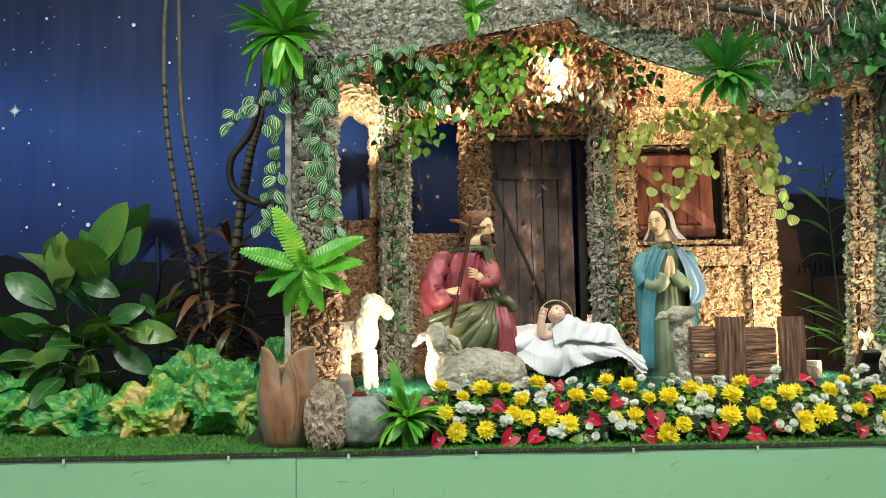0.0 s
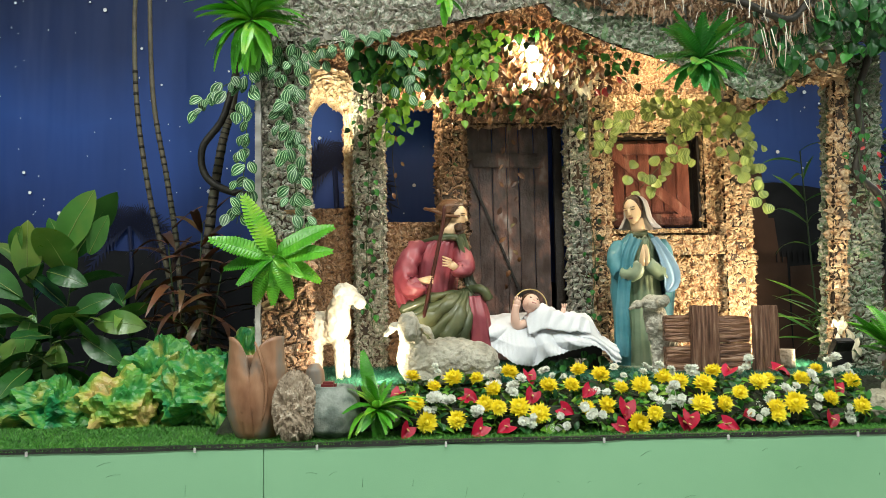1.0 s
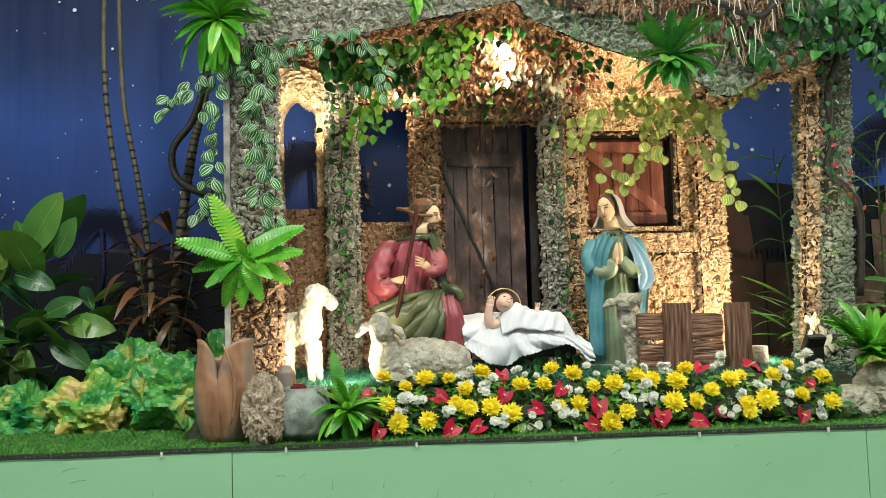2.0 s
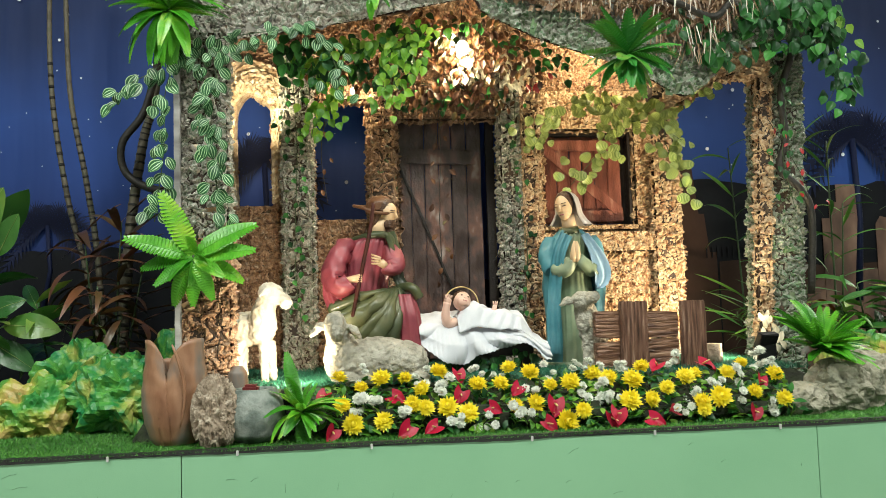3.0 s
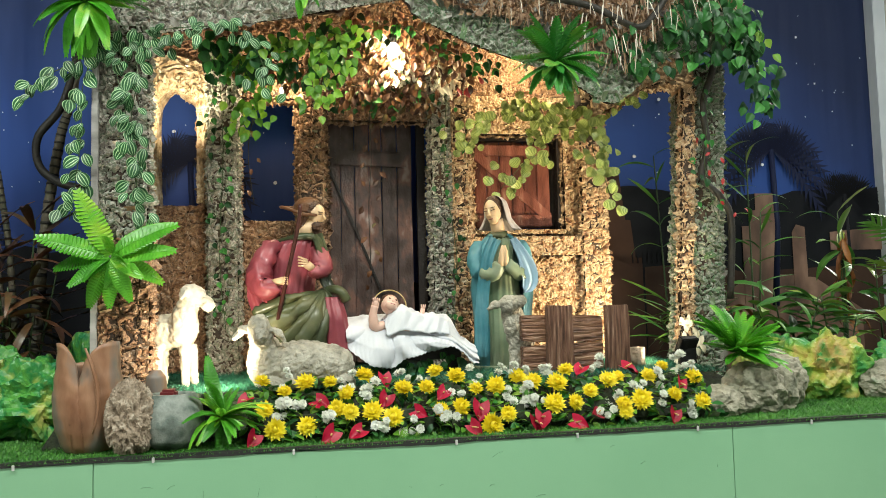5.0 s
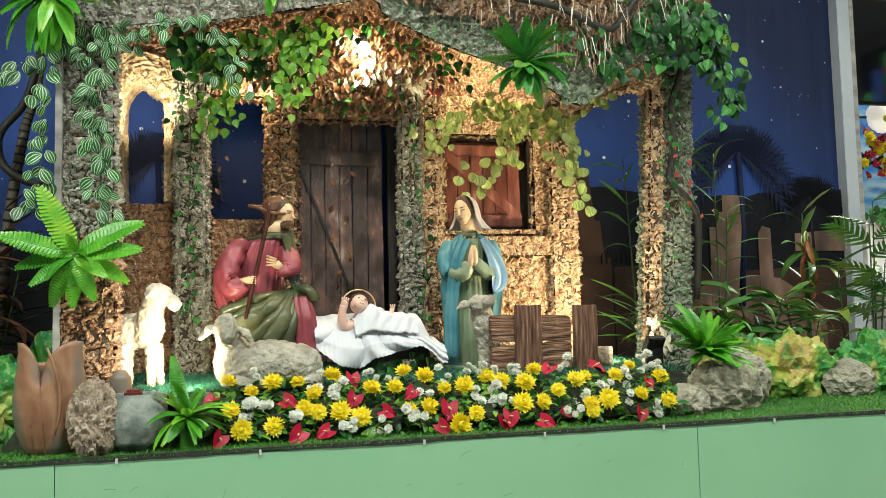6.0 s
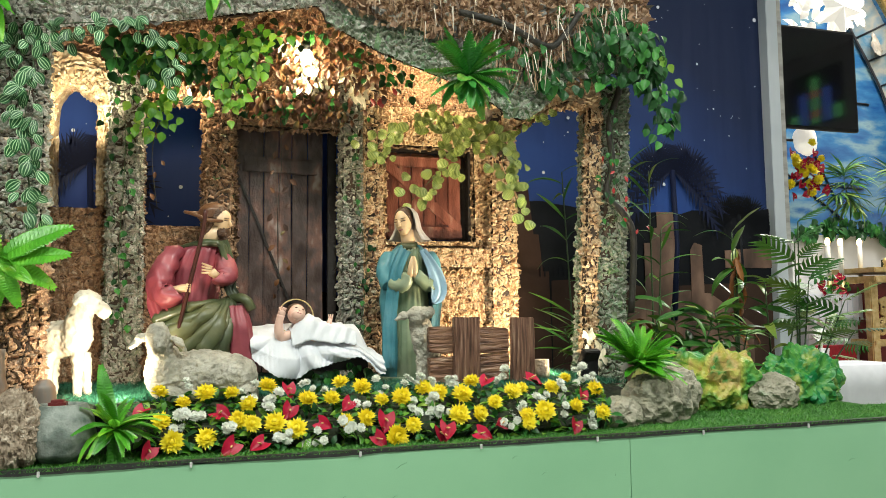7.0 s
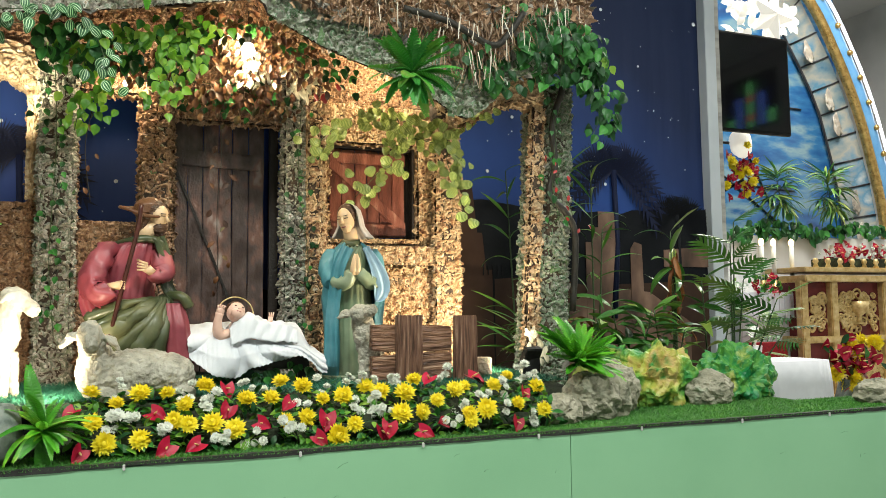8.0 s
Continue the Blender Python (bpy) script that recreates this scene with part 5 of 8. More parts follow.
def statue_baby():
    bm = bmesh.new()
    hd = Vector((0.30, 0.88, 1.715))
    turn = Matrix.Rotation(0.3, 3, "Z") @ Matrix.Rotation(-0.5, 3, "X") @ Matrix.Rotation(0.35, 3, "Y")
    ball(bm, hd, (0.046, 0.05, 0.052), 0, turn, 24)
    ball(bm, hd + turn @ Vector((0, -0.026, -0.022)), (0.034, 0.028, 0.026), 0, turn, 16)
    ball(bm, hd + turn @ Vector((0, -0.05, -0.006)), 0.007, 0, turn, 10)
    for s in (-1, 1):
        ball(bm, hd + turn @ Vector((s * 0.018, -0.045, 0.008)), (0.007, 0.004, 0.004), 1, turn, 8)
    tube(bm, [hd + turn @ Vector((-0.011, -0.051, -0.025)), hd + turn @ Vector((0.011, -0.051, -0.025))], 0.003, 6, 2)
    ball(bm, hd + turn @ Vector((0, 0.014, 0.018)), (0.051, 0.048, 0.048), 1, turn, 24, 0.16, 22)
    # trunk under the sheet, raised arm, far hand
    ball(bm, (0.42, 0.9, 1.59), (0.15, 0.075, 0.065), 0, None, 20)
    tube(bm, curve([(0.27, 0.86, 1.61), (0.215, 0.83, 1.60), (0.205, 0.82, 1.66), (0.215, 0.82, 1.71)], 10), [0.024, 0.026, 0.027, 0.027, 0.026, 0.025, 0.024, 0.022, 0.02, 0.02, 0.022], 12, 0)
    ball(bm, (0.218, 0.815, 1.722), (0.02, 0.016, 0.024), 0, None, 12)
    for k in range(4):
        tube(bm, [(0.208 + 0.008 * k, 0.81, 1.73), (0.206 + 0.011 * k, 0.803, 1.755 - 0.004 * abs(k - 1))], [0.006, 0.004], 6, 0)
    tube(bm, [(0.42, 0.88, 1.63), (0.47, 0.87, 1.66), (0.475, 0.868, 1.69)], [0.02, 0.016, 0.012], 10, 0)
    for k in range(3):
        tube(bm, [(0.47 + 0.006 * k, 0.868, 1.685), (0.465 + 0.012 * k, 0.866, 1.712)], [0.005, 0.003], 6, 0)
    # halo ring behind the head
    ring = [hd + Vector((0.0, 0.035, -0.015)) + Vector((0.092 * math.cos(a), 0.0, 0.092 * math.sin(a))) for a in (6.2832 * j / 40 for j in range(41))]
    tube(bm, ring, 0.0035, 6, 3, cap=False)
    for v in bm.verts:
        v.co.x -= 0.06
    return lone("doll", bm, ["baby_skin", "hair", "maroon", "gilt"], "painted infant doll with dark hair and gilt halo", "doll")


statue_baby()


def along(u, knots):
    """A smooth value at u through (place, value) knots."""
    xs, ys = [k[0] for k in knots], [k[1] for k in knots]
    return sum(float(np.interp(u + d, xs, ys)) for d in (-0.03, -0.015, 0, 0.015, 0.03)) / 5


def cloth_grid(nx, nv, place):
    bm = bmesh.new()
    rows = [[bm.verts.new(place(i / nx, k / nv)) for i in range(nx + 1)] for k in range(nv + 1)]
    for p, q in zip(rows, rows[1:]):
        for i in range(nx):
            bm.faces.new((p[i], p[i + 1], q[i + 1], q[i])).smooth = True
    return bm


def sheet():
    """The white cloth over the manger, hanging in folds to a scalloped hem, and the cover over the doll."""
    top = ((0, 1.645), (0.22, 1.66), (0.45, 1.655), (0.8, 1.655), (0.86, 1.64), (0.9, 1.545), (1, 1.495))
    lip = ((0, 1.61), (0.2, 1.59), (0.5, 1.575), (0.8, 1.55), (0.9, 1.51), (1, 1.48))
    hem = ((0, 1.50), (0.1, 1.44), (0.18, 1.40), (0.36, 1.38), (0.41, 1.43), (0.55, 1.445), (0.7, 1.475), (0.8, 1.49), (0.88, 1.455), (0.95, 1.39), (1, 1.40))

    def place(s, v):
        x = 0.002 + 0.685 * s
        zt, zl, zh = along(s, top), along(s, lip), along(s, hem)
        zh += 0.006 * abs(math.sin(s * 95))
        if v < 0.4:
            g = v / 0.4
            y, z = 1.04 - 0.2 * g, zt + (zl - zt) * g ** 2.2
            return (x, y, z + 0.014 * (0.3 - abs(noise.noise(Vector((x * 9, y * 8, 1))))) + 0.008 * noise.noise(Vector((x * 24, y * 20, 3))))
        g = (v - 0.4) / 0.6
        z = zl + (zh - zl) * g
        f = (s - 0.32) / (0.45 + 0.55 * g)
        w = 1 - 2 * abs(math.sin(f * 9.5 + 1.2 * noise.noise(Vector((f * 5, g, 2))))) ** 0.8
        w2 = noise.noise(Vector((f * 16, g * 2.2, 7)))
        y = 0.835 - 0.05 * min(1, g * 2) + g ** 0.7 * (0.03 * w + 0.009 * w2) - 0.03 * g * along(s, ((0, 0), (0.25, 1), (0.4, 0.3), (0.8, 0), (0.95, 1), (1, 0.5)))
        return (x + 0.01 * g * w2, y, z)
    ob = lone("sheet", cloth_grid(190, 60, place), "white_cloth", "white cloth with a scalloped hem hanging in folds over the manger", "cloth")
    sol = ob.modifiers.new("thick", "SOLIDIFY")
    sol.thickness = 0.003
    rise = ((0, 0.02), (0.18, 0.085), (0.3, 0.1), (0.45, 0.075), (0.6, 0.05), (0.75, 0.055), (0.88, 0.035), (1, 0.01))

    def cover(s, v):
        x = 0.19 + 0.37 * s + 0.04 * v * (0.5 - s)
        y = 1.0 - 0.21 * v
        hump = math.sin(math.pi * min(1, 0.12 + 0.8 * v)) ** 0.8
        z = 1.605 + along(s, rise) * hump - 0.06 * max(0, v - 0.8) / 0.2
        d = s * 1.1 + v * 0.55
        z += 0.03 * hump * (0.35 - abs(noise.noise(Vector((d * 6.5, (s - v) * 1.6, 11))))) + 0.007 * (0.3 - abs(noise.noise(Vector((d * 13, (s - v) * 4, 5)))))
        return (x, y - 0.012 * noise.noise(Vector((d * 9, v * 4, 2))), z)
    ob = lone("blanket", cloth_grid(90, 50, cover), "white_cloth", "white swaddling cloth drawn over the doll in soft folds", "cloth")
    sol = ob.modifiers.new("thick", "SOLIDIFY")
    sol.thickness = 0.004


sheet()
manger = thing("manger", 0.36, 0.93, DAIS, "dark wooden manger hidden under leaves and cloth", "manger")
part("trough", boxed(0.18, 0.62, 0.88, 1.0, DAIS + 0.07, 1.55, 0.01), "door_dark", manger)
for x in (0.22, 0.58):
    for y in (0.9, 0.98):
        part("leg", boxed(x - 0.02, x + 0.02, y - 0.02, y + 0.02, DAIS - 0.01, DAIS + 0.08, 0.004), "door_dark", manger)


def fleece(name, balls, tubes, material, label, voxel=0.006, extra=()):
    """A plaster sheep: rounded forms fused into one skin."""
    bm = bmesh.new()
    for c, r, rot in balls:
        ball(bm, c, r, 0, Matrix.Rotation(rot, 3, "Y") if rot else None, 24)
    for p, r in tubes:
        tube(bm, p, r, 12, 0)
    ob = lone(name, bm, material, label, "statue", group="plaster sheep")
    md = ob.modifiers.new("fuse", "REMESH")
    md.mode, md.voxel_size, md.use_smooth_shade = "VOXEL", voxel, True
    sm = ob.modifiers.new("soft", "SMOOTH")
    sm.factor, sm.iterations = 0.5, 4
    wool = bpy.data.textures.new("wool", "CLOUDS")
    wool.noise_scale, wool.noise_depth = 0.022, 2
    dm = ob.modifiers.new("curls", "DISPLACE")
    dm.texture, dm.texture_coords, dm.strength, dm.mid_level = wool, "GLOBAL", 0.017, 0.5
    return ob


Z = DAIS - 0.005
# standing, lit white, head to the right
fleece("sheep_statue", [((-0.86, 0.79, Z + 0.262), (0.115, 0.085, 0.088), 0.1), ((-0.785, 0.74, Z + 0.27), (0.07, 0.07, 0.095), 0.35), ((-0.735, 0.70, Z + 0.435), (0.068, 0.048, 0.055), 0.45), ((-0.668, 0.68, Z + 0.395), (0.042, 0.03, 0.034), 0.6)],
       [([(-0.79, 0.74, Z + 0.3), (-0.755, 0.71, Z + 0.42)], [0.07, 0.046]), ([(-0.775, 0.71, Z + 0.2), (-0.77, 0.70, Z)], [0.03, 0.02]), ([(-0.755, 0.77, Z + 0.2), (-0.735, 0.765, Z)], [0.03, 0.018]),
        ([(-0.90, 0.74, Z + 0.2), (-0.905, 0.735, Z)], [0.03, 0.019]), ([(-0.89, 0.80, Z + 0.2), (-0.885, 0.80, Z)], [0.03, 0.019]), ([(-0.745, 0.67, Z + 0.465), (-0.785, 0.635, Z + 0.42)], [0.018, 0.009])],
       "wool_white", "white plaster sheep standing beside the column")
# lying, with the head raised
fleece("sheep_statue", [((-0.20, 0.53, Z + 0.095), (0.22, 0.12, 0.115), 0.1), ((-0.09, 0.50, Z + 0.09), (0.11, 0.11, 0.1), 0), ((-0.39, 0.51, Z + 0.12), (0.085, 0.085, 0.13), 0), ((-0.41, 0.47, Z + 0.24), (0.056, 0.056, 0.09), -0.1), ((-0.415, 0.43, Z + 0.28), (0.05, 0.055, 0.062), 0), ((-0.405, 0.385, Z + 0.24), (0.034, 0.036, 0.042), 0)],
       [([(-0.43, 0.45, Z + 0.285), (-0.49, 0.44, Z + 0.27), (-0.535, 0.44, Z + 0.225)], [0.012, 0.022, 0.008]), ([(-0.37, 0.45, Z + 0.275), (-0.325, 0.44, Z + 0.25), (-0.295, 0.44, Z + 0.205)], [0.012, 0.02, 0.008]),
        ([(-0.37, 0.44, Z + 0.02), (-0.24, 0.40, Z + 0.015)], [0.03, 0.022]), ([(-0.08, 0.44, Z + 0.03), (0.02, 0.42, Z + 0.012)], [0.04, 0.022])],
       "wool_grey", "grey-white plaster sheep lying with raised head")
# young one by the fence, looking up
fleece("sheep_statue", [((0.94, 0.82, Z + 0.19), (0.085, 0.065, 0.085), 0.4), ((0.895, 0.80, Z + 0.26), (0.06, 0.055, 0.09), 0.1), ((0.865, 0.77, Z + 0.355), (0.06, 0.05, 0.05), 0.2), ((0.905, 0.73, Z + 0.37), (0.042, 0.04, 0.034), -0.35)],
       [([(0.88, 0.81, Z + 0.25), (0.862, 0.795, Z + 0.33)], [0.045, 0.04]), ([(0.89, 0.80, Z + 0.16), (0.875, 0.79, Z)], [0.026, 0.018]), ([(0.915, 0.80, Z + 0.15), (0.905, 0.79, Z)], [0.026, 0.018]), ([(0.96, 0.85, Z + 0.15), (0.95, 0.85, Z)], [0.028, 0.018]),
        ([(0.84, 0.76, Z + 0.37), (0.775, 0.75, Z + 0.355), (0.735, 0.75, Z + 0.33)], [0.012, 0.024, 0.008]), ([(0.88, 0.79, Z + 0.37), (0.92, 0.78, Z + 0.35)], [0.012, 0.006])],
       "wool_grey", "small grey plaster lamb looking up beside the fence")

# ---- fence ----
fence = thing("fence", 1.15, 0.7, DAIS, "short fence of rough brown moulded boards", "fence")
for k, (x0, x1, z1) in enumerate(((1.025, 1.165, 1.69), (1.345, 1.475, 1.685))):
    plank("post", x0, x1, DAIS - 0.04, z1, 0.63, 0.045, "fence_wood", fence, 80 + k, rag=0.007)
for k, (z0, z1, x1) in enumerate(((1.50, 1.635, 1.345), (1.345, 1.485, 1.345))):
    plank("rail", 0.905, x1, z0, z1, 0.69, 0.05, "fence_rail", fence, 84 + k, Matrix.Rotation(0.03 if k == 0 else -0.03, 3, "Y"), rag=0.01)
# lit block and log behind the fence
lone("block", boxed(1.50, 1.53, 0.86, 0.92, DAIS - 0.01, 1.585, 0.004), "wool_white", "small white upright block behind the fence", "block")
bm = tube(bmesh.new(), [(1.585, 0.80, DAIS - 0.01), (1.585, 0.80, DAIS + 0.10)], [0.045, 0.042], 16)
lone("log", bm, "coral", "short sawn log standing behind the fence", "log")

# ---- vessels and stones in front ----


def split_jar():
    jar = thing("jar", -1.09, 0.22, STAGE, "tall split terracotta jar, brown and grey, cracked open", "jar")
    prof = [(0.0, 0.09), (0.04, 0.112), (0.12, 0.13), (0.2, 0.132), (0.28, 0.118), (0.36, 0.1), (0.44, 0.088)]
    for side, span, lean, dz in (("shell", (2.3, 4.75), -0.035, 0.0), ("shell", (4.3, 7.4), 0.03, 0.0), ("back_shell", (0.9, 2.5), 0.0, -0.06)):
        bm = bmesh.new()
        sheets = []
        for off in (0.0, -0.012):
            rows = []
            for k in range(24):
                u = k / 23 * 6
                i = min(int(u), 5)
                f = u - i
                z = prof[i][0] * (1 - f) + prof[i + 1][0] * f
                r = prof[i][1] * (1 - f) + prof[i + 1][1] * f + off + 0.002 * math.sin(z * 90)
                row = []
                for j in range(25):
                    v = j / 24
                    a = span[0] + (span[1] - span[0]) * v
                    zz = z * (1 - 0.2 * (abs(2 * v - 1) ** 3 if side == "shell" else 0.3)) + dz * (k / 23)
                    row.append(bm.verts.new((-1.09 + r * math.cos(a) + lean * (k / 23) ** 2, 0.22 + r * 0.85 * math.sin(a), STAGE + zz)))
                rows.append(row)
            sheets.append(rows)
        for rows in sheets:
            for p, q in zip(rows, rows[1:]):
                for j in range(24):
                    bm.faces.new((p[j], p[j + 1], q[j + 1], q[j])).smooth = True
        o, n = sheets
        for k in range(23):
            for j in (0, 24):
                bm.faces.new((o[k][j], o[k + 1][j], n[k + 1][j], n[k][j]))
        for j in range(24):
            bm.faces.new((o[23][j], o[23][j + 1], n[23][j + 1], n[23][j]))
        bmesh.ops.recalc_face_normals(bm, faces=bm.faces)
        part(side, bm, "terracotta", jar)
    rim = [(-1.09 + 0.012 + 0.05 * math.sin(k * 0.25), 0.105 + 0.004 * k / 12, STAGE + 0.42 - 0.034 * k) for k in range(11)]
    part("crack_lip", tube(bmesh.new(), rim, [0.004, 0.006, 0.007, 0.008, 0.008, 0.008, 0.008, 0.007, 0.006, 0.005, 0.003], 8), "terracotta", jar)


split_jar()
bm = lump((-0.905, 0.10, STAGE + 0.13), (0.088, 0.075, 0.145), 2.2, 6, 0.3, 0.6, STAGE, 4.2)
lone("coral_stone", bm, "coral", "pitted pale coral stone standing on the turf", "stone")
pot = thing("stone_pot", -0.755, 0.16, STAGE, "round grey-green stone pot lying on the turf", "pot")
bm = bmesh.new()
drape(bm, [(-0.755, 0.17, STAGE, 0.07, 0.07), (-0.755, 0.17, STAGE + 0.03, 0.11, 0.11), (-0.755, 0.17, STAGE + 0.10, 0.132, 0.128), (-0.755, 0.17, STAGE + 0.17, 0.118, 0.115), (-0.755, 0.17, STAGE + 0.22, 0.092, 0.09)], 0, 5, 0.006, 56, 2, close=False)
drape(bm, [(-0.755, 0.17, STAGE + 0.22, 0.092, 0.09), (-0.755, 0.17, STAGE + 0.221, 0.08, 0.078), (-0.755, 0.17, STAGE + 0.1, 0.09, 0.09)], 0, 5, 0.006, 56, 2, close=False)
part("bowl", bm, "stone_pot", pot)
part("lining", boxed(-0.80, -0.735, 0.13, 0.20, STAGE + 0.14, STAGE + 0.238, 0.01), "dark_red", pot, "dark red cloth inside the pot")
bm = bmesh.new()
drape(bm, [(-0.86, 0.42, STAGE, 0.05, 0.05), (-0.86, 0.42, STAGE + 0.2, 0.05, 0.05), (-0.86, 0.42, STAGE + 0.27, 0.042, 0.042), (-0.86, 0.42, STAGE + 0.30, 0.02, 0.02)], 0, 4, 0.01, 30)
lone("clay_jug", bm, "terracotta", "small brown clay jug behind the stone pot", "jug")

for k, (c, r, s) in enumerate((((1.765, 0.27, STAGE + 0.05), (0.105, 0.09, 0.085), 1.1), ((1.99, 0.34, STAGE + 0.09), (0.15, 0.12, 0.135), 2.6), ((2.15, 0.42, STAGE + 0.08), (0.11, 0.12, 0.13), 4.3), ((2.28, 0.56, STAGE + 0.11), (0.13, 0.12, 0.15), 5.2), ((2.96, 0.6, STAGE + 0.07), (0.15, 0.1, 0.115), 6.4), ((3.9, 0.22, STAGE + 0.04), (0.16, 0.1, 0.09), 7.7))):
    lone("rock", lump(c, r, s, 5, 0.22, 0.75, STAGE - 0.005, 1.6), "rock", "rough grey-tan rock with green stains on the turf", "rock", group="rocks on the turf")

# crumpled painted paper banks
for k, (c, r, s, m) in enumerate((((-1.44, 0.70, STAGE + 0.12), (0.21, 0.15, 0.19), 1.4, "paper"), ((-1.70, 0.85, STAGE + 0.14), (0.2, 0.16, 0.25), 2.7, "paper"), ((-1.86, 0.72, STAGE + 0.07), (0.17, 0.13, 0.16), 3.5, "paper_yellow"), ((-2.25, 0.82, STAGE + 0.06), (0.3, 0.15, 0.13), 4.9, "paper"),
                                  ((-2.75, 0.88, STAGE + 0.08), (0.28, 0.16, 0.17), 5.7, "paper"), ((2.68, 0.72, STAGE + 0.12), (0.23, 0.13, 0.2), 6.2, "paper_yellow"), ((2.45, 0.9, STAGE + 0.12), (0.16, 0.12, 0.2), 9.2, "paper"), ((3.32, 0.78, STAGE + 0.1), (0.24, 0.13, 0.2), 7.9, "paper"), ((-1.25, 0.95, STAGE + 0.16), (0.14, 0.15, 0.25), 8.3, "paper"))):
    bm = lump(c, r, s, 5, 0.14, 0.6, None, 1.4)
    for v in bm.verts:
        p = v.co * 1.0 + Vector((s, 0, s))
        h = 0.13 * (0.3 - abs(noise.noise(p * 6.5))) + 0.085 * (0.3 - abs(noise.noise(p * 14 + Vector((0, 4, 0))))) + 0.03 * (0.3 - abs(noise.noise(p * 31)))
        v.co += (v.co - Vector(c)).normalized() * h
        v.co.z = max(v.co.z, STAGE - 0.005)
    lone("paper_rock", bm, m, "crumpled painted paper shaped as a mossy green rock", "prop", group="paper rocks")

# ---- leaves and plants ----


def blade_mesh(name, material, length, width, bend=0.3, cup=0.15, tip=1.0, n=10, rib="", wave=0.0, shape=1.0):
    """One leaf along +x from its stalk, curved down, with its width towards y and a shape fuller near the foot or tip."""
    bm = bmesh.new()
    uv = bm.loops.layers.uv.new("UVMap")
    rows = []
    for k in range(n + 1):
        u = k / n
        w = width * 0.5 * math.sin(math.pi * min(1, u ** shape * 0.97 + 0.03)) ** tip
        x, z = length * u * (1 - 0.25 * bend * u * u), -bend * length * u * u * 0.6
        row = []
        for j in (-2, -1, 0, 1, 2):
            v = j / 2
            row.append(bm.verts.new((x, w * v, z + cup * w * abs(v) * 1.2 + wave * length * 0.05 * math.sin(u * 14 + j))))
        rows.append(row)
    for k in range(n):
        for j in range(4):
            f = bm.faces.new((rows[k][j], rows[k][j + 1], rows[k + 1][j + 1], rows[k + 1][j]))
            f.smooth = True
            for l, (a, b) in zip(f.loops, ((k, j), (k, j + 1), (k + 1, j + 1), (k + 1, j))):
                l[uv].uv = (a / n, b / 4)
    mats = [material]
    if rib:
        mats.append(rib)
        tube(bm, [rows[k][2].co + Vector((0, 0, 0.0015)) for k in range(n + 1)], [width * 0.018 * (1.1 - k / n) + 0.0004 for k in range(n + 1)], 5, 1)
    return mesh_of(name, bm, mats)


def frond_mesh(name, material, length, width, bend, pairs=15):
    """A fern frond: a midrib with close toothed leaflets."""
    bm = bmesh.new()
    pts = []
    for k in range(pairs * 2 + 1):
        u = k / (pairs * 2)
        pts.append(Vector((length * u * (1 - 0.2 * bend * u * u), 0, -bend * length * u * u * 0.7)))
    tube(bm, pts[::3], 0.0016, 4)
    for k in range(pairs):
        u = (k + 0.5) / pairs
        w = width * 0.5 * min(1, 0.4 + 2.4 * u) * min(1, (1.05 - u) * 2.2) ** 0.65
        p, q = pts[2 * k], pts[2 * k + 2]
        d = q - p
        up = Vector((0, 0, 0.16 * w))
        for s in (-1, 1):
            side = Vector((0, s, 0))
            v = [bm.verts.new(x) for x in (p, p + side * w * 0.84 + d * 0.55 + up * 1.3, p + side * w * 0.98 + d * 1.0 + up * 0.4, q + side * w * 0.86 + d * 0.5 + up * 0.1, q)]
            bm.faces.new((v[0], v[1], v[3], v[4]) if s > 0 else (v[4], v[3], v[1], v[0]))
            bm.faces.new((v[1], v[2], v[3]) if s > 0 else (v[3], v[2], v[1]))
    return mesh_of(name, bm, material)


def aim(p, d, roll=0.0, size=1.0):
    """The pose of a leaf at p that points along d, its face as upward as can be."""
    d = Vector(d).normalized()
    up = Vector((0, 0, 1)) if abs(d.z) < 0.95 else Vector((0, -1, 0))
    s = up.cross(d).normalized()
    n = d.cross(s)
    m = Matrix((d, s, n)).transposed().to_4x4()
    return Matrix.Translation(p) @ m @ Matrix.Rotation(roll, 4, "X") @ Matrix.Diagonal((size, size, size, 1))


def facing(p, d, n, size=1.0):
    """The pose of a leaf at p that hangs along d with its face towards n."""
    d = Vector(d).normalized()
    n = Vector(n)
    n = (n - d * n.dot(d)).normalized()
    s = n.cross(d)
    m = Matrix((d, s, n)).transposed().to_4x4()
    return Matrix.Translation(p) @ m @ Matrix.Diagonal((size, size, size, 1))


FR = [frond_mesh("frond", "fern", 0.245, 0.082, b, 19) for b in (0.12, 0.4, 0.75)]
FRS = [frond_mesh("frond", "fern", 0.245, 0.056, b, 21) for b in (0.15, 0.5, 0.95)]
FRD = [frond_mesh("frond", "fern_deep", 0.24, 0.066, b) for b in (0.15, 0.35, 0.6)]


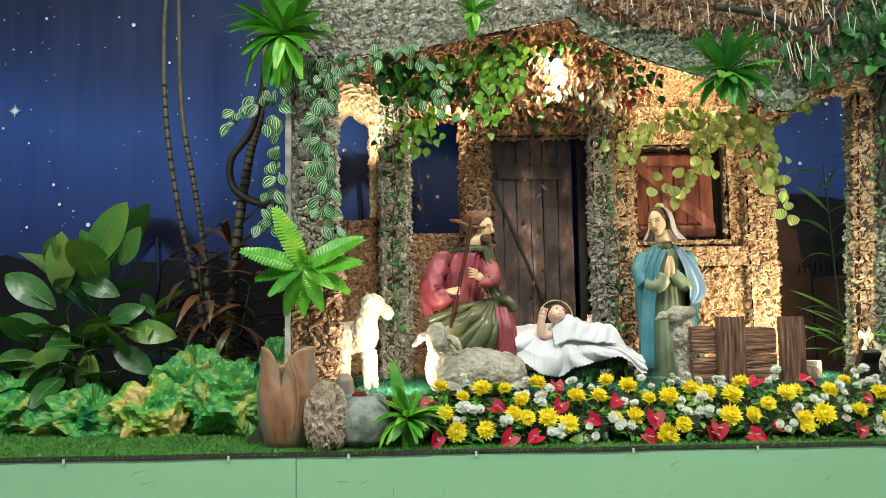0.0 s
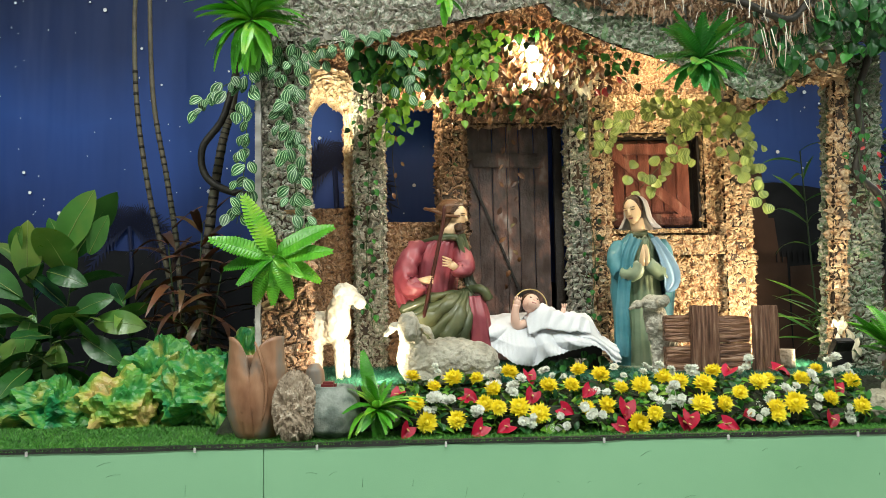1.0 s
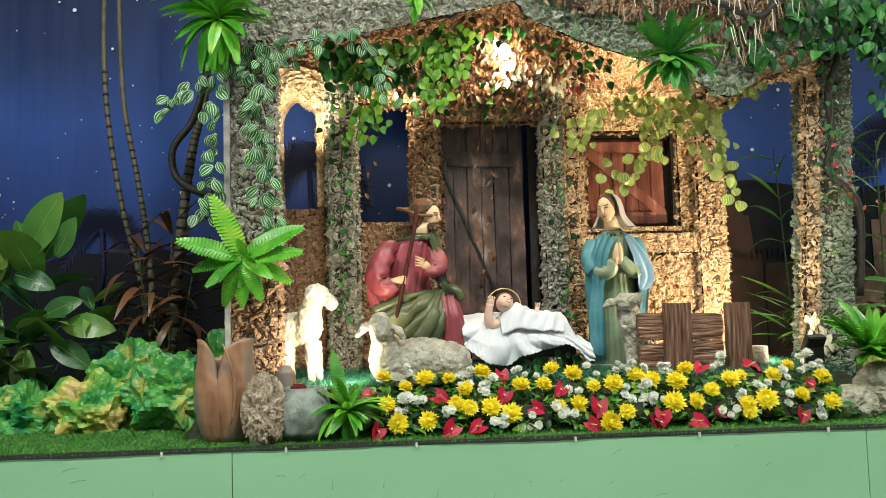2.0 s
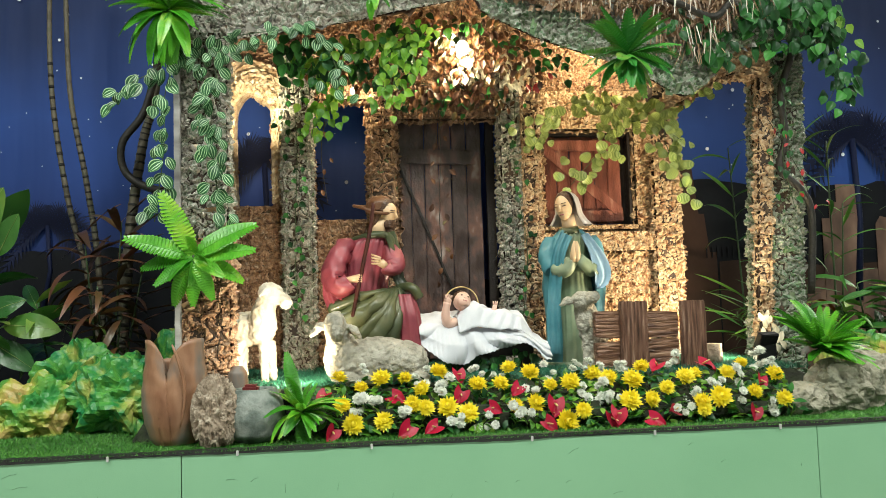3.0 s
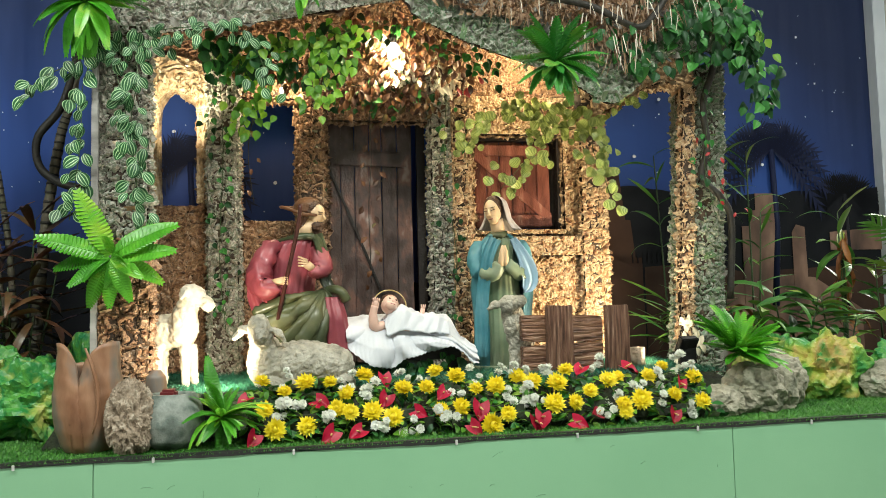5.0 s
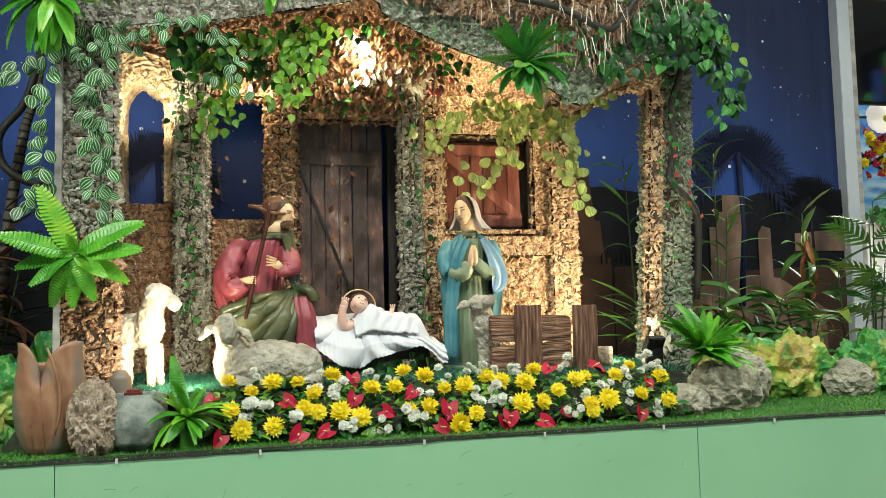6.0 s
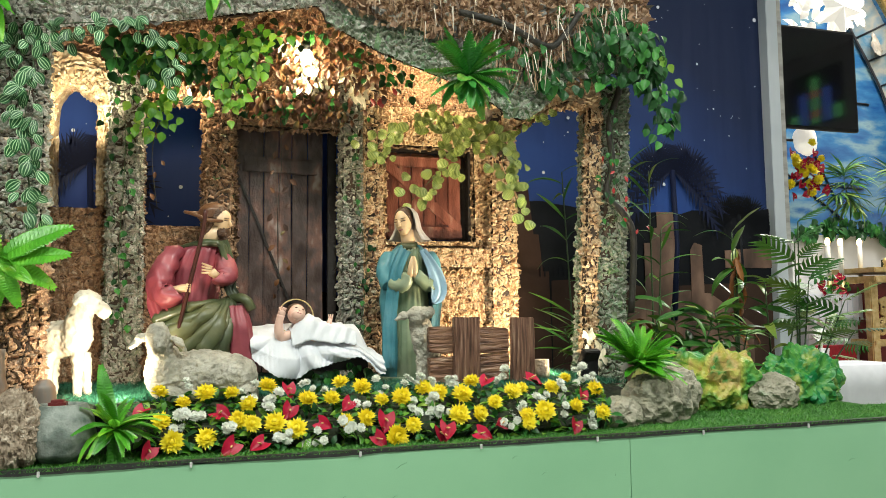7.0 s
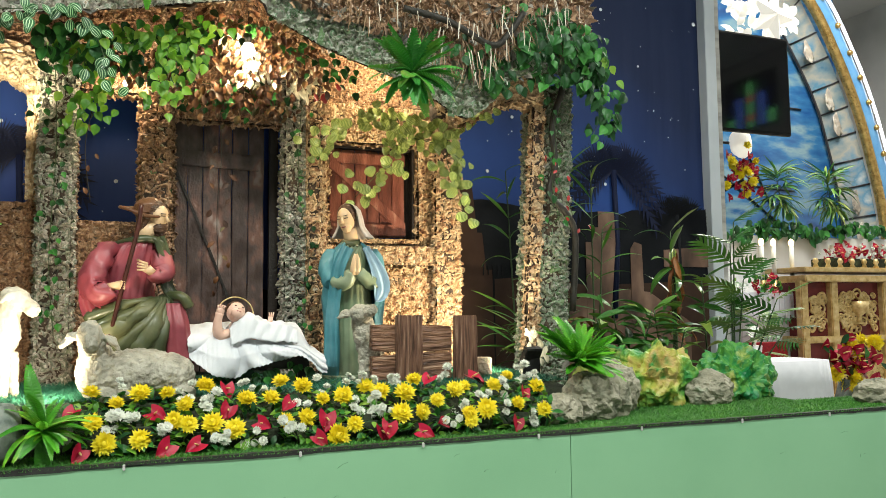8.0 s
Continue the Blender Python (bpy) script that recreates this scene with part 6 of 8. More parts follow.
def fern(x, y, z, count, size, label, meshes, seed, facing_to=(0, -1, 0.3), spread=1.0, given=()):
    """A fern: fronds that spring from one heart, mostly towards the given side."""
    r = random.Random(seed)
    ob = thing("fern", x, y, z, label, "fern", group="artificial ferns")
    heart = bmesh.new()
    ball(heart, (x, y, z), 0.018, 0, None, 8)
    part("heart", heart, "stem", ob)
    f = Vector(facing_to).normalized()
    s = f.orthogonal().normalized()
    t = f.cross(s)
    for k in range(count):
        a = 6.2832 * (k + r.uniform(-0.3, 0.3)) / count * (1 if count < 14 else 2)
        e = r.uniform(0.15, 0.55) if k % 2 else r.uniform(0.5, 1.1)
        d = (s * math.cos(a) + t * math.sin(a)) * spread + f * e
        part("frond", meshes[min(2, int(r.random() * 3))], None, ob, m=aim((x, y, z), d, r.uniform(-0.5, 0.5), size * r.uniform(0.8, 1.12)))
    for d, sz in given:
        part("frond", meshes[1], None, ob, m=aim((x, y, z), d, 0, sz))
    return ob


column_fern = fern(-1.05, 0.42, 1.95, 6, 0.7, "bright green artificial fern fixed to the corner column", FR, 1)
for k, (dx, dz) in enumerate(((-0.27, 0.05), (-0.23, -0.06), (-0.13, 0.25), (0.25, 0.13), (0.27, -0.01), (0.23, -0.13), (-0.15, -0.16), (-0.10, -0.25), (0.0, -0.26), (0.09, -0.22), (0.17, 0.03), (-0.05, -0.13), (0.14, -0.13))):
    d = Vector((dx, -0.09 + 0.03 * (k % 3), dz + 0.04))
    part("frond", FR[k % 2], None, column_fern, m=facing((-1.05, 0.41, 1.955), d, (0.1 * (k % 3 - 1), -1, 0.55), d.length / 0.235))
fern(0.99, 0.28, 2.86, 44, 1.0, "deep green fern with reddish tips hanging from the roof edge", FRD, 2, spread=0.9)
fern(-1.16, 0.46, 3.12, 46, 1.15, "bright green artificial fern at the roof corner", FRS, 3)
fern(1.95, 0.40, STAGE + 0.28, 52, 1.12, "bright green fern standing among rocks by the pillar", [FRS[0], FRS[0], FRS[1]], 4, (0, -0.45, 0.95), 0.62)
fern(-0.56, 0.16, STAGE + 0.11, 30, 0.72, "bright green fern drooping over the edge of the stage", FRS, 5, (0.3, -0.45, 0.85), 0.8, (((-0.25, -0.1, 1), 1.15), ((-0.1, -0.35, 1), 0.9), ((0.12, -0.75, -1), 1.1), ((0.6, -0.5, 0.5), 1.0), ((0.9, -0.4, 0.7), 1.0)))
fern(-0.20, 0.55, 3.27, 12, 0.6, "small bright fern under the roof edge", FR, 6)

LEAF = {
    "stripe": [blade_mesh("leaf", "leaf_stripe", 0.086, 0.058, b, 0.25, 0.75, 8) for b in (0.2, 0.5)],
    "round": [blade_mesh("leaf", "leaf_round", 0.06, 0.066, b, 0.3, 0.55, 8) for b in (0.3, 0.6)],
    "ivy": [blade_mesh("leaf", "leaf_ivy", 0.072, 0.054, b, 0.3, 1.0, 6, shape=0.72) for b in (0.2, 0.5)],
    "dark": [blade_mesh("leaf", "leaf_dark", 0.07, 0.052, b, 0.3, 1.0, 6, shape=0.72) for b in (0.2, 0.5)],
    "brown": [blade_mesh("leaf", "leaf_brown", 0.055, 0.03, b, 0.3, 0.9, 6) for b in (0.3, 0.8)],
    "red": [blade_mesh("leaf", "leaf_red", 0.06, 0.03, b, 0.2, 0.9, 6) for b in (0.3, 0.7)],
    "white": [blade_mesh("leaf", "leaf_glare", 0.06, 0.028, b, 0.3, 0.9, 6) for b in (0.3, 0.8)],
}


def vine(name, paths, kind, gap, label, seed, size=1.0, jitter=0.03, stem="stem", hang=1.0, group="artificial vines", radius=0.0022):
    """A climbing or hanging plant: thin stems with leaves set along them."""
    r = random.Random(seed)
    p0 = Vector(paths[0][0])
    ob = thing(name, *p0, label, "vine", group=group)
    for pts in paths:
        n = max(6, int(sum((Vector(b) - Vector(a)).length for a, b in zip(pts, pts[1:])) / 0.03))
        line = curve(pts, n)
        part("stem", tube(bmesh.new(), line, radius, 5), stem, ob)
        along = 0.0
        for a, b in zip(line, line[1:]):
            along += (b - a).length
            while along > gap:
                along -= gap
                c = a.lerp(b, r.random())
                j = Vector((r.gauss(0, jitter), r.gauss(-0.4 * jitter, jitter * 0.6), r.gauss(0, jitter * 0.7)))
                d = Vector((r.uniform(-1, 1), r.uniform(-0.5, 0.1), -hang + r.uniform(-0.5, 0.6)))
                nn = Vector((r.uniform(-0.5, 0.5), -1, r.uniform(-0.1, 0.9)))
                me = LEAF[kind][r.randrange(2)]
                part("leaf", me, None, ob, m=facing(c + j, d, nn, size * r.uniform(0.75, 1.2)))
    return ob


vine("vine", [[(-1.10, 0.5, 3.0), (-1.03, 0.46, 2.75), (-0.97, 0.46, 2.45), (-0.93, 0.45, 2.08)], [(-1.0, 0.5, 3.0), (-0.95, 0.46, 2.8), (-0.98, 0.47, 2.55), (-0.95, 0.46, 2.25)]], "stripe", 0.024, "green and white striped vine hanging down the corner column", 11, 0.8)
vine("vine", [[(-1.1, 0.5, 2.98), (-1.18, 0.46, 2.75), (-1.19, 0.45, 2.45), (-1.23, 0.44, 2.12)]], "stripe", 0.026, "striped vine trailing off the column edge", 12, 0.85, 0.02)
vine("vine", [[(-1.12, 0.5, 2.95), (-1.25, 0.45, 2.82), (-1.36, 0.42, 2.74), (-1.42, 0.4, 2.62)]], "stripe", 0.026, "striped vine trailing into the air", 13, 0.85, 0.03)
vine("vine", [[(-1.2, 0.52, 2.95), (-0.95, 0.5, 3.0), (-0.7, 0.5, 3.04), (-0.5, 0.5, 3.03), (-0.41, 0.5, 2.92), (-0.36, 0.5, 2.74)], [(-1.1, 0.52, 2.9), (-0.9, 0.5, 2.95), (-0.7, 0.5, 2.98)]], "stripe", 0.02, "striped vine along the roof edge", 14, 0.75, 0.03)
vine("ivy", [[(-0.5, 0.9, 3.05), (-0.3, 0.86, 3.08), (-0.1, 0.85, 3.12), (0.06, 0.82, 3.17)], [(-0.12, 0.86, 3.12), (-0.1, 0.85, 2.95), (-0.15, 0.8, 2.74)], [(-0.02, 0.86, 3.14), (-0.02, 0.84, 3.02), (-0.08, 0.84, 2.9)]], "ivy", 0.009, "bright lime green ivy under the eaves", 15, 0.8, 0.06)
vine("ivy", [[(-0.62, 1.1, 3.1), (-0.5, 1.05, 2.95), (-0.52, 1.1, 2.8), (-0.55, 1.16, 2.66)], [(-0.5, 1.1, 3.05), (-0.42, 1.1, 2.9), (-0.47, 1.12, 2.72)]], "ivy", 0.012, "green ivy hanging over the brown column", 16, 0.75, 0.05)
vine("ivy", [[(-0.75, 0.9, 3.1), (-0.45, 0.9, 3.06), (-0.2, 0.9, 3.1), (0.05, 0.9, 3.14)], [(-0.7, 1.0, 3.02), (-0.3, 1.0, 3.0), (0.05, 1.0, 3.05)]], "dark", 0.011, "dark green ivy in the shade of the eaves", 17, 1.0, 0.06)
vine("creeper", [[(-0.6, 1.25, 3.15), (-0.3, 1.25, 3.05), (0.0, 1.25, 3.0), (0.3, 1.25, 2.98), (0.56, 1.25, 3.05)], [(-0.1, 1.2, 3.2), (0.2, 1.2, 3.15), (0.5, 1.2, 3.15)], [(0.0, 1.3, 2.95), (0.3, 1.3, 2.92), (0.55, 1.3, 2.9)], [(0.45, 1.15, 3.24), (0.6, 1.15, 3.16), (0.66, 1.18, 3.02)], [(0.1, 1.15, 3.3), (0.3, 1.12, 3.3), (0.52, 1.12, 3.24)]], "brown", 0.0045, "dry brown leaves massed over the door", 18, 1.0, 0.06, "stem_dark")
# leaves whitened in colour to stand for the glare of the bulb
vine("creeper", [[(0.22, 1.22, 3.26), (0.3, 1.2, 3.2), (0.38, 1.2, 3.12), (0.3, 1.2, 3.02)], [(0.58, 1.2, 3.12), (0.66, 1.2, 3.05), (0.6, 1.2, 2.98)]], "white", 0.0035, "pale dry leaves round the bare bulb", 19, 1.0, 0.04, "stem_dark")
vine("creeper", [[(0.2, 1.42, 2.95), (0.21, 1.42, 2.6), (0.19, 1.42, 2.3), (0.2, 1.42, 1.85)]], "brown", 0.06, "thin brown-leaved creeper hanging before the door", 20, 0.9, 0.035, "stem_dark")
vine("creeper", [[(-0.45, 1.25, 2.9), (-0.5, 1.22, 2.6), (-0.47, 1.22, 2.3)]], "brown", 0.09, "thin brown-leaved creeper hanging by the window", 21, 0.8, 0.03, "stem_dark")
vine("vine", [[(0.72, 1.25, 2.68), (0.85, 1.22, 2.8), (1.05, 1.2, 2.9), (1.3, 1.2, 2.85), (1.45, 1.15, 2.8)], [(1.05, 1.2, 2.85), (1.2, 1.2, 2.78), (1.45, 1.15, 2.72), (1.55, 1.0, 2.6)], [(1.25, 1.2, 2.8), (1.2, 1.2, 2.65), (1.08, 1.2, 2.52), (0.95, 1.2, 2.38)],
              [(1.5, 1.1, 2.75), (1.48, 1.06, 2.6), (1.52, 1.02, 2.45), (1.56, 1.0, 2.28)], [(1.4, 1.15, 2.8), (1.55, 1.05, 2.85), (1.72, 0.98, 2.94)], [(0.8, 1.2, 2.72), (0.76, 1.2, 2.65), (0.72, 1.2, 2.6)]], "round", 0.0165, "hanging vine of round pale-veined yellow-green leaves", 22, 0.95, 0.05)
vine("ivy", [[(1.5, 0.62, 3.1), (1.75, 0.66, 3.12), (2.0, 0.7, 3.2), (2.2, 0.74, 3.2), (2.34, 0.78, 3.05), (2.38, 0.8, 2.85)], [(1.95, 0.7, 3.05), (2.1, 0.74, 3.1), (2.3, 0.76, 3.15)], [(1.3, 0.5, 3.12), (1.5, 0.56, 3.0), (1.7, 0.6, 2.95)], [(2.25, 0.78, 3.3), (2.35, 0.8, 3.1), (2.42, 0.82, 2.95), (2.36, 0.84, 2.78)], [(1.55, 0.58, 3.34), (1.9, 0.62, 3.36), (2.2, 0.68, 3.34), (2.36, 0.75, 3.2)], [(1.65, 0.57, 3.2), (2.0, 0.62, 3.24), (2.28, 0.7, 3.26)]], "dark", 0.0115, "dark glossy ivy over the roof end", 23, 1.1, 0.06)
vine("ivy", [[(2.05, 0.9, 3.1), (2.12, 0.88, 2.8), (2.1, 0.9, 2.5), (2.15, 0.9, 2.2)]], "dark", 0.05, "sparse ivy down the outer pillar", 24, 0.7, 0.05)
vine("ivy", [[(2.28, 0.85, 3.3), (2.38, 0.84, 3.2), (2.42, 0.84, 3.0)]], "ivy", 0.02, "bright ivy at the roof end", 25, 0.9, 0.06)
vine("creeper", [[(2.02, 0.9, 2.7), (2.15, 0.88, 2.45), (2.22, 0.88, 2.3), (2.24, 0.9, 2.1)]], "red", 0.06, "creeper with small red flowers on the pillar", 26, 0.6, 0.04, "stem_dark")
vine("creeper", [[(0.72, 1.3, 2.95), (0.76, 1.3, 3.02), (0.85, 1.3, 3.0)]], "red", 0.03, "red poinsettia sprig on the column", 27, 1.0, 0.03, "stem_dark")
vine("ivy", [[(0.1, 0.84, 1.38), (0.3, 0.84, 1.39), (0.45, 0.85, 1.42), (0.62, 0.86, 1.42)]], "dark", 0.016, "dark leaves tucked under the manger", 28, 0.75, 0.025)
# clump added for the white glow by the pillar, painted pale
vine("creeper", [[(1.9, 0.86, 1.38), (1.95, 0.86, 1.5), (1.92, 0.86, 1.62)]], "white", 0.008, "pale dry leaves at the foot of the pillar", 29, 1.1, 0.03, "stem_dark")
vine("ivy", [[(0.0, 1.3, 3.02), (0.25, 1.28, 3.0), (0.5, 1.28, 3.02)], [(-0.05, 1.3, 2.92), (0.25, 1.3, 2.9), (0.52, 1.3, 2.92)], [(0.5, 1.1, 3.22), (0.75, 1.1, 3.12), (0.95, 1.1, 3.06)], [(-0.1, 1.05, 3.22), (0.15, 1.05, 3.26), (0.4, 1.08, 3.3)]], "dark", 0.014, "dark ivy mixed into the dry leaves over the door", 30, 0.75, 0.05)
vine("ivy", [[(-0.66, 1.24, 3.1), (-0.64, 1.26, 2.6), (-0.66, 1.26, 2.0), (-0.63, 1.26, 1.6)]], "dark", 0.035, "sparse dark ivy down the brown column", 31, 0.6, 0.04)
vine("ivy", [[(0.66, 1.3, 3.0), (0.64, 1.32, 2.5), (0.7, 1.32, 2.0), (0.66, 1.32, 1.6)]], "dark", 0.04, "sparse dark ivy down the column by the door", 32, 0.55, 0.05)
# black climbing stem on the pillar
part_stem = tube(bmesh.new(), curve([(2.2, 0.86, 3.3), (2.17, 0.88, 3.05), (2.12, 0.92, 2.85), (2.14, 0.93, 2.6), (2.1, 0.94, 2.42), (2.2, 0.92, 2.3), (2.27, 0.93, 2.15), (2.25, 0.95, 1.7)], 30), 0.02, 8)
lone("climbing_stem", part_stem, "stem_dark", "black woody stem climbing the outer pillar", "stem")
lone("climbing_stem", tube(bmesh.new(), curve([(1.0, 0.42, 3.24), (1.25, 0.42, 3.2), (1.5, 0.46, 3.12), (1.62, 0.5, 3.2), (1.72, 0.5, 3.34)], 20), 0.018, 8), "stem_dark", "dark woody stem lying along the thatch", "stem")


def palm_trunk(pts, r0, r1, label):
    ob = thing("slender_palm", *pts[0], label, "tree", group="slender palms")
    line = curve(pts, 90)
    part("trunk", tube(bmesh.new(), line, [(r0 + (r1 - r0) * k / 90) * (1.1 if k % 3 == 0 else 1.0) for k in range(91)], 10), "palm_trunk", ob)
    for k in range(2, 62, 2):
        part("leaf_scar", tube(bmesh.new(), [line[k], line[k].lerp(line[k + 1], 0.5)], (r0 + (r1 - r0) * k / 90) * 1.12, 10), "stem_dark", ob)
    return ob


palm_trunk([(-1.78, 1.6, STAGE), (-1.9, 1.6, 1.9), (-2.02, 1.6, 2.4), (-2.11, 1.6, 3.0), (-2.13, 1.6, 3.6), (-2.1, 1.6, 4.0)], 0.017, 0.013, "slender ringed palm stem against the backdrop")
palm_trunk([(-1.8, 1.62, STAGE), (-1.85, 1.62, 2.0), (-1.92, 1.62, 2.5), (-2.02, 1.62, 3.1), (-2.05, 1.62, 4.0)], 0.019, 0.013, "slender ringed palm stem against the backdrop")
palm_trunk([(-1.7, 1.5, STAGE), (-1.64, 1.5, 2.1), (-1.56, 1.5, 2.7), (-1.47, 1.48, 3.1), (-1.46, 1.48, 4.0)], 0.034, 0.016, "dark leaning palm stem")
lone("climbing_stem", tube(bmesh.new(), curve([(-1.3, 1.3, 3.18), (-1.42, 1.34, 3.22), (-1.46, 1.4, 3.1), (-1.52, 1.36, 2.85), (-1.63, 1.34, 2.68), (-1.62, 1.34, 2.52), (-1.5, 1.3, 2.42), (-1.3, 1.2, 2.36)], 34), 0.022, 8), "stem_dark", "black woody stem looping round the palm", "stem")

BROAD = [blade_mesh("leaf", "broad_leaf", 0.34, 0.15, b, 0.12, 0.75, 14, "rib", 0.12) for b in (0.15, 0.5, 0.9)]
LONG = [blade_mesh("leaf", "long_leaf", 0.33, 0.078, b, 0.25, 0.8, 12, "rib", 0.1) for b in (0.2, 0.7, 1.2)]
RUST = [blade_mesh("leaf", "rust_leaf", 0.32, 0.045, b, 0.25, 0.8, 12, "", 0.15) for b in (0.3, 0.9, 1.4)]
DEAD = [blade_mesh("leaf", "dead_leaf", 0.28, 0.055, b, 0.4, 0.8, 12, "", 0.3) for b in (0.5, 1.0, 1.4)]
THIN = [blade_mesh("leaf", "long_leaf", 0.34, 0.028, b, 0.3, 0.9, 10) for b in (0.2, 0.6, 1.0)]


def leafy(name, x, y, z, stems, meshes, label, seed, category="plant", group="", leafstem="stem"):
    """A plant of several stems, each (dx, dy, height, leaves, leaf size, flare) with leaves round its upper part."""
    r = random.Random(seed)
    ob = thing(name, x, y, z, label, category, group)
    for dx, dy, h, cnt, size, flare in stems:
        top = Vector((x + dx, y + dy, z + h))
        line = curve([(x + dx * 0.2, y + dy * 0.2, z - 0.01), (x + dx * 0.6, y + dy * 0.6, z + h * 0.5), top], 12)
        part("stalk", tube(bmesh.new(), line, [0.008 - 0.004 * k / 12 for k in range(13)], 6), leafstem, ob)
        for k in range(cnt):
            a = 2.4 * k + r.uniform(-0.4, 0.4)
            u = 1 - 0.5 * k / cnt
            p = line[min(12, int(12 * u))]
            d = Vector((math.cos(a), math.sin(a) * 0.8 - 0.15, flare * (1.1 * u - 0.25) + r.uniform(-0.2, 0.3)))
            part("leaf", meshes[r.randrange(3)], None, ob, m=aim(p, d, r.uniform(-0.6, 0.6), size * r.uniform(0.75, 1.15)))
    return ob


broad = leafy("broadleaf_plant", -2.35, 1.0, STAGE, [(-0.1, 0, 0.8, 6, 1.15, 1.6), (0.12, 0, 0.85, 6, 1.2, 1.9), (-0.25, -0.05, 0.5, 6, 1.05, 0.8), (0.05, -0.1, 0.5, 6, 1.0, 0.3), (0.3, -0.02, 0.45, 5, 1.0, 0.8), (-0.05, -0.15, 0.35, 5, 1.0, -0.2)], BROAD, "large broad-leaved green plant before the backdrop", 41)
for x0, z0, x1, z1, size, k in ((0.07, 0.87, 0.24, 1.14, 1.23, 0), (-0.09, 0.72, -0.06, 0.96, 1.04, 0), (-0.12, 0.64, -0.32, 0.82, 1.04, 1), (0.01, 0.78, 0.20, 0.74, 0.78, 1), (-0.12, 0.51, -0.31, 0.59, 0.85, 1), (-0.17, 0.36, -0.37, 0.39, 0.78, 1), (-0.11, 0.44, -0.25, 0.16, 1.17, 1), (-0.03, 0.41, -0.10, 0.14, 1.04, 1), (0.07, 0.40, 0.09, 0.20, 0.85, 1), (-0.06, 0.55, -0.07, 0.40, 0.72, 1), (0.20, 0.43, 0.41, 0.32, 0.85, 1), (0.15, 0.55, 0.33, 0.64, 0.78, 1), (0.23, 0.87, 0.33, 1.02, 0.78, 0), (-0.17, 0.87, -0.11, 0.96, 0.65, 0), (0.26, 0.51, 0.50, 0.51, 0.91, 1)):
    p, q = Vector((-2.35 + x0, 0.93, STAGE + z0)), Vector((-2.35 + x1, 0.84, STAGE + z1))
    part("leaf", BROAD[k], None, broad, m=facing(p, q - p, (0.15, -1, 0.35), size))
leafy("broadleaf_plant", -2.95, 1.05, STAGE, [(-0.1, 0, 0.6, 6, 1.0, 1.0), (0.12, 0, 0.35, 5, 0.9, 0.6)], BROAD, "broad-leaved green plant in the shade", 42)
leafy("cordyline", -1.64, 1.1, STAGE, [(-0.12, 0, 0.98, 16, 1.0, 1.0), (0.06, 0.05, 1.05, 16, 1.0, 1.1), (0.2, -0.05, 0.8, 14, 0.95, 0.5), (-0.02, -0.1, 0.7, 14, 0.9, 0.2), (0.1, -0.1, 0.55, 12, 0.9, -0.3)], RUST, "dark rust and brown long-leaved cordyline", 43)
leafy("dracaena", -1.85, 1.1, STAGE, [(-0.15, 0, 0.62, 9, 0.9, 0.8), (0.05, -0.05, 0.5, 8, 0.8, 0.5)], LONG, "green long-leaved dracaena beside the cordyline", 44)
leafy("dracaena", 2.3, 1.55, STAGE, [(-0.12, 0, 0.55, 18, 1.05, 0.9), (0.1, -0.05, 0.5, 18, 1.05, 0.7), (-0.25, -0.1, 0.45, 16, 0.95, 0.5), (-0.15, -0.25, 0.4, 16, 0.9, 0.4)], THIN, "dark long-leaved plant behind the pillar", 45)
leafy("palm_plant", 2.3, 1.75, STAGE, [(-0.1, 0, 1.55, 11, 1.15, 0.8), (0.35, -0.1, 1.6, 12, 1.0, 1.0)], THIN, "thin-leaved young palm behind the pillar", 46)
leafy("palm_plant", 2.62, 1.3, STAGE, [(0.0, 0, 1.5, 12, 0.9, 1.1), (0.05, -0.05, 1.1, 10, 0.9, 0.9)], THIN, "thin-leaved young palm beside the pillar", 47)
leafy("dracaena", 2.75, 1.1, STAGE, [(-0.12, 0, 0.6, 10, 0.9, 0.6), (0.15, -0.05, 0.55, 10, 0.9, 0.5), (-0.3, -0.1, 0.5, 9, 0.85, 0.4)], LONG, "green long-leaved plant behind the paper rocks", 48)
leafy("cordyline", 3.26, 1.3, STAGE, [(0.0, 0, 1.1, 8, 0.85, 1.3), (0.02, 0.0, 0.9, 6, 0.7, -0.6)], LONG, "tall bare-stemmed cordyline with a leafy head", 49)
leafy("cordyline", 3.27, 1.28, STAGE, [(0.0, 0, 0.98, 12, 0.8, -2.2)], DEAD, "drooping rust-brown dead leaves on a stem", 50)
leafy("dracaena", 3.4, 1.1, STAGE, [(-0.05, 0, 0.75, 10, 0.8, 0.7), (0.15, -0.05, 0.55, 8, 0.75, 0.4)], LONG, "green long-leaved plant before the backdrop post", 51)
leafy("dracaena", 2.55, 0.98, STAGE, [(-0.12, 0, 0.42, 12, 0.75, 0.5), (0.12, -0.02, 0.38, 12, 0.75, 0.4), (0.3, 0, 0.5, 10, 0.75, 0.6)], LONG, "low green long-leaved plant behind the rocks", 54)
leafy("dracaena", 3.02, 1.05, STAGE, [(-0.1, 0, 0.55, 12, 0.7, 0.6), (0.12, -0.02, 0.42, 12, 0.7, 0.4)], LONG, "green long-leaved plant behind the tan rock", 55)
leafy("cordyline", 2.5, 1.2, STAGE, [(-0.1, 0, 0.5, 9, 0.7, 0.6), (0.1, -0.05, 0.42, 8, 0.65, 0.3)], DEAD, "low rust-leaved plant in the shade", 52)


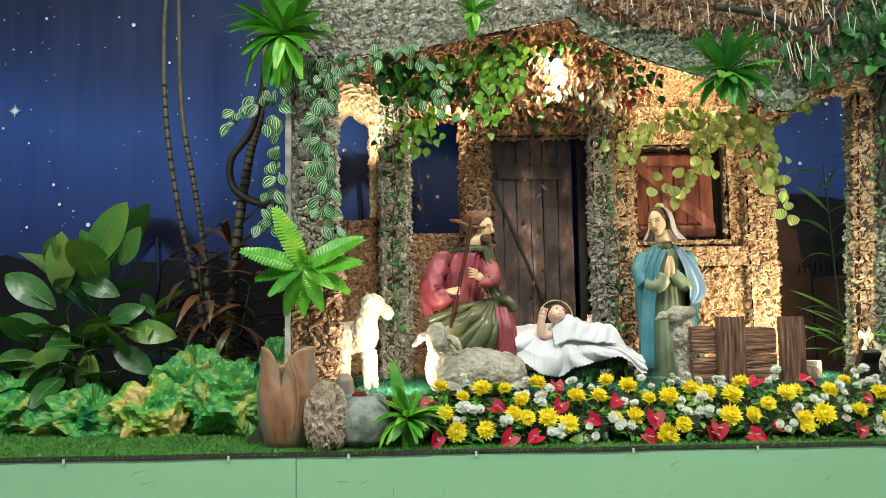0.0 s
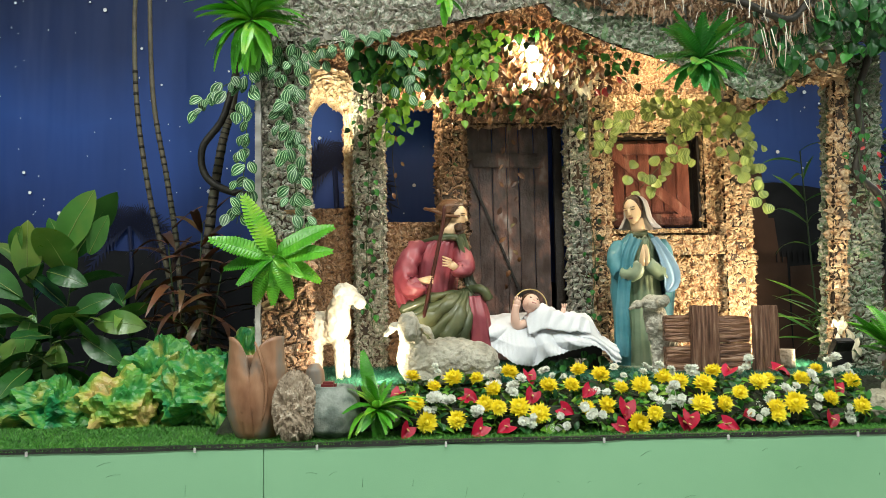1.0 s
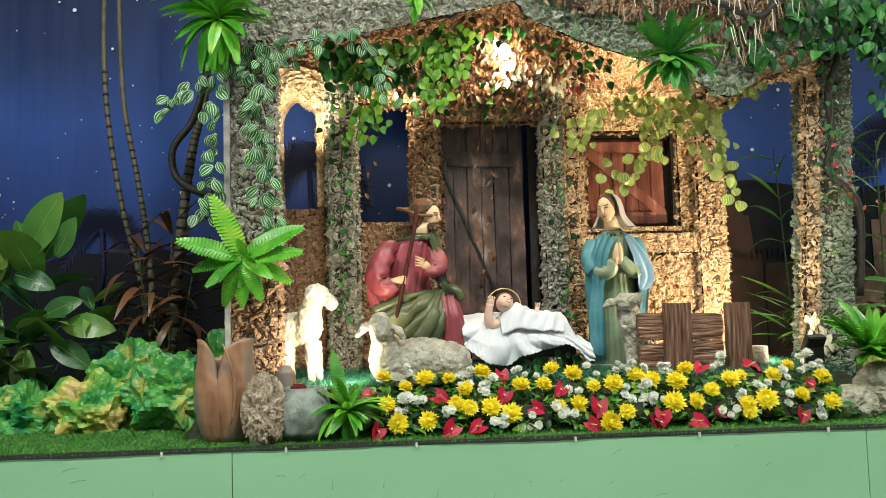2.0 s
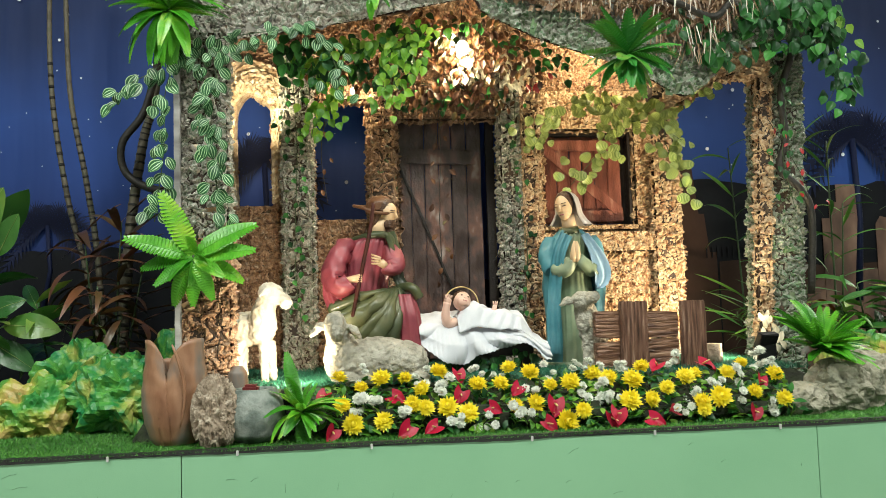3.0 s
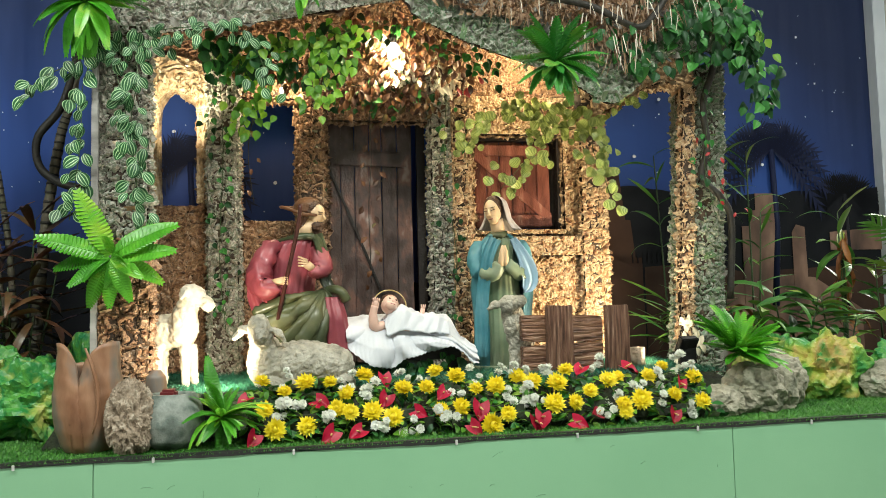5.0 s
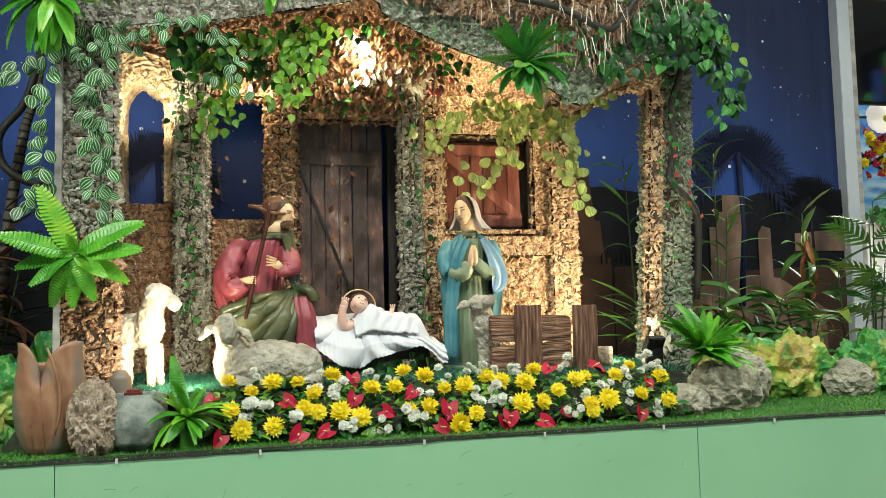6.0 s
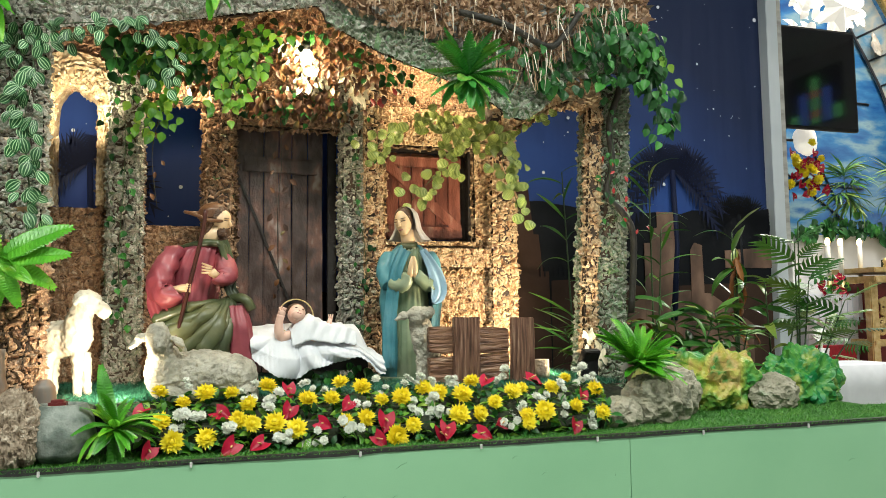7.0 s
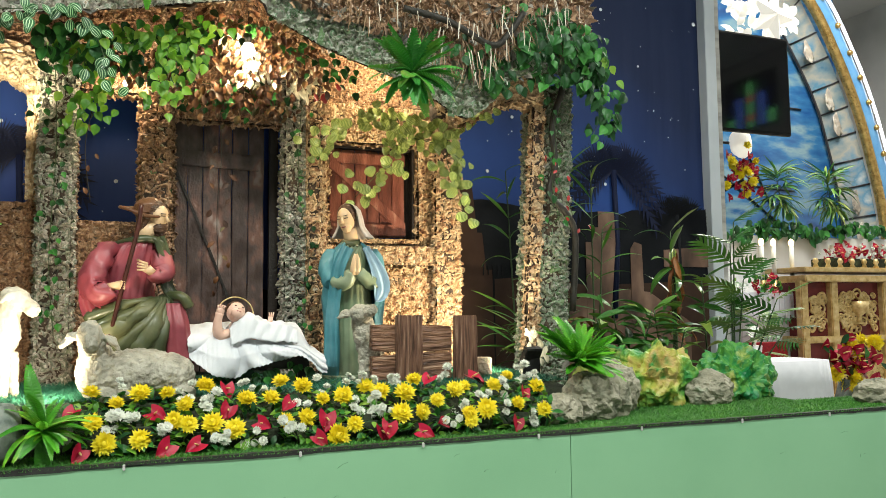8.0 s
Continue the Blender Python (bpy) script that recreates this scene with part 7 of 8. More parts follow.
def split_leaf(name):
    """A deeply cut leaf: fingers along a midrib."""
    bm = bmesh.new()
    for k in range(7):
        u = 0.1 + 0.135 * k
        for s in (-1, 1):
            l = 0.15 * math.sin(0.55 + 2.3 * u) + 0.02
            p = Vector((0.3 * u, 0, -0.05 * u * u))
            d = Vector((0.5 + 0.5 * u, s, -0.2)).normalized()
            q = p + d * l + Vector((0.02, 0, -0.02))
            w = Vector((0.0135, -s * 0.004, 0))
            bm.faces.new([bm.verts.new(v) for v in ((p - w, p + w, p + d * l * 0.6 + w * 0.9, q, p + d * l * 0.6 - w * 0.8) if s > 0 else (p - w, p + d * l * 0.6 - w * 0.8, q, p + d * l * 0.6 + w * 0.9, p + w))])
    tube(bm, [(0, 0, 0), (0.15, 0, -0.012), (0.32, 0, -0.055)], [0.004, 0.003, 0.001], 5)
    return mesh_of(name, bm, "long_leaf")


SPLIT = [split_leaf("leaf")] * 3
leafy("philodendron", 3.48, 0.98, STAGE, [(0.12, 0, 0.75, 5, 0.85, 0.8), (0.36, -0.05, 0.62, 5, 0.9, 0.5), (0.48, 0, 0.42, 4, 0.85, 0.3), (0.25, 0, 0.5, 5, 0.8, 0.5), (0.02, 0, 1.0, 5, 0.8, 0.9), (0.1, 0.05, 1.15, 4, 0.75, 0.8)], SPLIT, "split-leaved philodendron at the end of the stage", 53)

# ---- flower bed ----


def mum_mesh(name, material, r):
    """A chrysanthemum head: many narrow petals in rising rings."""
    bm = bmesh.new()
    rr = random.Random(len(name) + int(r * 1000))
    for ring, (n, e, l) in enumerate(((18, -0.1, 1.0), (18, 0.2, 0.98), (16, 0.5, 0.92), (13, 0.85, 0.8), (9, 1.2, 0.66))):
        for k in range(n):
            a = 6.2832 * (k + 0.5 * ring + rr.uniform(-0.2, 0.2)) / n
            ee = e + rr.uniform(-0.15, 0.15)
            d = Vector((math.cos(a) * math.cos(ee), math.sin(a) * math.cos(ee), math.sin(ee)))
            s = Vector((-math.sin(a), math.cos(a), 0)) * r * 0.17
            q = d * r * l * rr.uniform(0.85, 1.1)
            up = Vector((0, 0, r * 0.1))
            v = [bm.verts.new(x) for x in (d * r * 0.12, q * 0.6 + s + up * 0.6, q + up * 1.2, q * 0.6 - s + up * 0.6)]
            bm.faces.new(v)
    ball(bm, (0, 0, r * 0.15), r * 0.42, 0, None, 8)
    return mesh_of(name, bm, material)


def spathe_mesh():
    """An anthurium: a heart-shaped glossy bract."""
    bm = bmesh.new()
    rows = []
    n = 10
    for k in range(n + 1):
        u = k / n
        w = 0.034 * (math.sin(math.pi * (0.12 + 0.88 * u) ** 0.62)) ** 0.75 if u < 1 else 0.001
        rows.append([bm.verts.new((0.072 * u - 0.014 - 0.016 * (abs(v) if u < 0.35 else 0) * (1 - u / 0.35 if u < 0.35 else 0), w * v, 0.014 * abs(v) - 0.014 * u * u)) for v in (-1, -0.5, 0, 0.5, 1)])
    for p, q in zip(rows, rows[1:]):
        for j in range(4):
            bm.faces.new((p[j], p[j + 1], q[j + 1], q[j])).smooth = True
    tube(bm, [(0, 0, 0.0), (0.014, 0, 0.018), (0.024, 0, 0.032)], [0.004, 0.004, 0.002], 6, 1)
    return mesh_of("anthurium", bm, ["spathe", "spadix"])


MUM = [mum_mesh("chrysanthemum", "mum", 0.047), mum_mesh("chrysanthemum_b", "mum", 0.041)]
WMUM = [mum_mesh("daisy", "mum_white", 0.03), mum_mesh("daisy_b", "mum_white", 0.025)]
SPATHE = spathe_mesh()
BEDLEAF = [blade_mesh("leaf", "leaf_dark", 0.075, 0.04, b, 0.2, 0.85, 5, shape=0.85) for b in (0.2, 0.7)] + [blade_mesh("leaf", "leaf_ivy", 0.085, 0.036, 0.5, 0.2, 0.85, 5)]


def bed_top(x, v):
    """Height over the stage of the bed's outline: v runs from its front foot to its back crest."""
    return 0.03 + 0.20 * v ** 0.75


rb = random.Random(99)
for i, (x0, x1) in enumerate(((-0.47, -0.05), (-0.05, 0.38), (0.38, 0.80), (0.80, 1.22), (1.22, 1.68))):
    bed = thing("flower_arrangement", (x0 + x1) / 2, 0.22, STAGE, "low arrangement of yellow and white chrysanthemums and red anthuriums", "flowers", group="flower arrangements")
    bm = bmesh.new()
    box(bm, x0 + 0.01, x1 - 0.01, 0.17, 0.36, STAGE - 0.008, STAGE + 0.10, 0.03)
    part("foam_tray", bm, "soil", bed)
    spots = []
    for kind, count, gap in (("mum", 8, 0.088), ("spathe", 4, 0.085), ("daisy", 6, 0.07)):
        made = tries = 0
        while made < count and tries < 400:
            tries += 1
            v = rb.random()
            if kind == "spathe":
                v = v ** 1.7
            x = rb.uniform(x0, x1)
            z = STAGE + bed_top(x, v) + rb.uniform(-0.01, 0.02)
            y = 0.125 + 0.27 * v ** 1.1 + rb.uniform(-0.015, 0.015)
            if any((x - a) ** 2 + (z - c) ** 2 + 0.3 * (y - b) ** 2 < gap * gap for a, b, c in spots):
                continue
            spots.append((x, y, z))
            made += 1
            nrm = Vector((rb.uniform(-0.5, 0.5), -1.0 + 0.5 * v, 0.35 + 0.7 * v + rb.uniform(-0.2, 0.3)))
            if kind == "spathe":
                m = facing((x, y - 0.01, z), (rb.uniform(-1, 1), -0.4, rb.uniform(-1.0, 0.1)), nrm + Vector((rb.uniform(-0.6, 0.6), -0.4, rb.uniform(0, 0.4))), rb.uniform(0.9, 1.2))
                part("anthurium", SPATHE, None, bed, m=m)
            else:
                # one large head, or a loose cluster of small white ones
                for _ in range(1 if kind == "mum" else rb.randrange(3, 6)):
                    me = (MUM if kind == "mum" else WMUM)[rb.randrange(2)]
                    o = Vector((0, 0, 0)) if kind == "mum" else Vector((rb.gauss(0, 0.026), rb.gauss(0, 0.012), rb.gauss(0, 0.02)))
                    m = aim(Vector((x, y, z)) + o, nrm, 0, rb.uniform(0.85, 1.25) if kind == "mum" else rb.uniform(0.7, 1.0)) @ Matrix.Rotation(math.pi / 2, 4, "Y") @ Matrix.Rotation(rb.uniform(0, 6), 4, "Z")
                    part("chrysanthemum" if kind == "mum" else "daisy", me, None, bed, m=m)
    for k in range(250):
        v = rb.random()
        x = rb.uniform(x0 - 0.01, x1 + 0.01)
        p = (x, 0.135 + 0.26 * v ** 1.1, STAGE + bed_top(x, v) - 0.03 + rb.uniform(-0.02, 0.02))
        d = (rb.uniform(-1, 1), rb.uniform(-1, 0.2), rb.uniform(-0.5, 0.7))
        part("leaf", BEDLEAF[(0, 1, 2, 2)[rb.randrange(4)]], None, bed, m=aim(p, d, rb.uniform(-0.8, 0.8), rb.uniform(0.45, 0.85)))

# ---- lamps of the crib ----


def floodlight(x, y, z, target, label):
    ob = thing("floodlight", x, y, z, label, "lamp", group="floodlights")
    m = look((x, y, z + 0.05), target)
    bm = boxed(-0.06, 0.06, -0.045, 0.045, -0.02, 0.02, 0.005)
    bm.transform(m)
    part("case", bm, "flood_case", ob)
    bm = boxed(-0.05, 0.05, -0.036, 0.036, -0.024, -0.0205)
    bm.transform(m)
    part("glass", bm, "glow", ob, "glowing lamp glass")
    part("foot", boxed(x - 0.05, x + 0.05, y - 0.012, y + 0.012, z - 0.055, z + 0.03, 0.003), "flood_case", ob)


floodlight(1.83, 0.70, STAGE + 0.26, (1.6, 1.5, 1.9), "small black floodlight beside the fern")
floodlight(-0.60, 0.34, STAGE + 0.1, (-0.7, 0.9, 1.7), "small black floodlight behind the flowers")


def bulb(x, y, z, r, label):
    ob = thing("light_bulb", x, y, z, label, "lamp", group="bare bulbs")
    part("glass", ball(bmesh.new(), (x, y, z), (r, r, r * 1.15), 0, None, 16), "glow", ob, "glowing bulb glass")
    part("socket", tube(bmesh.new(), [(x, y, z + r), (x, y, z + r + 0.05)], [r * 0.5, r * 0.6], 12), "flood_case", ob)
    part("cord", tube(bmesh.new(), [(x, y, z + r + 0.05), (x + 0.01, y + 0.05, z + r + 0.2)], 0.003, 6), "flood_case", ob)
    return ob


b1 = bulb(0.31, 1.06, 3.15, 0.038, "bright bare bulb among dry leaves under the roof")
b3 = bulb(1.12, 1.2, 3.18, 0.03, "bare bulb tucked behind the roof edge")
b2 = bulb(-0.31, 1.34, 2.98, 0.017, "small bare bulb over the square window")
for b in (b1, b2, b3):
    for c in b.children:
        c.visible_shadow = False

# ---- sanctuary beside the crib ----
tv = thing("television", 5.7, 3.15, 3.5, "black wall television hung high by the sanctuary", "television")
part("case", boxed(5.27, 6.27, 3.12, 3.18, 3.54, 4.6, 0.008), "flood_case", tv)
bm = boxed(5.295, 6.245, 3.112, 3.118, 3.565, 4.575)
part("screen", bm, "screen", tv, "dark glossy screen with faint reflections")
part("bracket", boxed(5.15, 5.75, 3.18, 3.5, 3.95, 4.05), "flood_case", tv)
post2 = lone("column_sanctuary", boxed(4.95, 5.2, 3.4, 3.7, 0.5, 7.5, 0.01), "blue_plate", "pale blue pier beside the sanctuary", "column", kind="structure")

wallp = thing("wall_mosaic", 8, 6, 0.5, "blue glass panel wall under a gilt arch", "wall", kind="structure")
rib = curve([(7.4, 5.5, 7.45), (8.4, 5.5, 7.05), (9.17, 5.5, 6.33), (9.66, 5.5, 5.53), (10.0, 5.5, 4.79), (10.25, 5.5, 4.0), (10.45, 5.5, 3.12), (10.52, 5.5, 2.2), (10.55, 5.5, 0.5)], 64)
part("panel", boxed(5.2, 10.2, 6.0, 6.1, 0.5, 7.5), "glass_blue", wallp, "blue clouded glass")
# the slanting panes between the clouded glass and the arch, parted by thin leads
outer = [Vector((x, 5.62, z)) for x, z in ((8.5, 6.98), (9.1, 6.4), (9.4, 5.92), (9.62, 5.56), (9.81, 5.19), (9.97, 4.81), (10.11, 4.42), (10.23, 4.02), (10.35, 3.62), (10.44, 3.14), (10.5, 2.6), (10.53, 2.0))]
inner = [Vector((x, 5.95, z)) for x, z in ((8.4, 6.7), (8.98, 6.1), (9.16, 5.79), (9.37, 5.45), (9.58, 5.08), (9.74, 4.72), (9.85, 4.33), (9.95, 3.95), (10.03, 3.55), (10.1, 3.08), (10.15, 2.5), (10.18, 1.9))]
for k in range(11):
    bm = bmesh.new()
    f = bm.faces.new([bm.verts.new(p) for p in (outer[k], outer[k + 1], inner[k + 1], inner[k])])
    for v in bmesh.ops.extrude_face_region(bm, geom=[f])["geom"]:
        if isinstance(v, bmesh.types.BMVert):
            v.co.y += 0.02
    part("pane", bm, "glass_tan", wallp)
    part("lead", tube(bmesh.new(), [outer[k] + Vector((0, -0.012, 0)), inner[k] + Vector((0, -0.012, 0))], 0.014, 6), "lead", wallp)
    if k in (2, 4, 5, 8, 9):
        # plain pale shape set into the glass
        c = (outer[k] + outer[k + 1] + inner[k] + inner[k + 1]) / 4 + Vector((0, -0.03, 0))
        part("motif", lump(c, (0.1, 0.008, 0.17), k * 1.7, 4, 0.55, 0.2, None, 2.4), "glass_pale", wallp, "pale cream glass shape", smooth=True)
part("lead", tube(bmesh.new(), [p + Vector((0, -0.012, 0)) for p in inner], 0.02, 6), "lead", wallp)
for pts in ([(6.6, 5.985, 4.5), (9.0, 5.985, 2.9)], [(5.6, 5.985, 3.7), (9.2, 5.985, 3.5)], [(7.2, 5.985, 6.2), (8.7, 5.985, 3.3)], [(5.4, 5.985, 4.9), (9.4, 5.985, 4.8)]):
    part("lead", tube(bmesh.new(), pts, 0.014, 6), "lead", wallp)
arch = thing("arch", 9.5, 5.4, 0.5, "gilt arch rib edged with a white light strip", "arch", kind="structure")
part("rib", tube(bmesh.new(), rib, 0.075, 10), "gold", arch, "gilt moulding")
part("plate", tube(bmesh.new(), [p + Vector((0.19, 0.06, 0.06)) for p in rib], 0.11, 8), "blue_plate", arch, "blue enamelled band")
part("light_strip", tube(bmesh.new(), [p + Vector((0.36, 0.0, 0.1)) for p in rib], 0.022, 8), "led", arch, "glowing white light strip")
for k in range(16, 52, 4):
    p = rib[k] + Vector((0.2, -0.07, 0.06))
    part("boss", ball(bmesh.new(), p, 0.045, 0, None, 10), "gold", arch)

lan = thing("star_lantern", 6.3, 3.5, 4.75, "large glowing white paper star lantern", "lantern")
rl = random.Random(5)
PETAL = blade_mesh("petal", "lantern", 0.16, 0.1, 0.4, 0.3, 0.7, 6)
bm = bmesh.new()
for k in range(10):
    a, r = 6.2832 * k / 10, (0.34 if k % 2 == 0 else 0.15)
    bm.verts.new((6.4 + r * math.cos(a), 3.46, 5.0 + r * math.sin(a)))
bm.verts.ensure_lookup_table()
for y in (-0.1, 0.1):
    c = bm.verts.new((6.4, 3.46 + y, 5.0))
    bm.verts.ensure_lookup_table()
    for k in range(10):
        bm.faces.new((bm.verts[k], bm.verts[(k + 1) % 10], c))
part("star", bm, "lantern", lan)
for k in range(22):
    c = (6.28 + rl.gauss(0, 0.28), 3.55 + rl.uniform(0, 0.1), 4.98 + rl.gauss(0, 0.14))
    for j in range(5):
        part("petal", PETAL, None, lan, m=facing(c, (rl.uniform(-1, 1), rl.uniform(-0.4, 0.2), rl.uniform(-1, 1)), (0, -1, 0.2), rl.uniform(0.6, 1.2)))
part("cord", tube(bmesh.new(), [(6.4, 3.5, 5.0), (6.4, 3.5, 7.5)], 0.006, 6), "lead", lan)
wl = thing("wall_lamp", 5.2, 3.5, 3.5, "glowing white shade on an arm from the pier", "lamp")
part("shade", ball(bmesh.new(), (5.85, 3.42, 3.5), (0.14, 0.08, 0.17), 0, None, 14, 0.2), "lantern", wl)
part("arm", tube(bmesh.new(), [(5.19, 3.5, 3.5), (5.85, 3.45, 3.5)], 0.015, 8), "flood_case", wl)

glass = thing("window_2", 13, -4.7, 6.4, "tall stained glass window of the nave, lit by daylight", "window", kind="structure")
for y0, z0, z1, order in ((-5.45, 5.9, 6.35, 2), (-5.15, 5.9, 6.75, 1), (-4.8, 5.9, 7.05, 0), (-4.45, 5.9, 6.75, 1), (-4.15, 5.9, 6.35, 2)):
    n = int((z1 - z0) / 0.15)
    for k in range(n):
        tint = ("lamp_glass", "lamp_red", "lamp_glass")[(k + order) % 3] if order != 1 else "lamp_blue"
        part("pane", boxed(12.97, 12.985, y0 + 0.015, y0 + 0.255, z0 + 0.15 * k + 0.006, z0 + 0.15 * k + 0.144, 0.004), tint, glass)
part("lead", boxed(12.988, 12.998, -5.5, -3.85, 5.85, 7.1), "lead", glass)

# hanging baskets and garlands
for x, z in ((7.89, 3.3), (8.8, 3.3)):
    leafy("hanging_plant", x, 5.0, z, [(0, 0, 0.25, 46, 1.2, 0.9), (0.1, 0, -0.2, 40, 1.1, -0.6), (-0.1, 0, -0.1, 22, 1.1, -0.3), (0.0, -0.1, 0.05, 20, 1.1, 0.3)], THIN, "feathery green hanging plant before the blue wall", int(x * 10), "plant", "hanging plants")
vine("garland", [[(7.0, 5.0, 2.72), (7.8, 5.0, 2.86), (8.6, 5.0, 2.74)], [(7.1, 4.95, 2.66), (7.8, 4.95, 2.78), (8.5, 4.95, 2.68)], [(8.6, 5.0, 2.76), (9.3, 5.0, 2.84), (10.2, 5.0, 2.76)]], "dark", 0.02, "leafy green garland before the altar", 61, 1.9, 0.06, group="garlands")
lone("altar_screen", boxed(6.9, 10.4, 4.98, 5.3, 0.5, 2.68, 0.01), "wall_paint", "pale screen behind the altar", "screen", kind="structure")
rr = random.Random(8)
fl = thing("flower_spray", 5.64, 3.2, 2.9, "spray of red and orange flowers on the pier", "flowers")
part("bracket", tube(bmesh.new(), [(5.19, 3.5, 2.9), (5.45, 3.3, 2.92), (5.66, 3.2, 3.05)], 0.015, 8), "flood_case", fl)
for k in range(40):
    part("flower", SPATHE if k % 3 else MUM[0], None, fl, m=facing((5.66 + rr.gauss(0, 0.09), 3.2 + rr.uniform(-0.05, 0.05), 3.08 + rr.gauss(0, 0.13)), (rr.uniform(-1, 1), -0.3, rr.uniform(-1, 1)), (0, -1, 0.2), rr.uniform(0.9, 1.5)))

# high altar with candles
alt = thing("altar", 7.0, 4.4, 0.5, "altar table with a white cloth", "altar")
part("body", boxed(6.6, 7.5, 4.35, 5.0, 0.5, 1.84, 0.01), "wall_paint", alt)
bm = boxed(6.53, 7.52, 4.26, 5.05, 1.845, 1.9, 0.01)
for k in range(24):
    x0 = 6.53 + 0.99 * k / 24
    box(bm, x0, x0 + 0.04, 4.25 + 0.01 * (k % 2), 4.27 + 0.01 * (k % 2), 1.62 - 0.03 * (k % 3), 1.86)
part("cloth", bm, "white_cloth", alt, "white pleated cloth")
for x in (6.95, 7.14, 7.43):
    cd = thing("candle", x, 4.35, 1.9, "lit white candle on a brass stand", "candle", group="altar candles")
    part("stand", tube(bmesh.new(), [(x, 4.35, 1.9), (x, 4.35, 1.93), (x, 4.35, 2.05)], [0.06, 0.025, 0.03], 12), "gilt", cd)
    part("wax", tube(bmesh.new(), [(x, 4.35, 2.05), (x, 4.35, 2.48)], 0.028, 12), "wax", cd)
    part("flame", ball(bmesh.new(), (x, 4.35, 2.52), (0.032, 0.032, 0.055), 0, None, 10), "flame", cd)
bq = thing("flower_spray", 6.9, 4.3, 1.9, "red and green flowers on the altar", "flowers")
for k in range(60):
    part("flower" if k % 4 == 0 else "leaf", SPATHE if k % 4 == 0 else BEDLEAF[k % 3], None, bq, m=facing((6.95 + rr.gauss(0, 0.16), 4.28, 2.0 + rr.gauss(0, 0.07)), (rr.uniform(-1, 1), -0.3, rr.uniform(-1, 1)), (0, -1, 0.2), rr.uniform(0.8, 1.3)))

# gilded lectern front
amb = thing("ambo", 8.3, 4.0, 0.5, "carved and gilded wooden altar front with red panels", "altar")
part("core", boxed(7.34, 9.6, 4.08, 4.6, 0.5, 2.02, 0.01), "dark_red", amb)
for z0, z1 in ((2.02, 2.1), (2.14, 2.2), (1.28, 1.36), (0.5, 0.66)):
    part("moulding", boxed(7.22 if z0 > 1 else 7.2, 9.7, 3.94 if z0 > 2 else 3.99, 4.65, z0, z1, 0.012), "gilt", amb)
for x in (7.2, 7.68, 8.55, 9.45):
    part("stile", boxed(x, x + 0.12, 4.0, 4.1, 0.6, 2.04, 0.012), "gilt", amb)
for x in np.arange(7.45, 9.5, 0.2):
    part("baluster", tube(bmesh.new(), [(x, 4.0, 2.2), (x, 4.0, 2.24), (x, 4.0, 2.27), (x, 4.0, 2.31)], [0.035, 0.02, 0.035, 0.02], 8), "gilt", amb)


def scrolls(cx, cz, w, h, seed):
    r = random.Random(seed)
    bm = bmesh.new()
    for k in range(int(150 * w * h / 0.066) // 4 + 14):
        x, z, s = cx + r.uniform(-w, w), cz + r.uniform(-h, h), r.choice((-1, 1))
        rad = r.uniform(0.035, 0.085)
        tube(bm, [(x + s * rad * (1 - j / 26) * math.cos(j * 0.4), 4.06, z + rad * (1 - j / 26) * math.sin(j * 0.4)) for j in range(22)], 0.014, 6)
    return part("scrollwork", bm, "gilt", amb, "gilt carved scrolls")


scrolls(7.5, 1.65, 0.11, 0.2, 1)
scrolls(8.17, 1.65, 0.3, 0.22, 2)
scrolls(8.1, 0.98, 0.42, 0.2, 3)
scrolls(9.05, 1.65, 0.32, 0.22, 4)
bm = bmesh.new()
tube(bm, [(8.17, 4.04, 1.5), (8.17, 4.04, 1.53), (8.17, 4.04, 1.6), (8.17, 4.04, 1.66), (8.17, 4.04, 1.78)], [0.1, 0.03, 0.03, 0.1, 0.12], 16)
part("chalice", bm, "gilt", amb, "gilt carved cup")
rs2 = thing("flower_spray", 8.5, 4.2, 2.2, "bank of red and white roses along the top", "flowers")
part("tray", boxed(7.8, 9.5, 4.1, 4.4, 2.2, 2.32), "soil", rs2)
for k in range(150):
    part("rose", (MUM[0], WMUM[0], WMUM[1], SPATHE)[k % 4] if k % 4 else SPATHE, None, rs2, m=facing((rr.uniform(7.8, 9.5), rr.uniform(4.05, 4.3), 2.3 + rr.uniform(0, 0.2)), (rr.uniform(-1, 1), -0.3, rr.uniform(-1, 1)), (0, -1, 0.3), rr.uniform(0.9, 1.4)))

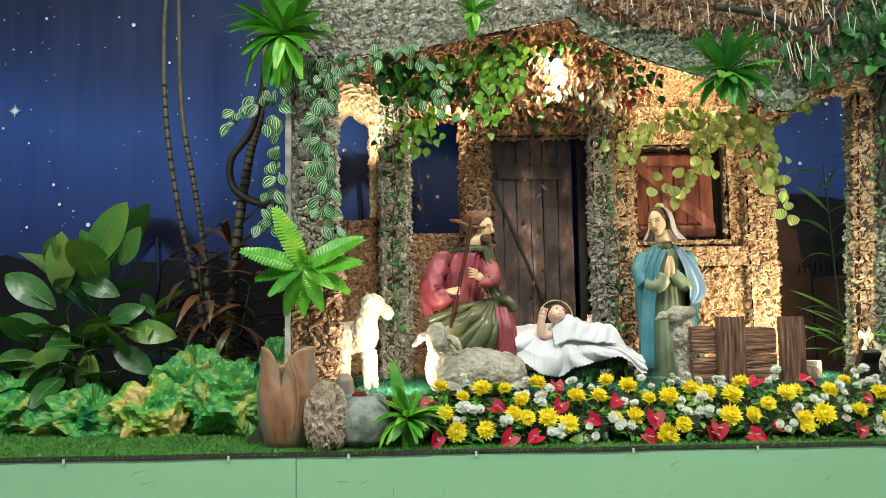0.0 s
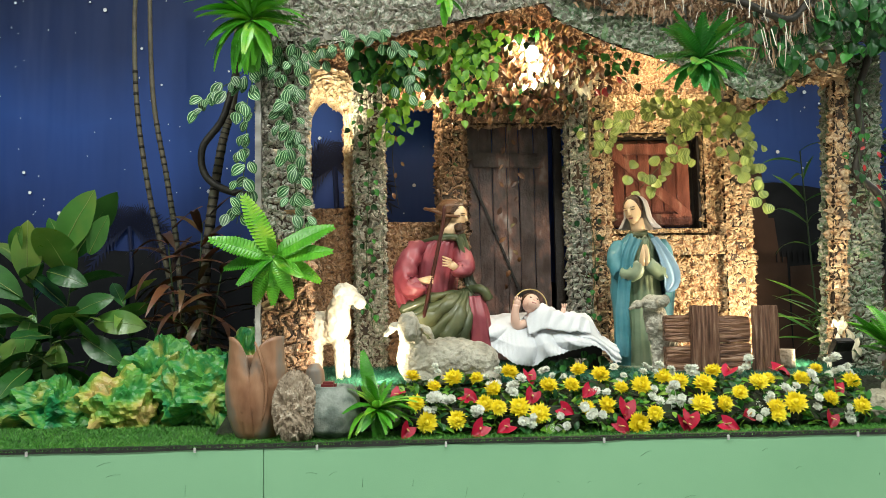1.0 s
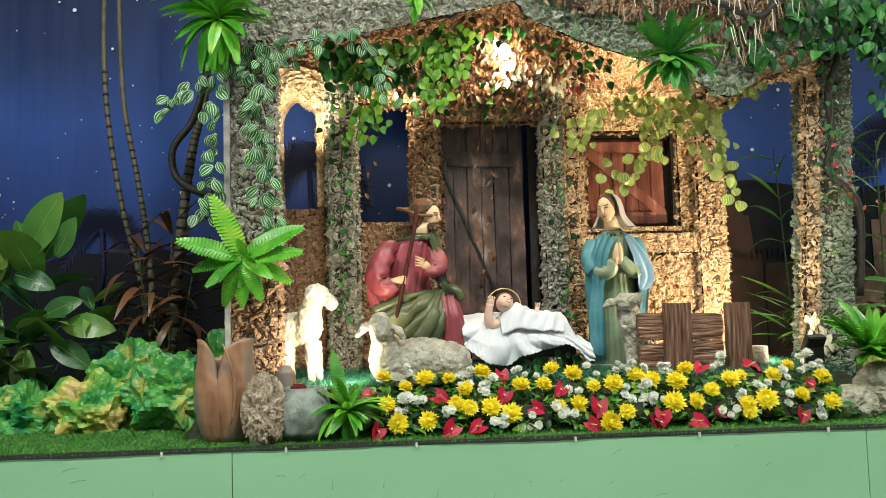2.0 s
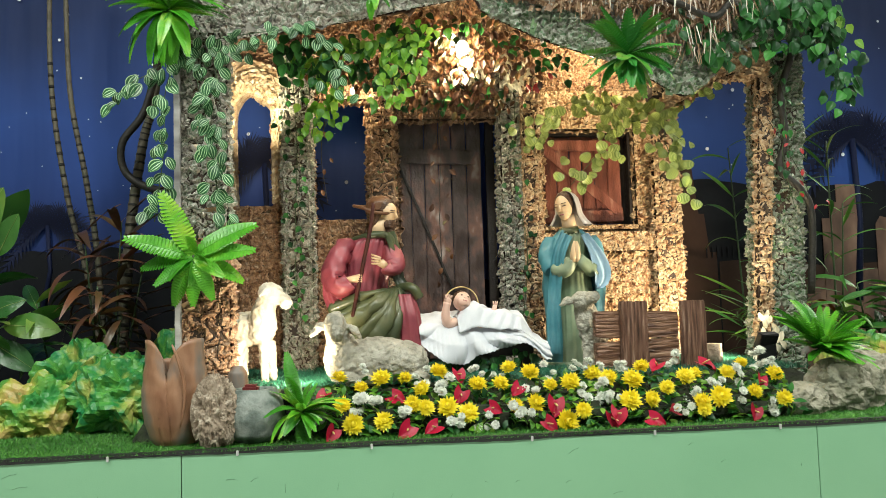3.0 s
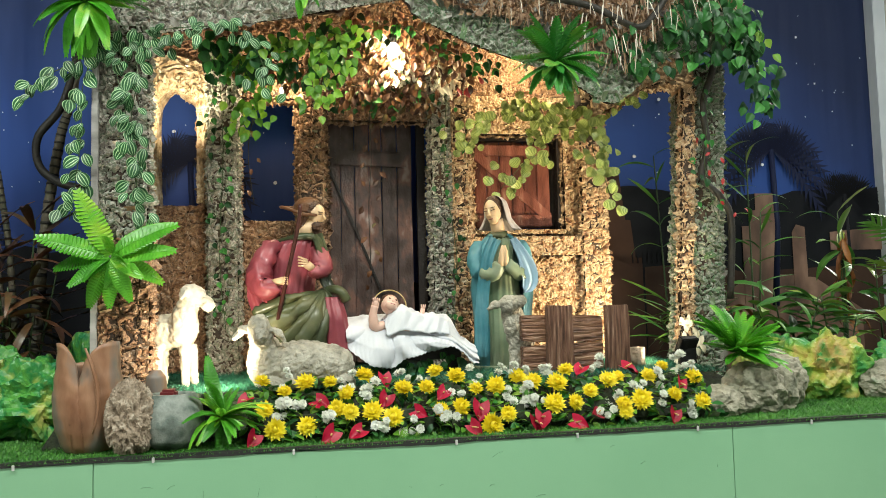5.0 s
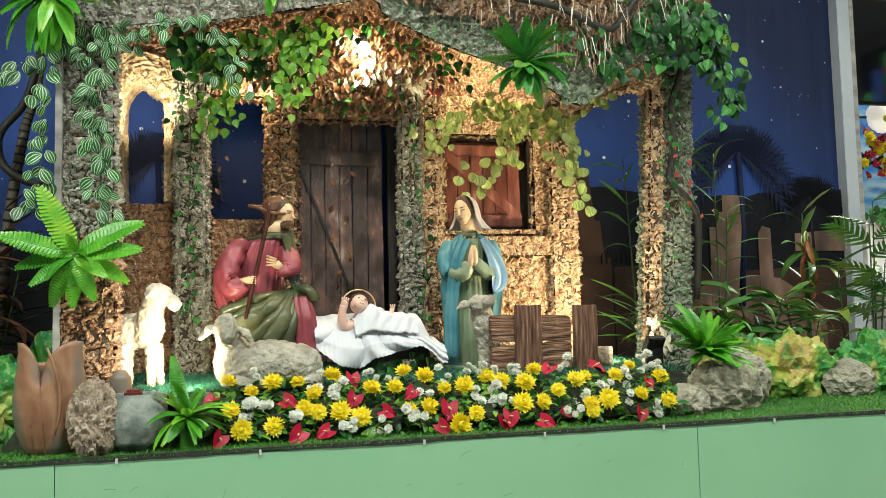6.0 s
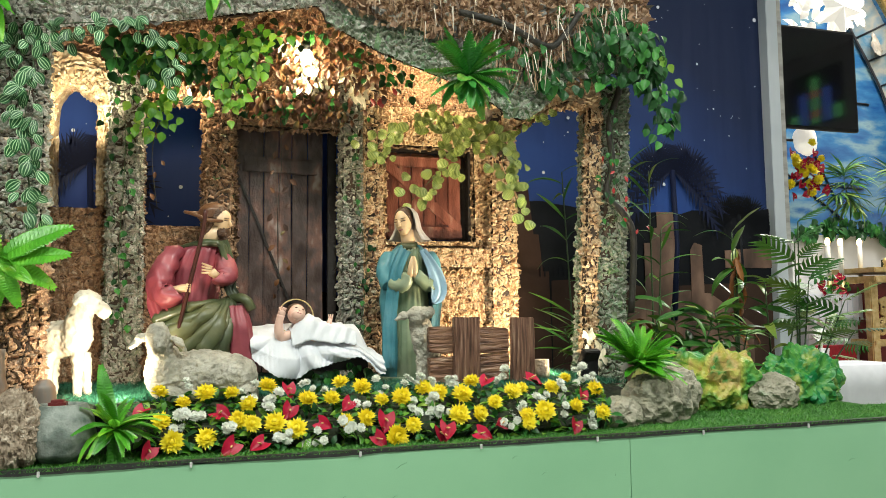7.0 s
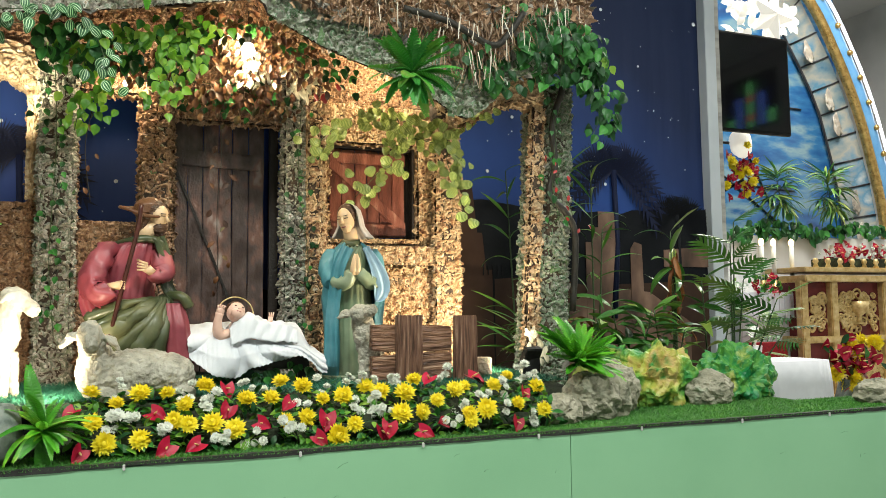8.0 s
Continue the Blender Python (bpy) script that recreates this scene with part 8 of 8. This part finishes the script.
# steps, table, pail and flowers on the sanctuary floor
for k in range(4):
    lone("step", boxed(5.6, 7.1, 3.3 + 0.28 * k, 4.3, 0.5 + 0.2 * k, 0.7 + 0.2 * k - 0.002, 0.01), "red_carpet", "red carpeted altar step", "step", group="altar steps", kind="structure")
tb = thing("table", 5.46, 2.65, 0.5, "low table under a white pleated cloth", "table")
bm = bmesh.new()
nP = 120
ring_t, ring_m, ring_b = [], [], []
for j in range(nP):
    a = 6.2832 * j / nP
    c, s = math.cos(a), math.sin(a)
    e = 0.35
    ux, uy = math.copysign(abs(c) ** e, c), math.copysign(abs(s) ** e, s)
    pl = 1 + 0.022 * math.sin(j * 2.1) + 0.012 * math.sin(j * 0.9)
    ring_t.append(bm.verts.new((5.46 + 0.47 * ux, 2.68 + 0.3 * uy, 1.215)))
    ring_m.append(bm.verts.new((5.46 + 0.485 * ux * pl, 2.68 + 0.31 * uy * pl, 1.0)))
    ring_b.append(bm.verts.new((5.46 + 0.5 * ux * pl, 2.68 + 0.32 * uy * pl, 0.56)))
bm.faces.new(ring_t)
for p, q in ((ring_t, ring_m), (ring_m, ring_b)):
    for j in range(nP):
        bm.faces.new((p[j], q[j], q[(j + 1) % nP], p[(j + 1) % nP])).smooth = True
part("tablecloth", bm, "white_cloth", tb, "white pleated cloth with a frill")
part("frame", boxed(5.06, 5.86, 2.45, 2.9, 0.5, 1.2, 0.01), "plywood", tb)
pl_ = thing("pail", 5.15, 2.45, 1.2, "small steel pail with a brush on the table", "pail")
part("bucket", tube(bmesh.new(), [(5.16, 2.6, 1.215), (5.16, 2.6, 1.36)], [0.06, 0.075], 20), "steel", pl_)
part("brush", tube(bmesh.new(), [(5.16, 2.6, 1.3), (5.19, 2.6, 1.48)], 0.012, 8), "wax", pl_)
fs = thing("flower_spray", 6.75, 3.0, 0.5, "large bouquet of pink anthuriums and yellow flowers", "flowers")
part("vase", tube(bmesh.new(), [(6.78, 3.0, 0.5), (6.78, 3.0, 0.7), (6.78, 3.0, 0.95)], [0.12, 0.16, 0.1], 16), "stone_pot", fs)
for k in range(90):
    me = (SPATHE, SPATHE, MUM[0], BEDLEAF[0])[k % 4]
    part(("anthurium", "anthurium", "chrysanthemum", "leaf")[k % 4], me, None, fs, m=facing((6.78 + rr.gauss(0, 0.16), 2.95 + rr.uniform(-0.1, 0.1), 1.12 + rr.gauss(0, 0.13)), (rr.uniform(-1, 1), -0.3, rr.uniform(-0.4, 1)), (0, -1, 0.2), rr.uniform(1.3, 2.4)))
